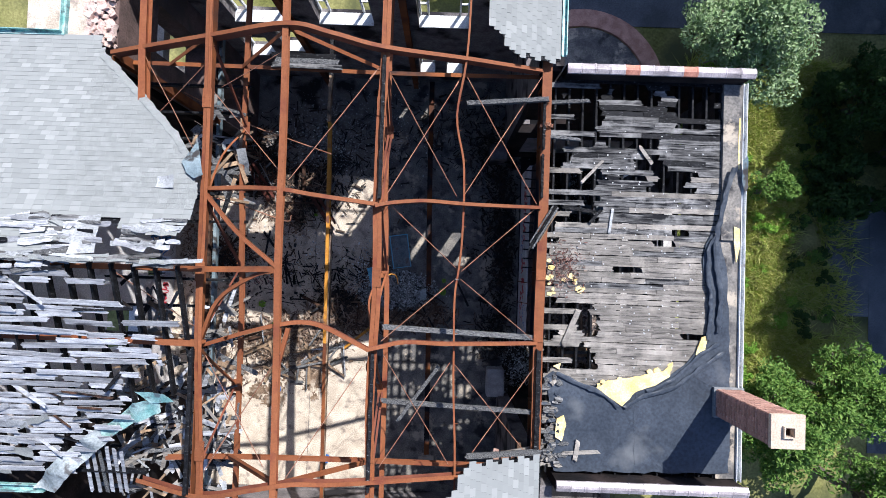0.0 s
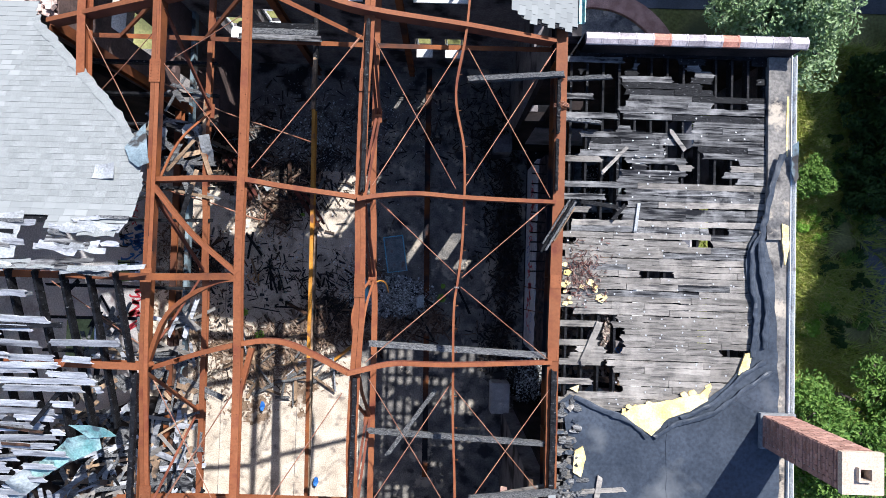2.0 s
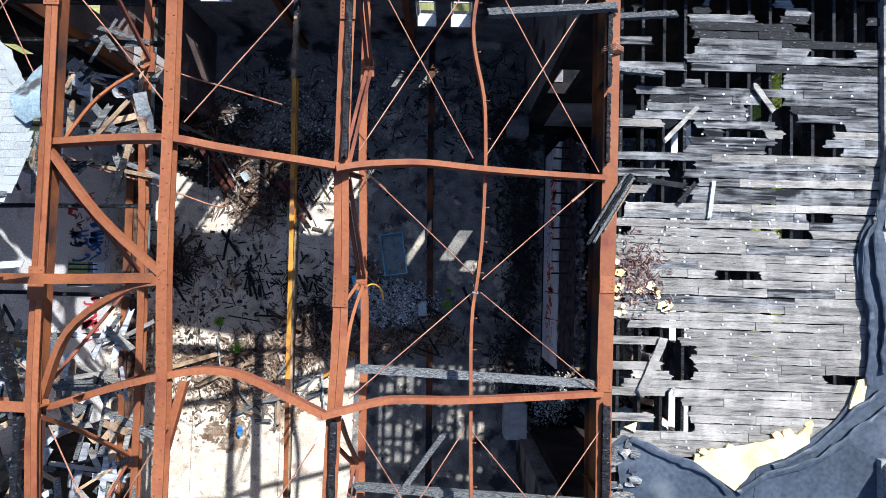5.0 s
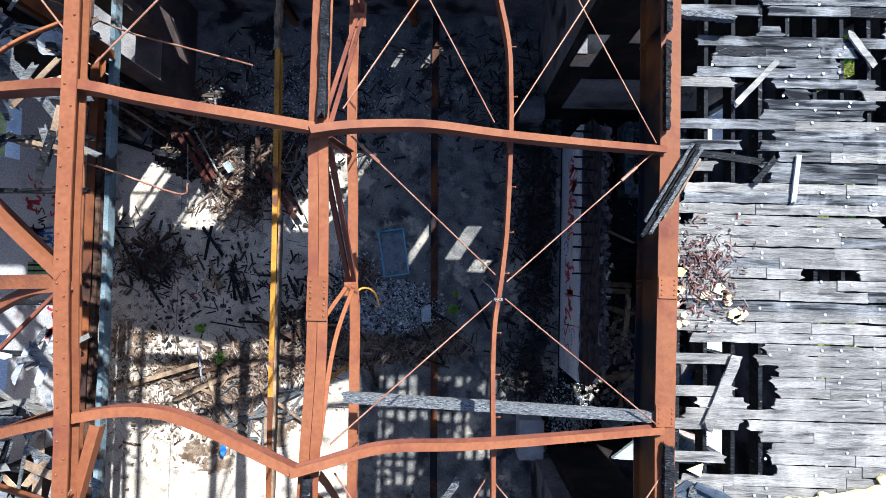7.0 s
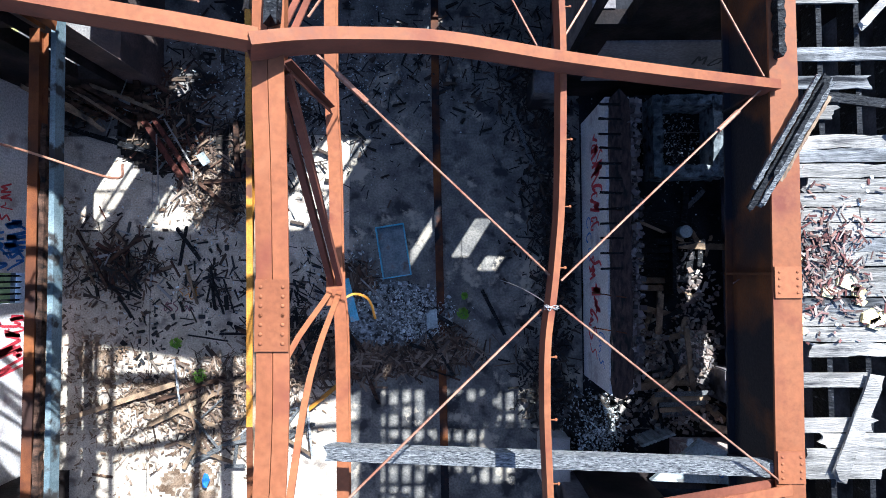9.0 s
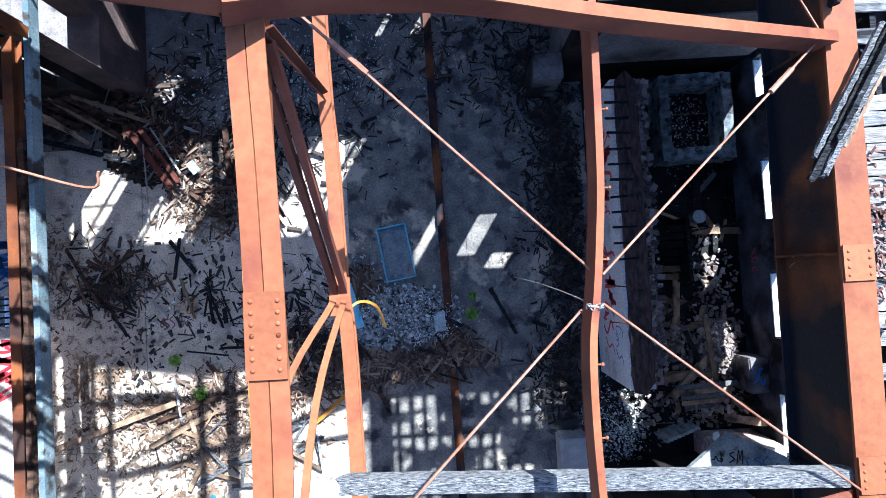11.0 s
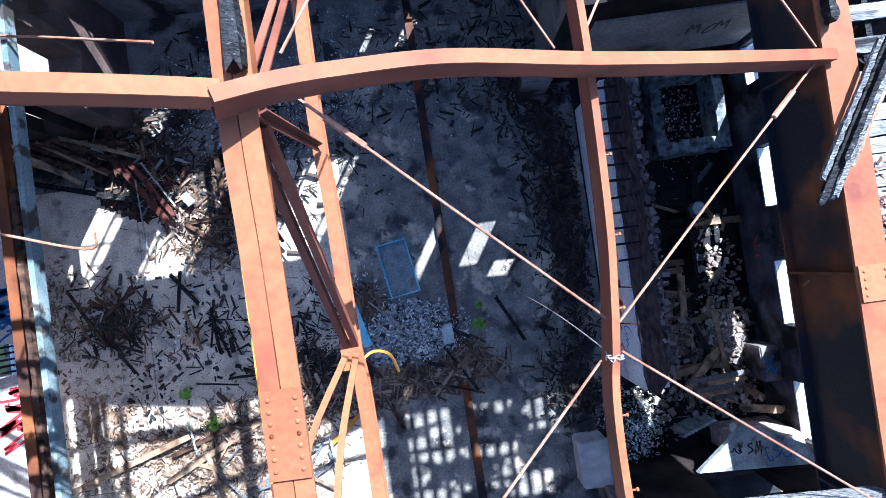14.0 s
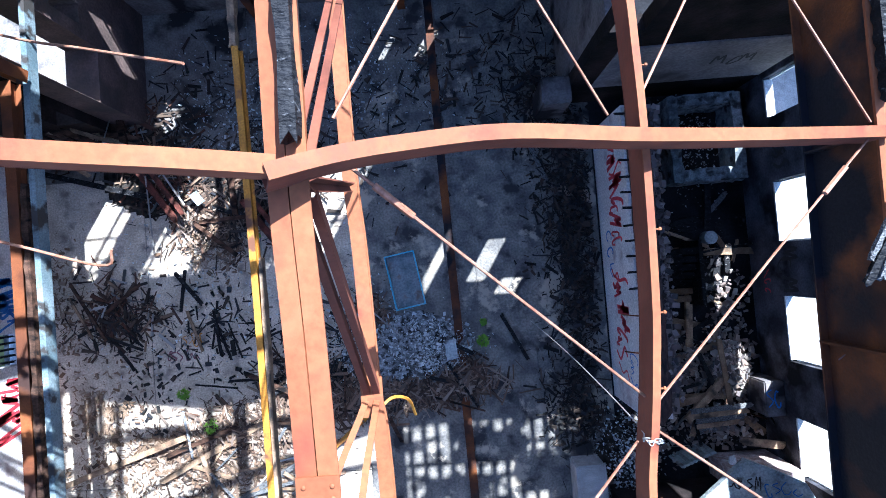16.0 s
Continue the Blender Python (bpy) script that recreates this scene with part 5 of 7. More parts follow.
# loose felt and shingle flaps on the broken part of the slope
for k, pts in enumerate(([(-7.62, 0.3), (-7.2, 0.38), (-7.15, -0.45), (-7.6, -0.5)], [(-5.75, 1.6), (-5.62, 1.85), (-5.5, 2.1), (-5.38, 1.8), (-5.2, 1.3), (-5.4, 1.22), (-5.6, 1.35)], [(-6.2, 1.25), (-5.85, 1.3), (-5.8, 1.0), (-6.2, 1.0)])):
    bm = sheet([(x, y, cross_z(y) + 0.05 + 0.03 * (k % 3)) for x, y in pts], 0.008, k + 50, 0.12, 0.16)
    tagged(part("roofing_flap", bm, FELT if k != 1 else BLUE_STEEL), "lifted flap of grey roofing felt", "roofing", "roofing flaps")

def shard(x, y, z, length, width, turn, thick, seed, lift=0.05):
    """A long torn strip with ragged ends and edges, lying along turn."""
    r = random.Random(seed)
    n = max(3, int(length / 0.14))
    side = [(length * (k / n - 0.5) + r.uniform(-0.03, 0.03), width * r.uniform(0.25, 0.55)) for k in range(n + 1)]
    back = [(length * (k / n - 0.5) + r.uniform(-0.03, 0.03), -width * r.uniform(0.25, 0.55)) for k in range(n + 1)]
    c, q = math.cos(turn), math.sin(turn)
    return sheet([(x + u * c - v * q, y + u * q + v * c, z(y + u * q + v * c) + r.uniform(-0.01, 0.02)) for u, v in side + back[::-1]], thick, seed, 0.1, lift)


rng = random.Random(27)
for k in range(40):
    if k < 14:
        x, y, z, n, w = -9.4 + k * 0.31, -0.56 + rng.uniform(-0.06, 0.07), 0.07, rng.uniform(0.5, 1.3), rng.uniform(0.07, 0.15)
    else:
        x, y, z, n, w = rng.uniform(-8.6, -5.6), rng.uniform(-0.35, 0.3), 0.04, rng.uniform(0.3, 0.9), rng.uniform(0.06, 0.2)
        if -7.6 < x < -6.6:
            x -= 0.9
    bm = shard(x, y, lambda v: cross_z(v) + z, n, w, rng.gauss(0, 0.12), 0.012, k)
    tagged(part("torn_shingle", bm, rng.choice((FELT, SHINGLE, BURNT_DECK, LATH))), "torn grey shingle strip along the broken ridge", "roofing", "torn shingles")
rng = random.Random(4)
for k in range(46):
    x, y = rng.uniform(-9.4, -5.3), rng.uniform(-0.85, 0.32)
    if -7.3 < x < -6.8 and y > -0.4:
        continue
    n, a = rng.uniform(0.25, 0.9), rng.gauss(0, 0.16)
    c, d = Vector((x, y, cross_z(y) + rng.uniform(0.0, 0.05))), Vector((math.cos(a), math.sin(a), 0)) * n / 2
    timber("split_board", c - d, c + d, rng.uniform(0.06, 0.14), 0.025, rng.choice((LATH, LATH, FELT, SCORCHED, CHAR)), "splintered grey board on the broken ridge", "board", "ridge splinters", 4, 0.3)

south = thing("lath_roof", "burnt-out roof slope with rows of bare grey laths", "roof", "", "structure", (-9, -3, 11.5))
for k in range(15):
    x = -11.9 + k * 0.46
    ye = -5.6 if x < -8.6 else -5.6 + (x + 8.6) * 0.75
    bm = bmesh.new()
    sweep(bm, [(x, RIDGE_Y - 0.05, RIDGE_Z - 0.12), (x, ye, cross_z(ye) - 0.12)], rect(0.05, 0.15))
    part("rafter", bm, CHAR, south)
lath_meshes = {}


def lath_mesh(length, variant):
    key = (round(length, 1), variant)
    if key not in lath_meshes:
        lath_meshes[key] = mesh_of("lath", ragged_board(key[0], 0.125, 0.02, random.Random(variant * 31 + int(key[0] * 10)), True, True), LATH)
    return lath_meshes[key]


rng = random.Random(17)
for k in range(33):
    y = -0.95 - k * 0.145
    x1 = -5.45 - max(0, (-y - 2.2)) * 0.75 + rng.uniform(-0.6, 0.15)
    x = -12.0
    while x < x1 - 0.2:
        n = round(min(x1 - x, rng.uniform(0.6, 2.6)), 1)
        if n < 0.2:
            break
        gap_zone = -7.2 < x + n / 2 < -5.3 and y > -2.2
        if rng.random() < (0.4 if gap_zone else 0.86 if y > -3.6 else 0.96):
            ob = new("lath", lath_mesh(n, rng.randrange(3)))
            ob.matrix_world = pose(x, y, cross_z(y) + 0.01 + rng.uniform(0, 0.03), tilt, rng.uniform(-1, 1), rng.gauss(0, 1.1))
            ob.parent, ob.matrix_parent_inverse = south, south.matrix_world.inverted()
        x += n + rng.uniform(0.0, 0.25)
rng = random.Random(71)
for k in range(60):
    y = rng.uniform(-5.75, -3.9)
    x = rng.uniform(-12.0, -8.9 - max(0, -4.6 - y) * 0.8)
    bm = shard(x, y, lambda v: cross_z(v) + 0.07, rng.uniform(0.3, 1.1), rng.uniform(0.08, 0.26), rng.gauss(0.05, 0.25), 0.009, k + 200)
    tagged(part("torn_felt", bm, rng.choice((FELT, FELT, SHINGLE, LATH))), "torn grey felt lying over the laths", "roofing", "torn felts")
for k in range(28):
    y = rng.uniform(-4.9, -1.0)
    x1 = -5.6 - max(0, (-y - 2.2)) * 0.75
    x, n, a = rng.uniform(-11.8, x1 - 0.4), rng.uniform(0.4, 1.6), rng.gauss(0, 0.35)
    c, d = Vector((x, y, cross_z(y) + rng.uniform(0.03, 0.08))), Vector((math.cos(a), math.sin(a), -PITCH * 0.0)) * n / 2
    timber("split_board", c - d, c + d, rng.uniform(0.04, 0.1), 0.022, rng.choice((LATH, LATH, SCORCHED, CHAR, BURNT_WOOD)), "splintered grey lath thrown across the bare rafters", "board", "loose laths", 4, 0.3)
for k, (pts, mat) in enumerate((([(-6.75, -3.75, 11.6), (-6.2, -3.62, 11.62), (-6.15, -3.95, 11.5), (-6.9, -4.3, 11.35), (-7.6, -4.75, 11.2), (-7.65, -4.5, 11.3)], COPPER), ([(-7.55, -4.3, 11.36), (-7.1, -4.25, 11.38), (-7.5, -4.75, 11.2), (-8.35, -5.5, 10.95), (-8.9, -6.1, 10.75), (-9.5, -6.05, 10.75), (-8.7, -5.2, 11.05)], GREY_PANEL),
                                ([(-6.6, -3.45, 11.72), (-6.0, -3.5, 11.72), (-5.85, -3.7, 11.6), (-6.35, -3.75, 11.62)], COPPER))):
    bm = sheet(pts, 0.006, k + 90, 0.1, 0.2)
    tagged(part("valley_flashing", bm, mat), "crumpled verdigris copper valley flashing" if mat is COPPER else "grey sheet-metal hip flashing", "flashing", "valley flashings")
for k, (x0, x1, y0, y1, r) in enumerate(((-11.3, -10.2, -4.95, -4.62, 2), (-11.5, -10.35, -5.3, -4.98, -3))):
    bm = sheet([(x0, y0, cross_z(y0) + 0.12), (x1, y0 + 0.03 * r, cross_z(y0) + 0.12), (x1 - 0.1, y1, cross_z(y1) + 0.12), (x0, y1, cross_z(y1) + 0.12)], 0.02, k + 30, 0.2, 0.03)
    tagged(part("salmon_board", bm, SALMON), "weathered salmon-pink board lying on the laths", "board", "salmon boards")
for name, pts in (("gutter", [(-12.0, 4.86, 10.66), (-9.4, 4.86, 10.66), (-9.35, 7.6, 10.66)]), ("gutter", [(-12.0, -6.1, 10.6), (-9.3, -6.1, 10.6)])):
    bm = bmesh.new()
    sweep(bm, pts, [(-0.09, 0.07), (-0.09, -0.05), (0.09, -0.05), (0.09, 0.07), (0.07, 0.07), (0.07, -0.03), (-0.07, -0.03), (-0.07, 0.07)])
    tagged(part(name, bm, COPPER), "verdigris copper eaves gutter", "gutter", kind="structure")
bm = bmesh.new()
box(bm, -14.0, -9.45, 5.0, 9.0, 5.6, 6.0)
setting("roof_low", bm, PALE_FLOOR, "sandy flat roof of a lower building part", "roof")
bm = bmesh.new()
for k in range(160):
    x, y = random.Random(k).uniform(-9.05, -8.4), random.Random(k + 500).uniform(4.7, 7.5)
    r = random.Random(k + 900)
    s = r.uniform(0.06, 0.13)
    box(bm, -s, s, -s * 0.6, s * 0.6, -s * 0.4, s * 0.4, pose(x, y, 10.22 + r.uniform(0, 0.16), r.uniform(-20, 20), r.uniform(-20, 20), r.uniform(0, 180)))
tagged(part("wall_rubble", bm, RUBBLE), "loose broken bricks on the wall top", "rubble", kind="stuff")

# remains of the main roof at both ends
for name, pts in (("shingle_patch", [(0.75, 7.6), (0.85, 5.9), (0.95, 5.2), (1.35, 4.85), (1.5, 4.6), (2.0, 4.55), (2.72, 4.62), (2.72, 7.6)]), ("shingle_patch", [(-0.2, -9.9), (0.25, -5.9), (0.5, -5.4), (0.75, -4.95), (1.6, -4.92), (2.5, -4.95), (2.6, -9.9)])):
    t = thing(name, "remaining patch of grey shingles on the eaves of the main roof", "roof", "main roof patches", "structure", (1.8, pts[2][1], 10.8))
    bm = sheet([(x, y, 10.62 + 0.40 * (2.4 - x)) for x, y in pts], 0.04, 5, 0.3)
    part("sheathing", bm, CHAR, t)
    vs, fs = [], []
    rng = random.Random(9)
    poly = pts

    def inside(x, y):
        c = False
        for (xa, ya), (xb, yb) in zip(poly, poly[1:] + poly[:1]):
            if (ya > y) != (yb > y) and x < (xb - xa) * (y - ya) / (yb - ya) + xa:
                c = not c
        return c

    y_lo, y_hi = min(p[1] for p in pts), max(p[1] for p in pts)
    for i in range(24):
        x = 2.72 - i * 0.128
        y = y_lo + (i % 3) * 0.066
        while y < y_hi:
            if inside(x - 0.05, y):
                z = 10.635 + 0.40 * (2.4 - x)
                b0 = len(vs)
                j = rng.uniform(0, 0.004)
                for dz in (0, 0.007):
                    vs += [(x, y - 0.098, z + dz + j + 0.008), (x, y + 0.098, z + dz + j + 0.008), (x - 0.16, y + 0.098, z + 0.062 + dz + j), (x - 0.16, y - 0.098, z + 0.062 + dz + j)]
                fs += [tuple(b0 + q for q in f) for f in ((0, 1, 2, 3), (7, 6, 5, 4), (0, 4, 5, 1), (1, 5, 6, 2), (2, 6, 7, 3), (3, 7, 4, 0))]
            y += 0.2
    me = bpy.data.meshes.new("shingles")
    me.from_pydata(vs, [], fs)
    me.materials.append(bpy.data.materials["grey shingle tabs"])
    ob = tagged(new("shingles", me), kind="stuff")
    ob.parent, ob.matrix_parent_inverse = t, t.matrix_world.inverted()
bm = bmesh.new()
sweep(bm, [(2.80, 4.75, 10.5), (2.80, 7.6, 10.5)], [(-0.07, 0.06), (-0.07, -0.05), (0.07, -0.05), (0.07, 0.06), (0.05, 0.06), (0.05, -0.03), (-0.05, -0.03), (-0.05, 0.06)])
tagged(part("gutter", bm, COPPER), "verdigris copper eaves gutter", "gutter", kind="structure")
timber("charred_beam", (0.7, -4.86, 10.98), (2.5, -4.86, 10.5), 0.12, 0.12, SCORCHED, "scorched edge board of the remaining roof", group="charred beams")

# brown scraps hung on a broken board
t = thing("hanging_scraps", "brown leathery scraps hung over a splintered board", "debris", "", "", (1.75, -5.0, 10.0))
bm = bmesh.new()
rough_timber(bm, (1.25, -5.12, 10.12), (2.3, -4.86, 10.2), 0.07, 0.05, random.Random(2), 8, 0.25)
part("board", bm, DECK, t)
for k, (x, y, w, h, m) in enumerate(((1.72, -5.28, 0.11, 0.28, CABLE), (1.5, -5.15, 0.08, 0.2, SALMON), (2.05, -5.0, 0.05, 0.25, WOOD), (1.9, -5.25, 0.05, 0.3, CABLE))):
    bm = sheet([(x - w, y + h, 10.12), (x + w * 0.6, y + h * 0.9, 10.12), (x + w, y, 10.05), (x + w * 0.4, y - h, 9.95), (x - w * 0.8, y - h * 0.7, 9.98)], 0.02, k, 0.08, 0.08)
    part("scrap", bm, m, t)

# collapsed loft between trusses and cross wing
rng = random.Random(61)
for k in range(14):
    y = 4.0 - k * 0.72
    if -0.9 < y < 0.4:
        continue
    timber("loft_joist", (-8.7 if abs(y) < 4.6 else -8.3, y, 9.62), (-5.1, y + rng.uniform(-0.1, 0.1), 9.60), 0.07, 0.16, CHAR, "burnt loft joist hanging between wall and truss", "joist", "loft joists", 10, 0.25)
for k in range(270):
    y = rng.choice((rng.uniform(-5.6, -2.4), rng.uniform(-5.6, -1.2), rng.uniform(0.8, 3.8)))
    x = rng.uniform(-8.3, -5.3) if y > 0 else rng.uniform(-8.2, -5.1)
    if y > 1.5 and x < -6.6:
        continue
    a = rng.choice((rng.gauss(0.1, 0.4), rng.gauss(1.5, 0.4), rng.uniform(0, 3.1)))
    n = rng.uniform(0.25, 1.1)
    d = Vector((math.cos(a), math.sin(a), rng.uniform(-0.25, 0.25))) * n / 2
    c = Vector((x, 4.0 - 0.72 * round((4.0 - y) / 0.72) + rng.uniform(-0.12, 0.12), 9.70 + rng.uniform(0, 0.08)))
    timber("broken_board", c - d, c + d, rng.uniform(0.05, 0.14), 0.02, rng.choice((LATH, DECK, SCORCHED, CHAR, WOOD) if y < 0 else (BURNT_DECK, SCORCHED, CHAR, WOOD)), "broken board in the collapsed loft debris", "board", "broken loft boards", 3, 0.25)
for k in range(22):
    y = rng.choice((rng.uniform(-5.4, -2.3), rng.uniform(-5.4, -2.3), rng.uniform(1.0, 3.0)))
    x, s = rng.uniform(-7.6, -5.3), rng.uniform(0.10, 0.24)
    if y > 0:
        x = rng.uniform(-6.6, -5.4)
    bm = sheet([(x + s * math.cos(a) * rng.uniform(0.45, 1.3), y + s * math.sin(a) * rng.uniform(0.4, 1.2), 9.74 + rng.uniform(-0.05, 0.1)) for a in (0.1, 0.7, 1.2, 1.8, 2.4, 3.1, 3.8, 4.4, 5.0, 5.7)], 0.01, k, 0.06, 0.11)
    tagged(part("torn_sheet", bm, rng.choice((BURNT_DECK, FELT, SCORCHED, SCORCHED))), "torn grey sheet caught in the roof debris", "roofing", "torn sheets")
rng = random.Random(83)
for k in range(6):
    x = -8.15 + 0.17 * k
    timber("slat", (x, -4.95 - 0.04 * (k % 3), 10.98), (x - 0.12 + rng.uniform(-0.05, 0.05), -6.2, 10.42), 0.09, 0.025, LATH if k != 2 else SCORCHED, "pale grey slat hanging off the broken eaves", "board", "hanging slats", 5, 0.15)
timber("charred_beam", (-8.95, -5.6, 10.63), (-6.85, -5.6, 10.63), 0.09, 0.18, CHAR, "burnt eaves beam under hanging slats", group="charred beams")
for k in range(70):
    x, y = rng.uniform(-8.2, -5.2), rng.choice((-4.9, -5.7, -6.4)) + rng.uniform(-0.06, 0.06)
    a, n = rng.choice((rng.gauss(0.1, 0.4), rng.gauss(1.5, 0.5), rng.uniform(0, 3.1))), rng.uniform(0.25, 1.0)
    d = Vector((math.cos(a), math.sin(a), rng.uniform(-0.1, 0.1))) * n / 2
    c = Vector((x, y, 9.70 + rng.uniform(0, 0.06)))
    timber("broken_board", c - d, c + d, rng.uniform(0.05, 0.14), 0.02, rng.choice((LATH, DECK, SCORCHED, CHAR, WOOD, FELT)), "broken board in the collapsed loft debris", "board", "broken loft boards", 3, 0.25)
for y in (-4.9, -5.7, -6.4):
    timber("loft_joist", (-8.4, y, 9.62), (-5.1, y + 0.06, 9.60), 0.07, 0.16, CHAR, "burnt loft joist hanging between wall and truss", "joist", "loft joists", 10, 0.25)
bm = sheet([(-5.38, 2.32, 9.9), (-5.12, 2.35, 9.9), (-5.06, 2.0, 9.85), (-5.12, 1.7, 9.68), (-5.3, 1.68, 9.68), (-5.34, 2.0, 9.8)], 0.012, 3, 0.08, 0.14)
tagged(part("hanging_cloth", bm, FELT), "limp grey felt hanging from the truss", "roofing")

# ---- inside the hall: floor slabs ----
# Besides real floor tone, the pale-to-concrete change follows the roof's shadow edge.
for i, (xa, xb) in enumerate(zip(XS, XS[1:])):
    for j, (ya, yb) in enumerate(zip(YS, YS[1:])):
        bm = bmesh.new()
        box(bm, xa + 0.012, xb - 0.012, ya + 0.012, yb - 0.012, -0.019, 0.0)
        # Slabs beyond x 3 get the black that includes the wing's shade.
        ob = part("slab", bm, SOOT_SHADE_FLOOR if xa > 3 else CONCRETE if xa > -3.2 else WORN_FLOOR if j == 2 else PALE_FLOOR, floor)


def heap(name, cx, cy, rx, ry, h, mat, label, seed):
    bm = bmesh.new()
    n = 26
    grid = {}
    for i in range(n + 1):
        for j in range(n + 1):
            u, v = i / n * 2 - 1, j / n * 2 - 1
            r = math.sqrt(u * u + v * v)
            p = Vector((cx + u * rx, cy + v * ry, 0))
            z = h * max(0, 1 - r ** 1.7) * (0.75 + 0.6 * noise.noise(p * 1.6 + Vector((seed, 0, 0)))) + 0.05 * noise.noise(p * 6) * max(0, 1 - r)
            if r < 1.02 + 0.15 * noise.noise(p * 1.1):
                grid[i, j] = bm.verts.new((p.x, p.y, max(0.004, z)))
    for i in range(n):
        for j in range(n):
            q = [(i, j), (i + 1, j), (i + 1, j + 1), (i, j + 1)]
            if all(k in grid for k in q):
                bm.faces.new([grid[k] for k in q])
    for v in [v for v in bm.verts if not v.link_faces]:
        bm.verts.remove(v)
    return tagged(part(name, bm, mat), label, "debris heap", kind="stuff")


def litter(name, mat, label, seed, n, spots, size, flat=0.35, aspect=(3, 12), lift=0.02):
    """Many small splinters or flakes strewn round given spots (x, y, spread x, spread y, height)."""
    rng = random.Random(seed)
    vs, fs = [], []
    for k in range(n):
        x, y, sx, sy, h = rng.choice(spots)
        c = Vector((rng.gauss(x, sx), rng.gauss(y, sy), 0))
        if not (-11.5 < c.x < 6.9 and -10.0 < c.y < 7.4) or 3.1 < c.x < 3.95 and -3.4 < c.y < 3.6:
            continue
        fall = math.exp(-((c.x - x) / (sx * 1.3)) ** 2 / 2 - ((c.y - y) / (sy * 1.3)) ** 2 / 2)
        c.z = lift + h * fall * rng.uniform(0.4, 1.0)
        L = rng.uniform(*size)
        w = L / rng.uniform(*aspect)
        m = Matrix.Translation(c) @ Euler((rng.gauss(0, flat), rng.gauss(0, flat), rng.uniform(0, 6.3))).to_matrix().to_4x4()
        t = w * rng.uniform(0.25, 0.7)
        b0 = len(vs)
        e = rng.uniform(0.4, 1.0)
        vs += [tuple(m @ Vector(p)) for p in ((-L / 2, -w / 2, 0), (L / 2, -w / 2 * e, 0), (L / 2 * 0.9, w / 2 * e, 0), (-L / 2, w / 2, 0), (-L / 2, -w / 2, t), (L / 2, -w / 2 * e, t), (L / 2 * 0.9, w / 2 * e, t), (-L / 2, w / 2, t))]
        fs += [tuple(b0 + i for i in f) for f in ((3, 2, 1, 0), (4, 5, 6, 7), (0, 1, 5, 4), (1, 2, 6, 5), (2, 3, 7, 6), (3, 0, 4, 7))]
    me = bpy.data.meshes.new(name)
    me.from_pydata(vs, [], fs)
    me.materials.append(mat)
    return tagged(new(name, me), label, "debris", kind="stuff")


heap("ash_heap", -2.0, -1.75, 1.7, 1.0, 0.45, material("ash", (0.09, 0.09, 0.092), (0.40, 0.41, 0.415), 0.95, 0, 9, 34, 1.0, 0, (0.03, 0.03, 0.03), stain_at=(0.52, 0.6), stain_size=7, spec=0.1), "pale grey ash heap on the hall floor", 1)
heap("debris_heap", -4.5, -2.4, 1.0, 0.7, 0.3, material("dark debris", (0.008, 0.008, 0.008), (0.05, 0.042, 0.036), 0.95, 0, 5, 24, 1.0, spec=0.08), "dark heap of burnt roof debris", 2)
heap("debris_heap", -6.1, 2.7, 1.3, 1.0, 0.3, bpy.data.materials["dark debris"], "dark heap of burnt roof debris", 3)
heap("debris_heap", 3.4, -4.7, 0.75, 0.95, 1.0, bpy.data.materials["dark debris"], "heap of grey rubble beside the low wall", 4)
heap("rubble_heap", 6.2, -2.85, 0.5, 0.75, 0.6, RUBBLE, "pale heap of broken masonry under a window", 9)
litter("ash_flakes", ASH, "grey and white ash flakes and crumbs", 1, 6400, [(-5.4, 5.2, 1.5, 1.1, 0.1), (-2.9, 5.4, 1.4, 0.8, 0.05), (-1.8, -1.7, 0.7, 0.42, 0.5), (-1.4, -1.8, 0.5, 0.35, 0.5), (-3.0, -1.5, 0.6, 0.5, 0.35), (-5.0, 4.2, 0.9, 0.9, 0.1), (3.4, -4.7, 0.4, 0.5, 1.1), (5.6, 3.0, 0.6, 0.6, 0.05)], (0.014, 0.06), 0.5, (1.2, 3))
litter("ash_lumps", ASH, "pale lumps and flakes of ash crowning the heap", 31, 2400, [(-1.8, -1.7, 0.6, 0.4, 0.5), (-1.3, -1.7, 0.5, 0.35, 0.5), (-2.7, -1.4, 0.5, 0.45, 0.35), (-3.4, -0.6, 0.4, 0.5, 0.05), (-7.0, 0.2, 1.5, 1.1, 0.0), (-5.6, 4.6, 1.0, 0.8, 0.15), (3.4, -4.7, 0.3, 0.4, 1.0), (3.4, -4.7, 0.4, 0.5, 0.9)], (0.025, 0.11), 0.6, (1.2, 3.5))
litter("charred_splinters", STICKS, "black charred splinters and lath pieces", 2, 2700, [(-9.4, -0.5, 0.6, 0.5, 0.12), (-6.3, 3.0, 1.0, 0.7, 0.2), (-6.2, 2.2, 0.5, 0.7, 0.2), (-4.3, -2.3, 0.6, 0.4, 0.2), (2.2, 2.5, 0.4, 1.5, 0.25),
        (2.3, 0.2, 0.35, 1.2, 0.12), (-6.3, -0.9, 1.4, 0.5, 0.05), (-3.8, 3.6, 1.2, 1.2, 0.1), (-2.6, 5.2, 2.2, 1.3, 0.1), (0.2, 5.2, 1.0, 0.8, 0.05), (2.2, -3.2, 0.5, 0.8, 0.3), (-6.6, 5.2, 1.2, 1.0, 0.15), (1.7, 5.0, 0.6, 1.4, 0.2), (-3.6, -1.3, 0.7, 0.8, 0.1)], (0.05, 0.42), 0.14, (4, 15))
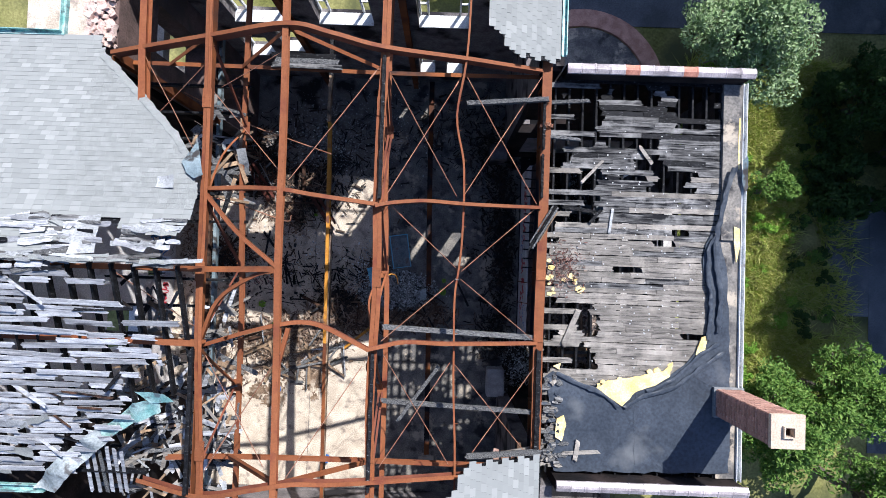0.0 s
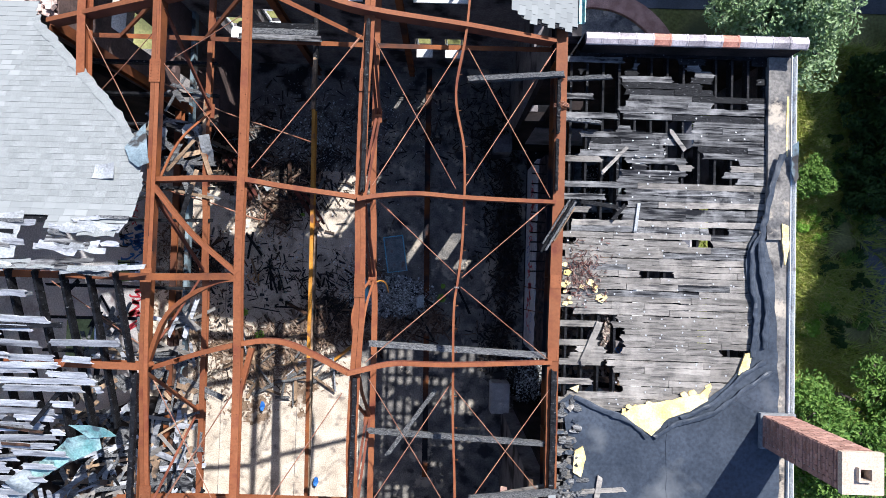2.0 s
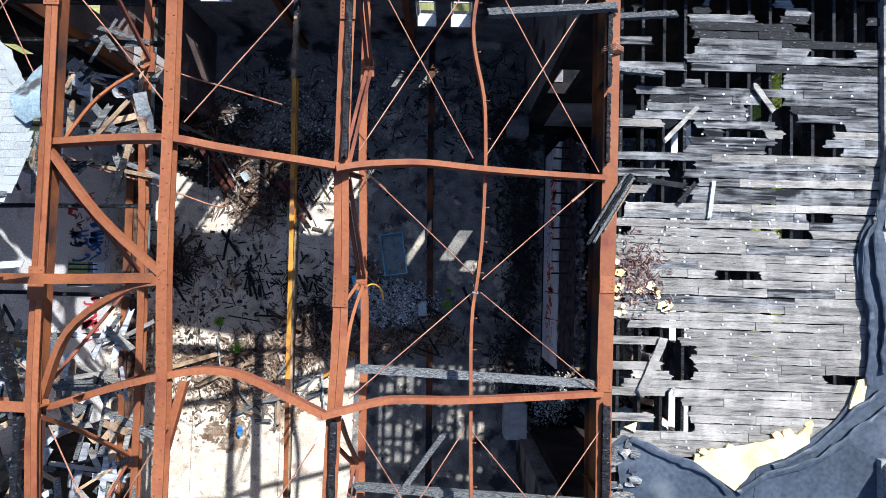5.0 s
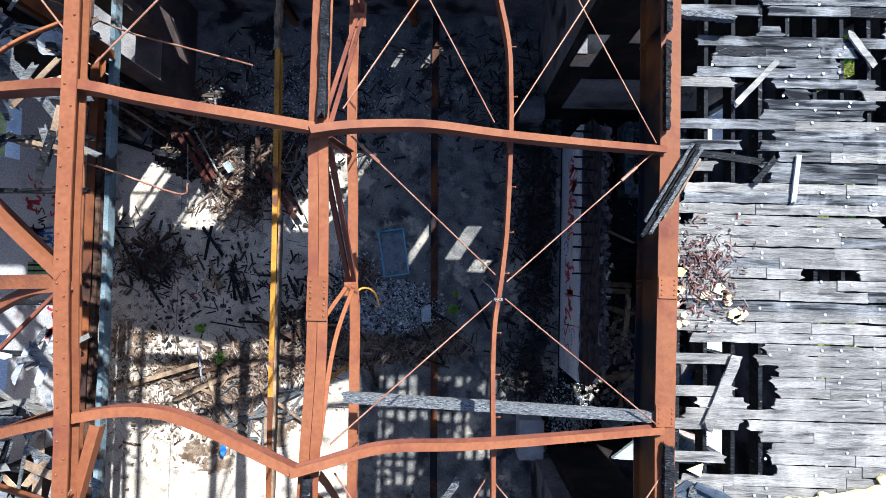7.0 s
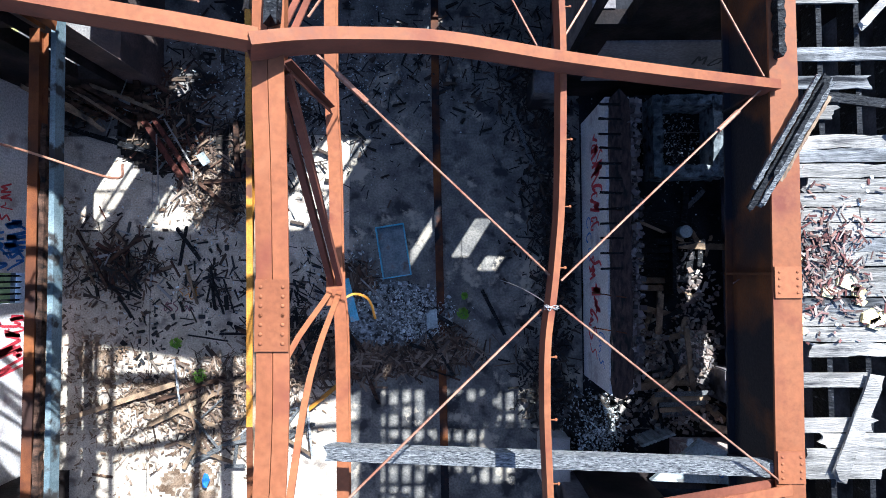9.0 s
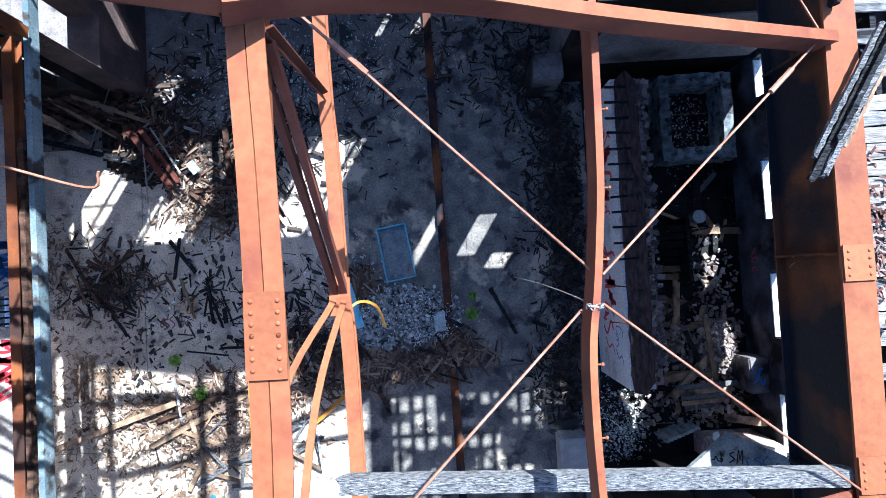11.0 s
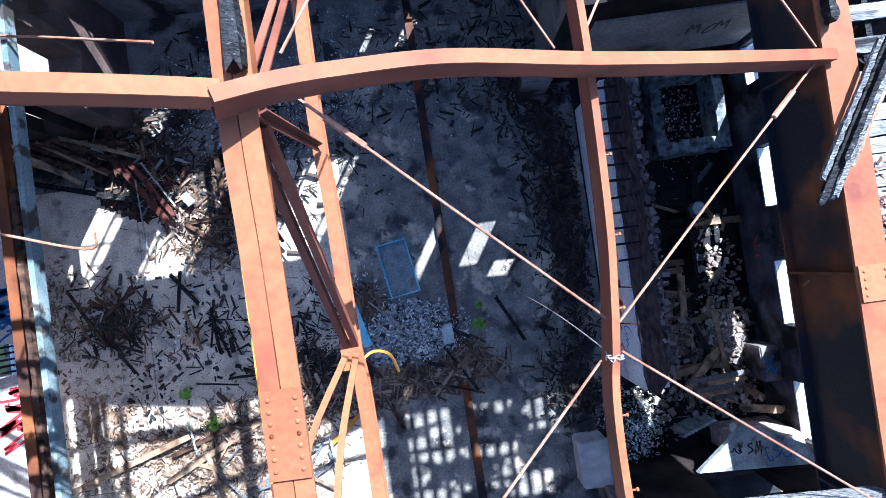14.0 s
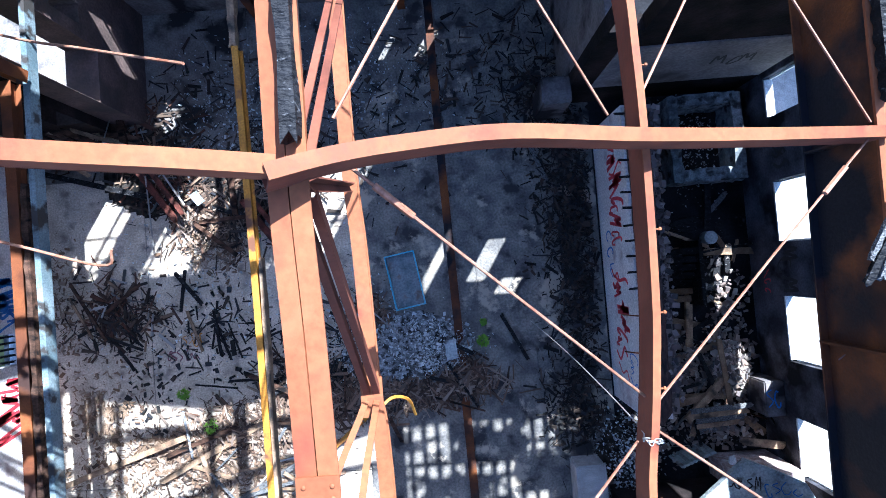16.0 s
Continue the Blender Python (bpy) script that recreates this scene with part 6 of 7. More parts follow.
def dirt_patch(cx, cy, rx, ry, seed, mat, label, z=0.012):
    """A thin trodden layer of earth and crumbs with a ragged edge and holes."""
    cell = 0.055
    grid, vs, fs = {}, [], []
    nx, ny = int(rx / cell), int(ry / cell)

    def corner(i, j):
        if (i, j) not in grid:
            x, y = cx + i * cell, cy + j * cell
            grid[i, j] = len(vs)
            vs.append((x + 0.02 * noise.noise((x * 9, y * 9, seed)), y + 0.02 * noise.noise((x * 9, y * 9, seed + 5)), z + 0.02 * max(0, noise.noise((x * 4, y * 4, seed)))))
        return grid[i, j]
    for i in range(-nx, nx):
        for j in range(-ny, ny):
            x, y = cx + i * cell, cy + j * cell
            edge = (i / nx) ** 2 + (j / ny) ** 2
            if noise.fractal((x * 1.3, y * 1.3, seed * 3.7), 1.0, 2.0, 5) + 0.25 * noise.noise((x * 14, y * 14, seed)) > edge * 1.1 - 0.35:
                fs.append((corner(i, j), corner(i + 1, j), corner(i + 1, j + 1), corner(i, j + 1)))
    me = bpy.data.meshes.new("earth_layer")
    me.from_pydata(vs, [], fs)
    me.materials.append(mat)
    return tagged(new("earth_layer", me), label, "debris", "", "stuff")


EARTH = material("brown earth and wood dust", (0.12, 0.078, 0.05), (0.26, 0.185, 0.125), 0.95, 0, 2.4, 34, 1.0, 0, (0.40, 0.33, 0.255), stain_at=(0.52, 0.62), stain_size=3.2, grit=(0.45, 1.3), spec=0.1)
for k, (x, y, rx, ry) in enumerate(((-6.4, -3.5, 1.5, 0.6), (-8.6, -3.9, 1.6, 0.8), (-6.9, -4.7, 1.5, 0.5), (-5.3, -5.9, 0.9, 1.0), (-9.9, -3.0, 1.0, 1.1), (-7.3, -6.3, 1.3, 0.7), (-4.9, -3.4, 0.6, 0.35), (-6.4, 1.9, 0.9, 0.8))):
    dirt_patch(x, y, rx, ry, k + 2, EARTH, "thin brown layer of earth and wood dust on the floor", 0.012 + 0.001 * k)
litter("wood_chips", CHIPS, "brown and pale wood chips, lath and plaster crumbs", 3, 5200, [(-6.3, -3.6, 0.9, 0.55, 0.2), (-7.5, -4.5, 0.9, 0.7, 0.1), (-9.5, -4.0, 0.9, 1.3, 0.1), (-5.0, -3.3, 0.6, 0.35, 0.3), (-6.8, 1.8, 0.4, 0.6, 0.25), (-10.2, -3.0, 0.8, 1.6, 0.1), (-6.2, -4.6, 1.0, 0.5, 0.04),
        (-11.0, 0.0, 0.5, 0.9, 0.06), (-6.7, 2.0, 0.5, 0.7, 0.2)], (0.02, 0.16), 0.3, (1.6, 7))
litter("lath_pieces", island_material("brown broken lath", [(0.10, 0.058, 0.038), (0.035, 0.025, 0.02), (0.19, 0.128, 0.088), (0.06, 0.042, 0.034), (0.28, 0.215, 0.165), (0.016, 0.013, 0.012)]), "brown broken lath and splinters ringing the ash heap", 7, 3800,
       [(-1.7, -2.75, 0.8, 0.22, 0.3), (-1.2, -2.9, 0.9, 0.2, 0.2), (-0.7, -2.5, 0.5, 0.25, 0.25), (-2.6, -2.9, 0.5, 0.25, 0.3), (-3.4, -2.9, 0.6, 0.3, 0.3), (-5.2, -3.2, 0.5, 0.3, 0.3), (-4.6, -2.6, 0.5, 0.45, 0.3), (-2.9, -0.9, 0.25, 0.3, 0.3), (-5.9, 2.6, 0.6, 0.7, 0.25), (-6.9, 2.2, 0.5, 0.6, 0.2), (-6.2, -3.5, 0.8, 0.3, 0.2), (-7.0, -4.1, 1.1, 0.6, 0.08)], (0.10, 0.6), 0.16, (6, 18))
litter("charred_flakes", STICKS, "flat black flakes of burnt roofing on the floor", 21, 420, [(-7.0, -0.2, 1.3, 0.9, 0.0), (-4.6, -1.6, 0.6, 0.8, 0.15), (-6.0, -1.8, 1.2, 0.5, 0.02), (-8.6, -2.2, 0.5, 0.6, 0.05), (-5.8, 2.6, 0.9, 0.7, 0.2), (-3.0, 4.2, 1.5, 1.2, 0.05), (1.9, 1.5, 0.4, 1.6, 0.15)], (0.03, 0.19), 0.15, (1.3, 4))
litter("floor_grit", ASH, "scattered small grit on the floor", 4, 1500, [(-7.5, 0.5, 2.0, 1.4, 0.0), (-7.5, 0.5, 2.0, 1.4, 0.0), (-4.0, 5.0, 1.6, 1.0, 0.0)], (0.012, 0.04), 0.3, (1.2, 3), 0.004)

rng = random.Random(88)
for k in range(70):
    x, y, h, spread = rng.choice(((-4.5, -2.4, 0.35, 0.8), (-6.0, 2.2, 0.3, 1.0), (-1.6, -2.6, 0.3, 0.9), (-7.0, -4.3, 0.15, 1.3), (-5.6, -5.0, 0.12, 1.0), (5.2, -3.6, 0.3, 0.8)))
    c = Vector((rng.gauss(x, spread), rng.gauss(y, spread * 0.6), 0.08 + rng.uniform(0.1, 1) * h))
    a, n = rng.uniform(0, 3.14), rng.uniform(0.5, 1.7)
    d = Vector((math.cos(a), math.sin(a), rng.uniform(-0.08, 0.08))) * n / 2
    timber("fallen_timber", c - d, c + d, rng.uniform(0.04, 0.13), rng.uniform(0.03, 0.07), rng.choice((CHAR, CHAR, BURNT_WOOD, BURNT_WOOD, SCORCHED)) if y > -4 else rng.choice((WOOD, WOOD, LATH, SCORCHED)), "fallen broken timber among the floor debris", "timber", "fallen timbers", 5, 0.25)
for a, b2, w, mat, label in (((-8.0, 2.7, 0.12), (-4.9, 1.75, 0.25), 0.13, CHAR, "long charred timber lying across the floor"), ((-6.15, 3.6, 0.4), (-6.1, 2.1, 0.3), 0.14, BURNT_WOOD, "thick brown timber in the debris"), ((-5.85, 2.4, 0.4), (-4.9, 1.0, 0.35), 0.17, RED_TIMBER, "red-brown steel section in the debris"),
                             ((-5.6, 2.4, 0.4), (-4.7, 1.15, 0.35), 0.13, RED_TIMBER, "red-brown steel section in the debris"), ((-8.5, -4.6, 0.12), (-5.2, -3.0, 0.2), 0.16, WOOD, "long brown plank lying on lit rubble"), ((-7.3, -5.6, 0.1), (-4.6, -4.2, 0.15), 0.14, SCORCHED, "long grey plank lying on lit rubble"),
                             ((0.5, -1.0, 0.06), (1.1, -2.2, 0.06), 0.1, CHAR, "charred stick on the bare floor"), ((-3.3, -0.2, 0.1), (-2.1, -1.3, 0.45), 0.04, PALE_ROD, "pale metal rail leaning on the ash heap"), ((1.35, 4.0, 0.1), (1.9, 2.4, 0.15), 0.12, SCORCHED, "scorched board by the wall"),
                             ((-4.2, -4.2, 0.12), (-3.1, -3.3, 0.3), 0.12, YELLOW_STEEL, "length of orange-yellow pipe in the debris"), ((-5.1, 2.2, 0.55), (-4.5, 0.9, 0.5), 0.04, PALE_ROD, "thin pale pipe in the debris"), ((5.2, -2.6, 0.1), (5.3, -0.9, 0.15), 0.18, WOOD, "brown plank in the side wing"),
                             ((4.4, -3.6, 0.3), (5.6, -3.4, 0.3), 0.2, WOOD, "brown plank in the side wing"), ((4.9, -4.0, 0.32), (5.9, -3.0, 0.36), 0.2, WOOD, "brown plank in the side wing")):
    timber("loose_timber", a, b2, w, w * 0.6, mat, label, "timber", "", 14, 0.15)

rng = random.Random(33)
for k in range(10):
    x, lean = -11.0 + k * 0.2, rng.uniform(-0.35, 0.35)
    timber("fallen_floorboard", (x - 0.4, 4.3 + 0.1 * lean, 1.2 + 0.06 * (k % 3)), (x + 0.8 + lean, 3.6 + lean, 0.25 + 0.06 * (k % 3)), rng.uniform(0.08, 0.17), 0.03, BURNT_WOOD if k % 3 else WOOD, "brown floorboard of the fallen gallery leaning on the wall", "board", "fallen floorboards", 6, 0.2)

rng = random.Random(52)
for k in range(34):
    c = Vector((rng.uniform(4.3, 6.7), rng.uniform(-4.6, 1.6), 0.04 + rng.uniform(0, 0.12)))
    a, n = rng.choice((rng.gauss(0, 0.3), rng.gauss(1.5, 0.3), rng.uniform(0, 3.1))), rng.uniform(0.4, 1.6)
    d = Vector((math.cos(a), math.sin(a), 0.0)) * n / 2
    timber("fallen_timber", c - d, c + d, rng.uniform(0.06, 0.2), 0.05, rng.choice((CHAR, CHAR, SCORCHED, WOOD)), "burnt timber fallen on the floor of the side wing", "timber", "fallen timbers", 5, 0.2)
bm = bmesh.new()
sweep(bm, [(5.95, 0.55, 0.0), (5.95, 0.55, 0.02), (5.95, 0.55, 0.3)], round_shape(0.17, 14), (0, 1, 0))
tagged(part("bucket", bm, GREY_PANEL), "pale blue-grey bucket in the side wing", "bucket")

heap("debris_heap", -8.4, 3.4, 1.3, 1.2, 0.3, bpy.data.materials["dark debris"], "dark heap of burnt boards and laths beside the header beam", 12)
litter("charred_drift", STICKS, "black drift of charred crumbs and splinters along the low wall", 43, 2600, [(2.4, 2.4, 0.4, 1.2, 0.25), (2.5, 0.6, 0.35, 0.9, 0.2), (2.2, -3.5, 0.4, 0.5, 0.4), (1.9, 4.6, 0.6, 0.6, 0.2), (2.5, -1.0, 0.3, 0.8, 0.15), (2.7, 1.5, 0.2, 1.6, 0.3)], (0.03, 0.22), 0.3, (1.5, 8))
litter("burnt_laths", island_material("burnt lath mix", [(0.012, 0.011, 0.011), (0.05, 0.03, 0.022), (0.10, 0.045, 0.03), (0.02, 0.018, 0.018), (0.22, 0.15, 0.10), (0.008, 0.008, 0.009), (0.34, 0.33, 0.32)]), "burnt brown and black laths tangled in the heaps", 41, 1000,
       [(-8.3, 3.6, 0.5, 0.5, 0.3), (-7.7, 3.0, 0.5, 0.5, 0.3), (-9.0, 4.6, 1.0, 0.4, 0.2), (-9.3, -0.2, 0.6, 0.45, 0.15), (-10.4, 4.5, 0.7, 0.4, 0.2)], (0.12, 0.6), 0.16, (5, 16))
rng = random.Random(97)
for a, b2, w, mat, label in (((-11.3, 3.6, 0.15), (-8.3, 2.7, 0.35), 0.15, CHAR, "long charred timber lying across the floor"), ((-8.6, 3.6, 0.5), (-7.6, 2.05, 0.4), 0.17, RED_TIMBER, "red-brown steel section in the debris"), ((-8.3, 3.6, 0.5), (-7.4, 2.2, 0.42), 0.13, RED_TIMBER, "red-brown steel section in the debris"),
                             ((-8.78, 4.8, 0.6), (-8.67, 3.4, 0.45), 0.17, BURNT_WOOD, "thick brown timber in the debris"), ((-8.9, 4.8, 0.7), (-9.7, 3.3, 0.35), 0.03, PALE_ROD, "thin pale pipe in the debris"), ((-8.0, 3.6, 0.6), (-7.3, 2.4, 0.5), 0.045, PALE_ROD, "thin pale pipe in the debris"),
                             ((-8.22, 3.2, 0.55), (-8.3, 1.35, 0.2), 0.035, PALE_ROD, "thin pale pipe in the debris"), ((-10.6, 0.65, 0.1), (-9.6, -0.9, 0.3), 0.08, BURNT_WOOD, "dark brown timber in the low heap"), ((-9.6, -0.2, 0.28), (-8.7, 0.5, 0.2), 0.09, BURNT_WOOD, "dark brown timber in the low heap"),
                             ((-9.9, -0.7, 0.2), (-8.7, -1.2, 0.25), 0.07, CHAR, "black charred timber in the low heap"), ((-7.85, 0.7, 0.08), (-7.2, -0.15, 0.08), 0.10, CHAR, "black charred timber on the pale floor"), ((-7.6, 0.75, 0.06), (-7.75, -0.3, 0.1), 0.08, CHAR, "black charred timber on the pale floor"),
                             ((-11.2, -4.6, 0.12), (-7.8, -3.5, 0.22), 0.15, WOOD, "long brown plank lying on lit rubble"), ((-8.3, -3.95, 0.15), (-6.4, -3.3, 0.25), 0.12, BURNT_WOOD, "long brown plank lying on lit rubble")):
    timber("loose_timber", a, b2, w, w * 0.6, mat, label, "timber", "", 14, 0.15)
for k in range(9):
    x, y = -11.5 + 0.24 * k, 4.95 - 0.05 * k + rng.uniform(-0.1, 0.1)
    timber("fallen_floorboard", (x, y, 0.5 + 0.04 * (k % 3)), (x + rng.uniform(0.9, 1.6), y - rng.uniform(0.2, 0.6), 0.3 + 0.05 * (k % 4)), rng.uniform(0.1, 0.2), 0.03, BURNT_WOOD if k % 4 else WOOD, "brown floorboard of the fallen gallery leaning on the wall", "board", "fallen floorboards", 6, 0.2)
bm = sheet([(-9.22, 4.16, 0.62), (-8.93, 4.05, 0.62), (-8.88, 3.78, 0.6), (-9.08, 3.86, 0.6)], 0.02, 8, 0.12)
tagged(part("grey_panel", bm, GREY_PANEL), "small pale grey panel on debris", "panel", "grey panels")
bm = sheet([(5.62, -4.75, 0.86), (5.74, -4.72, 0.86), (5.80, -5.0, 0.84), (5.76, -5.35, 0.82), (5.68, -5.3, 0.82), (5.69, -5.0, 0.84), (5.60, -4.9, 0.86)], 0.05, 15, 0.1, 0.05)
tagged(part("plaster_shard", bm, WHITE_PAINT), "white plaster shard standing on the rubble", "plaster")

rng = random.Random(64)
for k in range(18):
    x, y, spread = rng.choice(((-9.5, -0.4, 0.6), (-9.3, -0.9, 0.6), (-6.6, -1.0, 0.8), (-5.6, 2.6, 0.7)))
    c = Vector((rng.gauss(x, spread), rng.gauss(y, spread * 0.6), 0.05 + rng.uniform(0, 0.15)))
    a, n = rng.gauss(-0.8, 0.5) if k % 3 else rng.uniform(0, 3.1), rng.uniform(0.4, 1.3)
    d = Vector((math.cos(a), math.sin(a), rng.uniform(-0.05, 0.05))) * n / 2
    timber("charred_stick", c - d, c + d, rng.uniform(0.03, 0.09), rng.uniform(0.03, 0.05), rng.choice((CHAR, CHAR, CHAR, WOOD)), "black charred stick lying on the pale floor", "timber", "charred sticks", 8, 0.3)

# bent thin rods
for pts, label in (([(-8.35, 4.7, 6.7), (-5.83, 3.46, 7.92), (-4.4, 2.9, 8.6), (-3.08, 2.4, 9.22)], "long rusty rod slung below the purlins"), ([(-7.6, 1.82, 9.64), (-7.2, 1.5, 9.2), (-6.8, 1.3, 8.7), (-5.6, 0.98, 8.42), (-4.45, 0.62, 8.45), (-4.28, 0.78, 8.52)], "thin bent rusty rod hanging from a loft joist")):
    bm = bmesh.new()
    sweep(bm, smooth_line(pts, 6), round_shape(0.016, 6))
    tagged(part("bent_rod", bm, CABLE), label, "rod", "bent rods")
bm = bmesh.new()
sweep(bm, smooth_line([(-1.46, -0.85, 9.74), (-1.33, -0.74, 9.62), (-1.2, -0.80, 9.45), (-1.17, -1.02, 9.15)], 6), rect(0.022, 0.012))
tagged(part("bent_strap", bm, YELLOW_STEEL), "curled orange steel strap on the truss joint", "strap")

# blue tray, panels, plants
t = thing("metal_tray", "faded blue metal tray filled with dust, lying on the floor", "tray", "", "", (-1.9, 0.06, 0.0))
M = Matrix.Translation((-1.9, 0.06, 0.03)) @ Matrix.Rotation(radians(9), 4, "Z")
bm = bmesh.new()
box(bm, -0.36, 0.36, -0.68, 0.68, 0.0, 0.03, M)
part("tray_bottom", bm, material("blue-grey dusty sheet", (0.13, 0.155, 0.17), (0.27, 0.285, 0.29), 0.7, 0, 3, 20, 0.4, 0, (0.14, 0.10, 0.08), stain_at=(0.55, 0.68), stain_size=3), t)
for a in ((-0.39, -0.36, -0.71, 0.71), (0.36, 0.39, -0.71, 0.71), (-0.36, 0.36, 0.68, 0.71), (-0.36, 0.36, -0.71, -0.68)):
    bm = bmesh.new()
    box(bm, *a, 0.0, 0.22, M)
    part("tray_side", bm, CHALK_BLUE, t)
bm = bmesh.new()
box(bm, -0.11, 0.11, -0.58, 0.58, -0.02, 0.02, pose(-3.03, -1.25, 0.40, 4, 6, 14))
tagged(part("blue_plank", bm, CHALK_BLUE), "chalky light blue plank on the ash heap", "board")
for x, y, w, h, r, lab in ((-0.85, -1.75, 0.28, 0.5, 4, "grey board propped in the ash heap"), (-7.0, 2.55, 0.22, 0.34, 35, "small pale grey panel on debris"), (-8.4, 3.4, 0.3, 0.2, 10, "small pale grey panel on debris")):
    bm = bmesh.new()
    box(bm, -w / 2, w / 2, -h / 2, h / 2, 0, 0.02, pose(x, y, 0.42 if y < 3 else 0.1, 5, 8, r))
    tagged(part("grey_panel", bm, GREY_PANEL), lab, "panel", "grey panels")
for k, (x, y) in enumerate(((-6.9, -6.05), (-4.7, -8.9))):
    bm = sheet([(x + r * math.cos(a), y + 1.7 * r * math.sin(a), 0.16 + 0.05 * (q % 2)) for q, (a, r) in enumerate(((0, 0.1), (1, 0.13), (2, 0.12), (3, 0.09), (4, 0.14), (5, 0.11)))], 0.02, k, 0.1, 0.05)
    tagged(part("blue_scrap", bm, BLUE_PAINT), "bright blue plastic scrap on the rubble", "scrap", "blue scraps")

# pits and blocks in the side wing
CURB = material("blue-grey sooty masonry", (0.10, 0.115, 0.125), (0.27, 0.29, 0.30), 0.9, 0, 5, 26, 1.0, 0.15, (0.03, 0.03, 0.032), stain_at=(0.52, 0.64), stain_size=4)
t = thing("pit_curb", "square rubble masonry curb round a dark pit", "masonry", "", "", (5.85, 3.02, 0))
for a in ((4.95, 5.2, 1.95, 4.1), (6.5, 6.75, 1.95, 4.1), (5.2, 6.5, 1.95, 2.25), (5.2, 6.5, 3.82, 4.1)):
    bm = bmesh.new()
    box(bm, *a, 0.0, 0.8)
    bmesh.ops.subdivide_edges(bm, edges=bm.edges, cuts=7, use_grid_fill=True)
    for v in bm.verts:
        v.co += Vector((noise.noise(v.co * 11), noise.noise(v.co * 11 + Vector((3, 0, 0))), noise.noise(v.co * 9 + Vector((0, 7, 0))))) * 0.05
        v.co += Vector((noise.noise(v.co * 4), noise.noise(v.co * 4 + Vector((5, 0, 0))), noise.noise(v.co * 4 + Vector((0, 5, 0))))) * 0.04
        v.co.z = max(0.0, v.co.z)
    part("curb_side", bm, CURB, t)
for x0, x1, y0, y1, h in ((1.75, 2.45, 3.95, 4.6, 1.5), (1.95, 2.68, -5.9, -4.75, 0.8)):
    bm = bmesh.new()
    box(bm, x0, x1, y0, y1, 0.0, h)
    bmesh.ops.bevel(bm, geom=bm.edges[:], offset=0.04, segments=2, affect="EDGES")
    tagged(part("concrete_block", bm, MORTAR if y0 < 0 else PLASTER), "pale concrete block standing on the floor", "block", "concrete blocks")
rng = random.Random(14)
bm = bmesh.new()
for k in range(620):
    y = rng.uniform(-3.25, 3.5)
    s = rng.uniform(0.025, 0.085)
    box(bm, -s, s, -s * 0.7, s * 0.7, -s * 0.5, s * 0.5, pose(rng.uniform(3.75, 4.05), y, rng.uniform(1.9, 2.45), rng.uniform(-40, 40), rng.uniform(-40, 40), rng.uniform(0, 180)))
box(bm, 3.81, 4.02, -3.25, 3.5, 0.0, 2.2)
tagged(part("rubble_backing", bm, island_material("sooted broken masonry", [(0.08, 0.07, 0.075), (0.22, 0.18, 0.175), (0.04, 0.037, 0.04), (0.36, 0.30, 0.275), (0.13, 0.10, 0.095), (0.028, 0.028, 0.03)])), "ragged broken masonry along the back of the low wall", "masonry", kind="stuff")
for k in range(12):
    y = 3.3 - k * 0.34
    timber("burnt_stub", (3.55, y, 2.55), (3.06, y + rng.uniform(-0.05, 0.05), 2.5), 0.055, 0.06, CHAR, "short black burnt stub sticking out over the low wall", "timber", "burnt stubs", 3, 0.3)
for y, label in ((-1.1, ""), (-1.9, "")):
    timber("burnt_stub", (3.6, y, 2.55), (2.9, y + 0.1, 2.3), 0.03, 0.03, RUST, "rusty bar sticking out over the low wall", "bar", "rusty bars", 3, 0.2)
t = thing("radiator", "old grey ribbed radiator standing in the side wing", "radiator", "", "", (4.95, -4.7, 0))
for k in range(9):
    bm = bmesh.new()
    x, y = 4.55 + k * 0.095, -4.95 + 0.035 * k
    sweep(bm, [(x, y, 0.0), (x, y, 0.08), (x, y, 0.72), (x, y, 0.76)], [(q * 1.6, h * 0.85) for q, h in round_shape(0.042, 8)], (0, 1, 0))
    part("rib", bm, GREY_PANEL, t)
bm = bmesh.new()
low = [bm.verts.new(p) for p in ((4.4, -5.5, 1.5), (5.0, -5.0, 1.55), (5.56, -4.5, 1.6), (6.2, -4.78, 1.72), (6.75, -5.05, 1.8), (6.98, -5.5, 1.8))]
f = bm.faces.new(low)
r = bmesh.ops.extrude_face_region(bm, geom=[f])
for v in r["geom"]:
    if isinstance(v, bmesh.types.BMVert):
        v.co.z += 0.14
tagged(part("fallen_slab", bm, GREY_PANEL), "tilted pale slab leaning in the corner of the side wing", "slab")
bm = bmesh.new()
box(bm, 5.5, 6.95, -5.45, -4.95, 0.0, 1.55)
tagged(part("rubble_block", bm, RUBBLE), "rubble block carrying the tilted slab", "masonry")
bm = bmesh.new()
box(bm, 6.55, 7.03, -3.85, -3.0, 0.0, 1.0)
bmesh.ops.bevel(bm, geom=bm.edges[:], offset=0.03, segments=2, affect="EDGES")
tagged(part("wall_pier", bm, PLASTER), "stained plaster pier with blue graffiti under the windows", "pier")
for k in range(5):
    timber("step_board", (5.0 + 0.06 * k, -3.72 - 0.15 * k, 0.5 - 0.07 * k), (6.45 - 0.08 * k, -3.66 - 0.15 * k, 0.5 - 0.07 * k), 0.13, 0.04, WOOD if k % 2 else SCORCHED, "brown board of broken steps in the side wing", "board", "step boards", 8, 0.12)
timber("loose_timber", (5.85, -2.0, 0.4), (5.95, -3.6, 0.5), 0.14, 0.05, WOOD, "long brown plank lying in the side wing", "timber", "", 12, 0.12)
timber("loose_timber", (6.0, -4.45, 0.7), (6.95, -4.6, 0.8), 0.2, 0.05, WOOD, "split brown plank on the rubble", "timber", "", 12, 0.12)
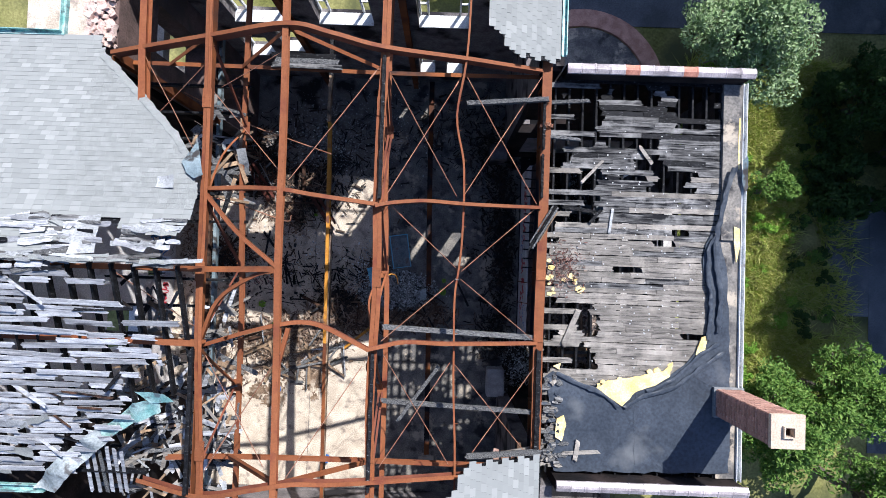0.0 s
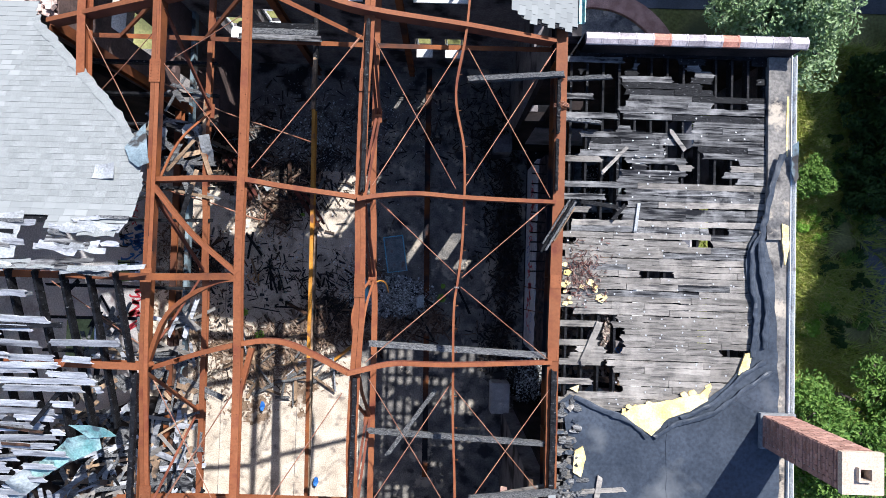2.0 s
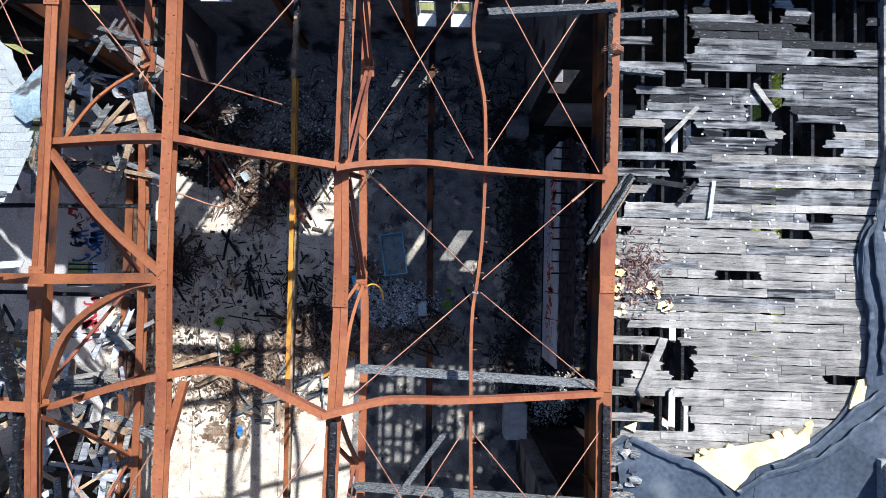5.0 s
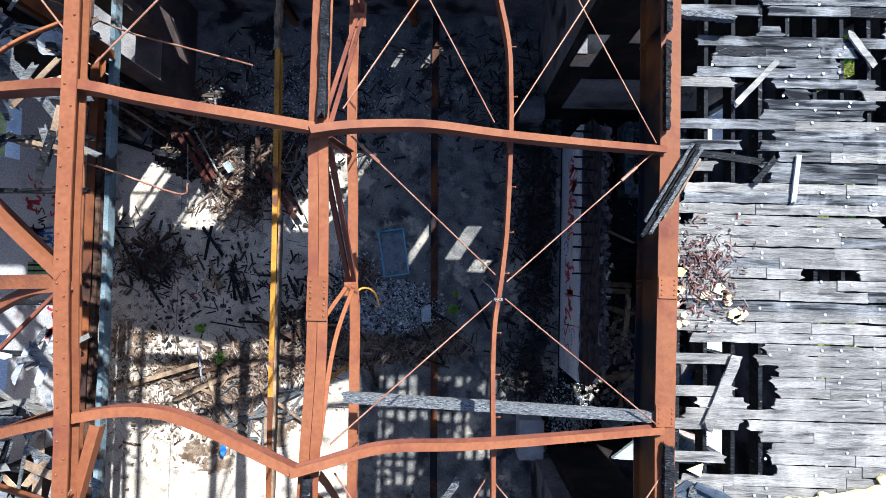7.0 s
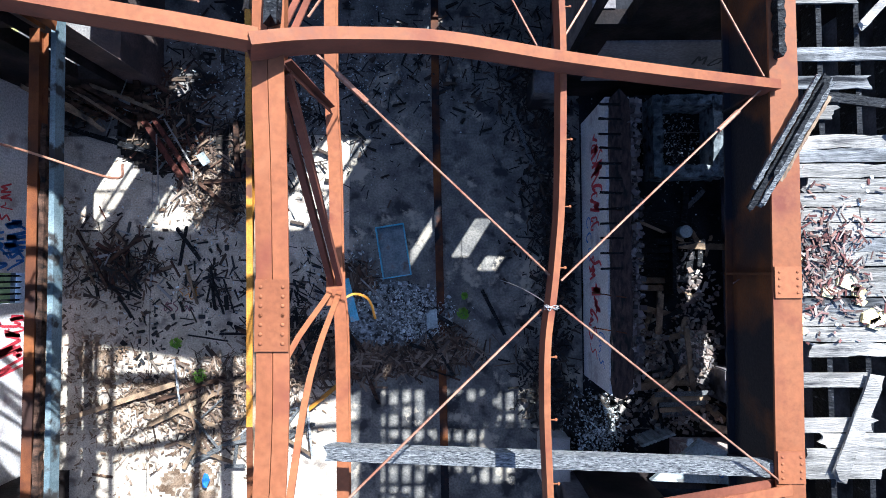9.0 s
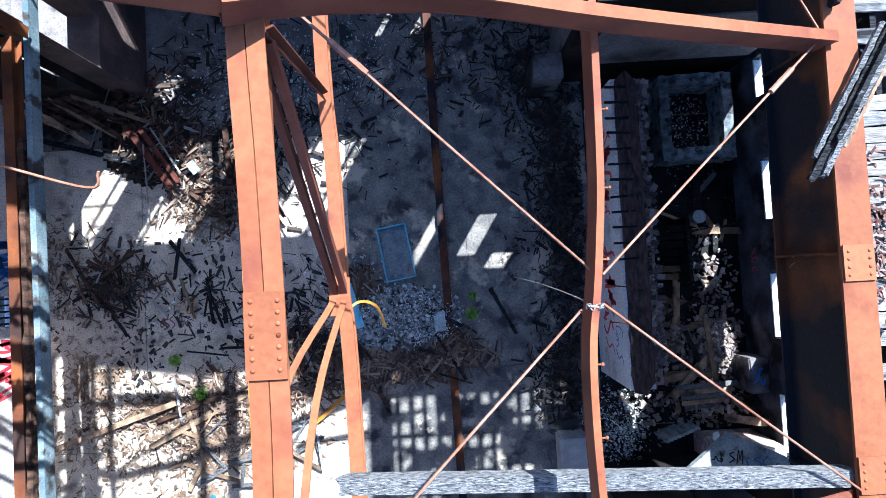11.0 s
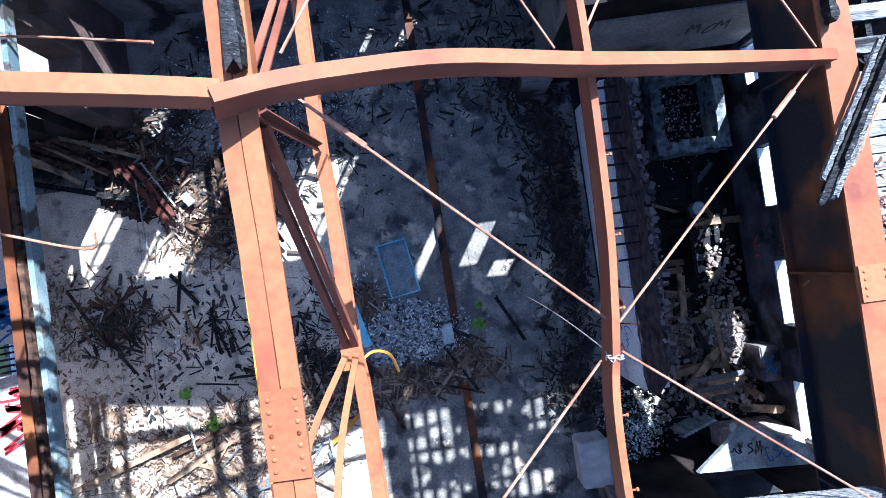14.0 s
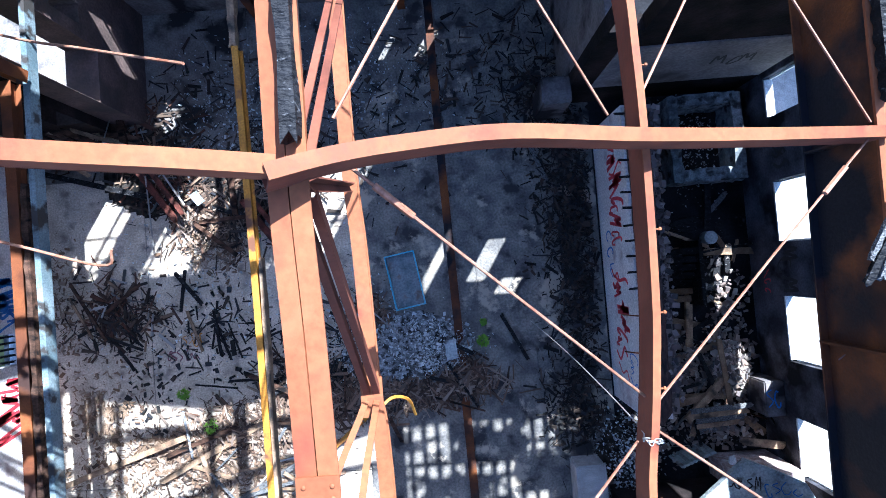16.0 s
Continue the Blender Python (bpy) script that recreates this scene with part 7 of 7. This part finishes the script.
litter("masonry_rubble", island_material("broken brick and plaster", [(0.26, 0.22, 0.19), (0.42, 0.37, 0.32), (0.16, 0.12, 0.10), (0.10, 0.09, 0.09), (0.30, 0.22, 0.17)]), "broken brick and plaster rubble on the floor", 12, 1700, [(6.2, -2.85, 0.22, 0.35, 0.6), (6.2, -2.85, 0.2, 0.3, 0.55), (6.3, -2.9, 0.35, 0.6, 0.35), (5.1, -2.6, 0.3, 0.4, 0.25), (6.2, -1.3, 0.4, 0.8, 0.2), (4.3, -3.4, 0.25, 0.8, 0.3), (5.8, -4.3, 0.6, 0.3, 0.3)], (0.04, 0.18), 0.5, (1.1, 2.4))
for k in range(7):
    timber("stair_tread", (4.45, 0.25 - 0.2 * k, 0.9 - 0.1 * k), (5.3, 0.25 - 0.2 * k, 0.9 - 0.1 * k), 0.16, 0.04, CHAR if k < 5 else WOOD, "blackened wooden tread of the stair behind the low wall", "stair", "stair treads", 5, 0.06)
for x0, x1 in ((4.30, 4.44), (5.31, 5.40)):
    bm = bmesh.new()
    box(bm, x0, x1, -1.1, 0.5, 0.0, 0.95)
    tagged(part("stair_string", bm, CHAR), "blackened string carrying the stair treads", "stair", "stair strings")
bm = bmesh.new()
box(bm, 2.95, 6.95, 4.305, 4.345, 1.3, 3.6)
setting("trim", bm, material("scorched pale plaster", (0.17, 0.155, 0.165), (0.30, 0.275, 0.28), 0.9, 0, 0.9, 18, 0.3, 0, (0.10, 0.09, 0.095), stain_at=(0.56, 0.7), stain_size=0.9), "pale scorched plaster left on the end wall", "plaster")

# ---- graffiti ----
def stroke(pts, wid, m, mat):
    """A flat paint stroke, in a wall's own plane given by m."""
    bm = bmesh.new()
    sweep(bm, smooth_line([(x, y, 0) for x, y in pts], 4), [(-wid / 2, 0.003), (wid / 2, 0.003), (wid / 2, 0), (-wid / 2, 0)], (0, 0, 1))
    for v in bm.verts:
        v.co = m @ v.co
    return bm


def scrawl(mat, m, x, y, w, h, n, seed, label, wall):
    g = thing("graffiti", label, "graffiti", "", "", m @ Vector((x + w / 2, y, 0)))
    r = random.Random(seed)
    for k in range(n):
        cx = x + w * (k + 0.5) / n + r.uniform(-0.2, 0.2) * w / n
        s, g0, gh = w / n * r.uniform(0.3, 0.6), y + r.uniform(-0.1, 0.2) * h, h * r.uniform(0.5, 1.0)
        lean = r.uniform(-0.3, 0.3)
        kind = r.randrange(4)
        if kind == 0:
            pts = [(math.cos(a * 0.7 + 1) * r.uniform(0.7, 1.1), 0.5 + 0.5 * math.sin(a * 0.7 + 1)) for a in range(8)]
        elif kind == 1:
            pts = [(-1, 0), (-0.6, 1), (0, r.uniform(0.2, 0.6)), (0.6, 1), (1, 0)]
        elif kind == 2:
            pts = [(0.8, 1), (-0.7, 0.8), (0.7, 0.35), (-0.8, 0)]
        else:
            pts = [(-0.8, r.random()), (-0.3, r.random()), (0.1, r.random()), (0.5, r.random()), (1.3, r.random())]
        part("stroke", stroke([(cx + s * p + lean * gh * q, g0 + gh * q) for p, q in pts], h * r.uniform(0.05, 0.11), m, mat), mat, g)


FACE_LOW = Matrix(((0, 0, -1, 3.246), (-1, 0, 0, 0), (0, 1, 0, 0), (0, 0, 0, 1)))
scrawl(RED_PAINT, FACE_LOW, -2.9, 1.0, 2.4, 0.95, 12, 1, "red sprayed scrawl on the low white wall", low_wall)
scrawl(RED_PAINT, FACE_LOW, 0.0, 0.8, 1.6, 0.95, 9, 2, "red sprayed scrawl on the low white wall", low_wall)
scrawl(BLUE_PAINT, FACE_LOW, -0.9, 0.5, 1.0, 0.5, 3, 3, "blue sprayed scrawl on the low white wall", low_wall)
scrawl(RED_PAINT, FACE_LOW, 1.7, 0.6, 0.9, 0.8, 3, 4, "red sprayed scrawl on the low white wall", low_wall)
scrawl(BLUE_PAINT, FACE_LOW, 1.9, 1.5, 0.8, 0.5, 3, 5, "blue sprayed scrawl on the low white wall", low_wall)
FACE_FLOOR = Matrix(((1, 0, 0, 0), (0, 1, 0, 0), (0, 0, 1, 0.004), (0, 0, 0, 1)))
scrawl(material("worn pink floor paint", (0.16, 0.055, 0.07), (0.24, 0.11, 0.12), 0.8, 0, 6, 20, 0.1, 0, (0.13, 0.12, 0.12), stain_at=(0.5, 0.56), stain_size=9), FACE_FLOOR, -8.3, -1.6, 0.9, 0.42, 5, 15, "faint red sprayed scrawl on the floor", None)
scrawl(YELLOW_STEEL, FACE_FLOOR, -7.8, -1.2, 0.6, 0.35, 4, 16, "faint yellow paint marks on the floor", None)
FACE_WEST = Matrix(((0, 0, 1, -11.696), (1, 0, 0, 0), (0, 1, 0, 0), (0, 0, 0, 1)))
scrawl(BLUE_PAINT, FACE_WEST, -0.3, 0.5, 1.2, 0.9, 8, 6, "blue sprayed letters on the white outer wall", None)
scrawl(RED_PAINT, FACE_WEST, 0.8, 1.0, 1.0, 0.6, 4, 7, "red sprayed letters on the white outer wall", None)
scrawl(BLUE_PAINT, FACE_WEST, -0.35, 1.1, 0.9, 0.95, 4, 31, "big blue sprayed letters on the white outer wall", None)
scrawl(BLACK_PAINT, FACE_WEST, 0.0, 1.5, 1.1, 0.6, 5, 32, "black outlined letters on the white outer wall", None)
scrawl(RED_PAINT, FACE_WEST, 0.9, 1.7, 0.9, 0.7, 4, 33, "dark red sprayed letters on the white outer wall", None)
scrawl(RED_PAINT, FACE_WEST, -2.9, 0.5, 1.3, 0.95, 8, 8, "red sprayed letters on the white outer wall", None)
scrawl(BLACK_PAINT, FACE_WEST, -0.4, 0.15, 2.2, 0.3, 6, 9, "black sprayed tags on the white outer wall", None)
FACE_EAST = Matrix(((0, 0, -1, 7.046), (-1, 0, 0, 0), (0, 1, 0, 0), (0, 0, 0, 1)))
FACE_NORTH = Matrix(((1, 0, 0, 0), (0, 0, -1, 4.301), (0, 1, 0, 0), (0, 0, 0, 1)))
scrawl(BLACK_PAINT, FACE_NORTH, 5.3, 2.3, 0.8, 0.5, 3, 13, "black sprayed loops on scorched plaster", None)
FACE_PIER = Matrix(((1, 0, 0, 0), (0, 1, 0, 0), (0, 0, 1, 1.004), (0, 0, 0, 1)))
scrawl(BLUE_PAINT, FACE_PIER, 6.62, -3.65, 0.34, 0.42, 2, 14, "blue sprayed letters on the pier", None)
scrawl(BLACK_PAINT, FACE_EAST, -3.0, 1.3, 1.0, 0.8, 5, 10, "black sprayed tags between the windows", None)
scrawl(BLACK_PAINT, FACE_EAST, -0.2, 1.2, 1.0, 0.8, 3, 11, "black sprayed tags between the windows", None)


scrawl(RED_PAINT, FACE_EAST, 0.4, 0.5, 0.5, 0.4, 3, 21, "small red sprayed tag under the windows", None)
FACE_SLAB = Matrix.Translation((5.6, -5.2, 1.79)) @ Matrix.Rotation(radians(-6), 4, "Y")
scrawl(BLUE_PAINT, FACE_SLAB, 0.25, -0.12, 0.8, 0.3, 4, 22, "blue and black sprayed tag on the tilted slab", None)
scrawl(BLACK_PAINT, FACE_SLAB, -0.5, 0.0, 0.7, 0.35, 4, 23, "black sprayed loops on the tilted slab", None)


# ---- plants ----
def leafy(vs, fs, c, r, n, size, rng):
    for k in range(n):
        d = Vector((rng.gauss(0, 1), rng.gauss(0, 1), rng.gauss(0, 0.8))).normalized() * r * rng.uniform(0.45, 1.0) ** 0.6
        p = c + d
        s = size * rng.uniform(0.6, 1.3)
        m = Matrix.Translation(p) @ Euler((rng.gauss(0, 0.6), rng.gauss(0, 0.6), rng.uniform(0, 6.3))).to_matrix().to_4x4()
        b0 = len(vs)
        vs += [tuple(m @ Vector(q)) for q in ((-s, 0, 0), (0, -s * 0.45, s * 0.12), (s, 0, -s * 0.1), (0, s * 0.45, s * 0.12))]
        fs += [(b0, b0 + 1, b0 + 2), (b0, b0 + 2, b0 + 3)]


def tree(name, x, y, height, radius, mat, label, seed, clumps=55, leaves=150, size=0.09, ground=-0.35, low=0.35):
    rng = random.Random(seed)
    t = thing(name, label, "tree" if height > 2.5 else "bush", "", "", (x, y, ground))
    bm = bmesh.new()
    hub = Vector((x, y, ground + height * low))
    trunk_r = 0.05 * height ** 0.8
    pts = [Vector((x, y, ground)), Vector((x + 0.05, y - 0.05, ground + height * low * 0.6)), hub, hub + Vector((0.1, 0.1, height * 0.35))]
    for i in range(3):
        sweep(bm, [pts[i], pts[i + 1]], round_shape(trunk_r * (1 - 0.25 * i), 7), (0, 1, 0))
    part("trunk", bm, BARK, t)
    vs, fs = [], []
    bm = bmesh.new()
    for k in range(clumps):
        a, e = rng.uniform(0, 6.283), rng.uniform(-0.5, 1.4)
        rr = radius * rng.uniform(0.35, 1.0) * (0.8 + 0.35 * noise.noise(Vector((a, e, seed))))
        c = hub + Vector((math.cos(a) * math.cos(e) * rr, math.sin(a) * math.cos(e) * rr, height * (1 - low) * (0.45 + 0.5 * math.sin(e)) * rng.uniform(0.7, 1.0)))
        leafy(vs, fs, c, radius * rng.uniform(0.14, 0.27), leaves, size, rng)
        if k % 3 == 0:
            sweep(bm, [hub, hub.lerp(c, 0.5) + Vector((0, 0, 0.1)), c], round_shape(trunk_r * 0.22, 5), (0.3, 1, 0.2))
    part("branchwork", bm, BARK, t)
    me = bpy.data.meshes.new("crown")
    me.from_pydata(vs, [], fs)
    me.materials.append(mat)
    ob = new("crown", me)
    ob.parent, ob.matrix_parent_inverse = t, t.matrix_world.inverted()


tree("tree", 11.0, 8.5, 6.2, 2.75, SILVER_LEAF, "tall silver-leaved tree beside the side wing", 1, 110, 180, 0.085)
tree("tree", 10.6, 6.9, 3.6, 1.4, BRIGHT_LEAF, "bright green young tree under the silver tree", 2, 40, 120, 0.07)
tree("tree", 17.2, 6.8, 4.2, 1.9, SHADE_LEAF, "dark shaded tree by the road", 3, 50, 120, 0.09)
tree("tree", 12.6, -6.0, 5.6, 2.4, LEAF, "broad green tree below the chimney", 4, 90, 170, 0.085)
tree("tree", 15.6, -5.0, 5.2, 2.2, LEAF, "broad green tree beside the path", 5, 70, 150, 0.085)
tree("tree", 9.6, -7.2, 4.6, 1.8, LEAF, "green tree close to the chimney wall", 6, 60, 150, 0.08)
tree("tree", 16.5, -8.8, 5.5, 2.4, LEAF, "broad green tree beside the path", 7, 60, 140, 0.09)
# Out-of-view trees, added only for the shade they cast on the ground.
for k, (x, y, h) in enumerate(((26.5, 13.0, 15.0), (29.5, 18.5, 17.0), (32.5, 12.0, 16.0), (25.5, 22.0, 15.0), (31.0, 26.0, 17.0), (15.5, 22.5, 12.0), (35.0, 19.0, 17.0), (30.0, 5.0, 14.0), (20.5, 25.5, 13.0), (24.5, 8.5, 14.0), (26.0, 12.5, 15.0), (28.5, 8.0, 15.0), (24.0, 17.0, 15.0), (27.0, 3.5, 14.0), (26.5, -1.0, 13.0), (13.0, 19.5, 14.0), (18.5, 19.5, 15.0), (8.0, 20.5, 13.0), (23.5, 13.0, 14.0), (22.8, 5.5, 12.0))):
    tree("tree", x - (1.0 if x < 28 else 0.0), y, h, 4.0 if k > 8 else 4.4, SHADE_LEAF, "unseen tall tree added to shade yard and road", 60 + k, 120, 100, 0.26, low=0.5)
tree("tree", 19.2, 4.8, 6.0, 2.4, SHADE_LEAF, "dark tree in the shade beside the path", 11, 70, 130, 0.1)
tree("tree", 13.4, 3.2, 2.6, 1.2, LEAF, "green sapling at the edge of the shade", 12, 26, 90, 0.07)
rng = random.Random(6)
for k in range(60):
    x = rng.uniform(10.6, 17.0)
    # Leaf colours turn darker past x 15.2, where the sunlit strip ends.
    tree("bush", x, rng.uniform(-5.0, 5.2), rng.uniform(0.3, 0.8), rng.uniform(0.3, 0.7), rng.choice((BRIGHT_LEAF, GRASS, GRASS)) if x < 15.2 else rng.choice((LEAF, SHADE_LEAF)), "low weedy bush along the wall", 20 + k, 14, 70, 0.06, low=0.15)
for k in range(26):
    tree("bush", rng.uniform(16.0, 20.5), rng.uniform(2.0, 8.5), rng.uniform(1.0, 2.2), rng.uniform(0.8, 1.5), SHADE_LEAF, "dark shrub in the shade of the wood", 120 + k, 20, 80, 0.1, low=0.2)
for k, (x, y, r) in enumerate(((-7.76, -2.4, 0.14), (-7.12, -3.28, 0.17), (-0.03, -1.62, 0.15), (0.02, -1.15, 0.08), (-5.6, 1.5, 0.05))):
    vs, fs = [], []
    rg = random.Random(k)
    leafy(vs, fs, Vector((x, y, 0.2)), r, 110, 0.05, rg)
    p = thing("weed", "small bright green weed growing from the debris", "plant", "weeds", "", (x, y, 0))
    bm = bmesh.new()
    for q in range(5):
        sweep(bm, [(x, y, 0.0), (x + rg.uniform(-r, r), y + rg.uniform(-r, r), 0.25)], round_shape(0.004, 4), (0.2, 1, 0))
    part("stem", bm, BRIGHT_LEAF, p)
    me = bpy.data.meshes.new("leaves")
    me.from_pydata(vs, [], fs)
    me.materials.append(BRIGHT_LEAF)
    ob = new("leaves", me)
    ob.parent, ob.matrix_parent_inverse = p, p.matrix_world.inverted()
vs, fs = [], []
rng = random.Random(31)
for k in range(90000):
    x, y = rng.gauss(13.4, 2.2), rng.uniform(-8, 9)
    if not 10.25 < x < 18 or noise.noise(Vector((x * 0.6, y * 0.6, 0))) < -0.25:
        continue
    h, w, a = rng.uniform(0.12, 0.6), rng.uniform(0.014, 0.04), rng.uniform(0, 6.3)
    dx, dy = math.cos(a) * w, math.sin(a) * w
    lx, ly = rng.gauss(0, 0.32), rng.gauss(0, 0.32)
    b0 = len(vs)
    vs += [(x - dx, y - dy, -0.36), (x + dx, y + dy, -0.36), (x + lx, y + ly, -0.36 + h)]
    fs.append((b0, b0 + 1, b0 + 2))
me = bpy.data.meshes.new("grass")
me.from_pydata(vs, [], fs)
me.materials.append(GRASS)
tagged(new("grass", me), "long dry and green grass beside the building", "grass", kind="stuff")
# round brick bed in the yard
t = thing("planter_ring", "curved red-brown brick edging round a concrete circle", "edging", "", "structure", (6.3, 8.8, -0.35))
bm = bmesh.new()
ring = [(5.8 + 3.3 * math.cos(a), 7.4 + 3.3 * math.sin(a), -0.2) for a in [0.15 + k * 0.12 for k in range(22)]]
sweep(bm, ring, rect(0.75, 0.16))
part("edging", bm, BRICK, t)
bm = bmesh.new()
vs = [bm.verts.new((5.8 + 2.9 * math.cos(k * 0.2618), 7.4 + 2.9 * math.sin(k * 0.2618), -0.30)) for k in range(24)]
f = bm.faces.new(vs)
r = bmesh.ops.extrude_face_region(bm, geom=[f])
for v in r["geom"]:
    if isinstance(v, bmesh.types.BMVert):
        v.co.z -= 0.1
part("disc", bm, CONCRETE, t, "worn concrete circle")
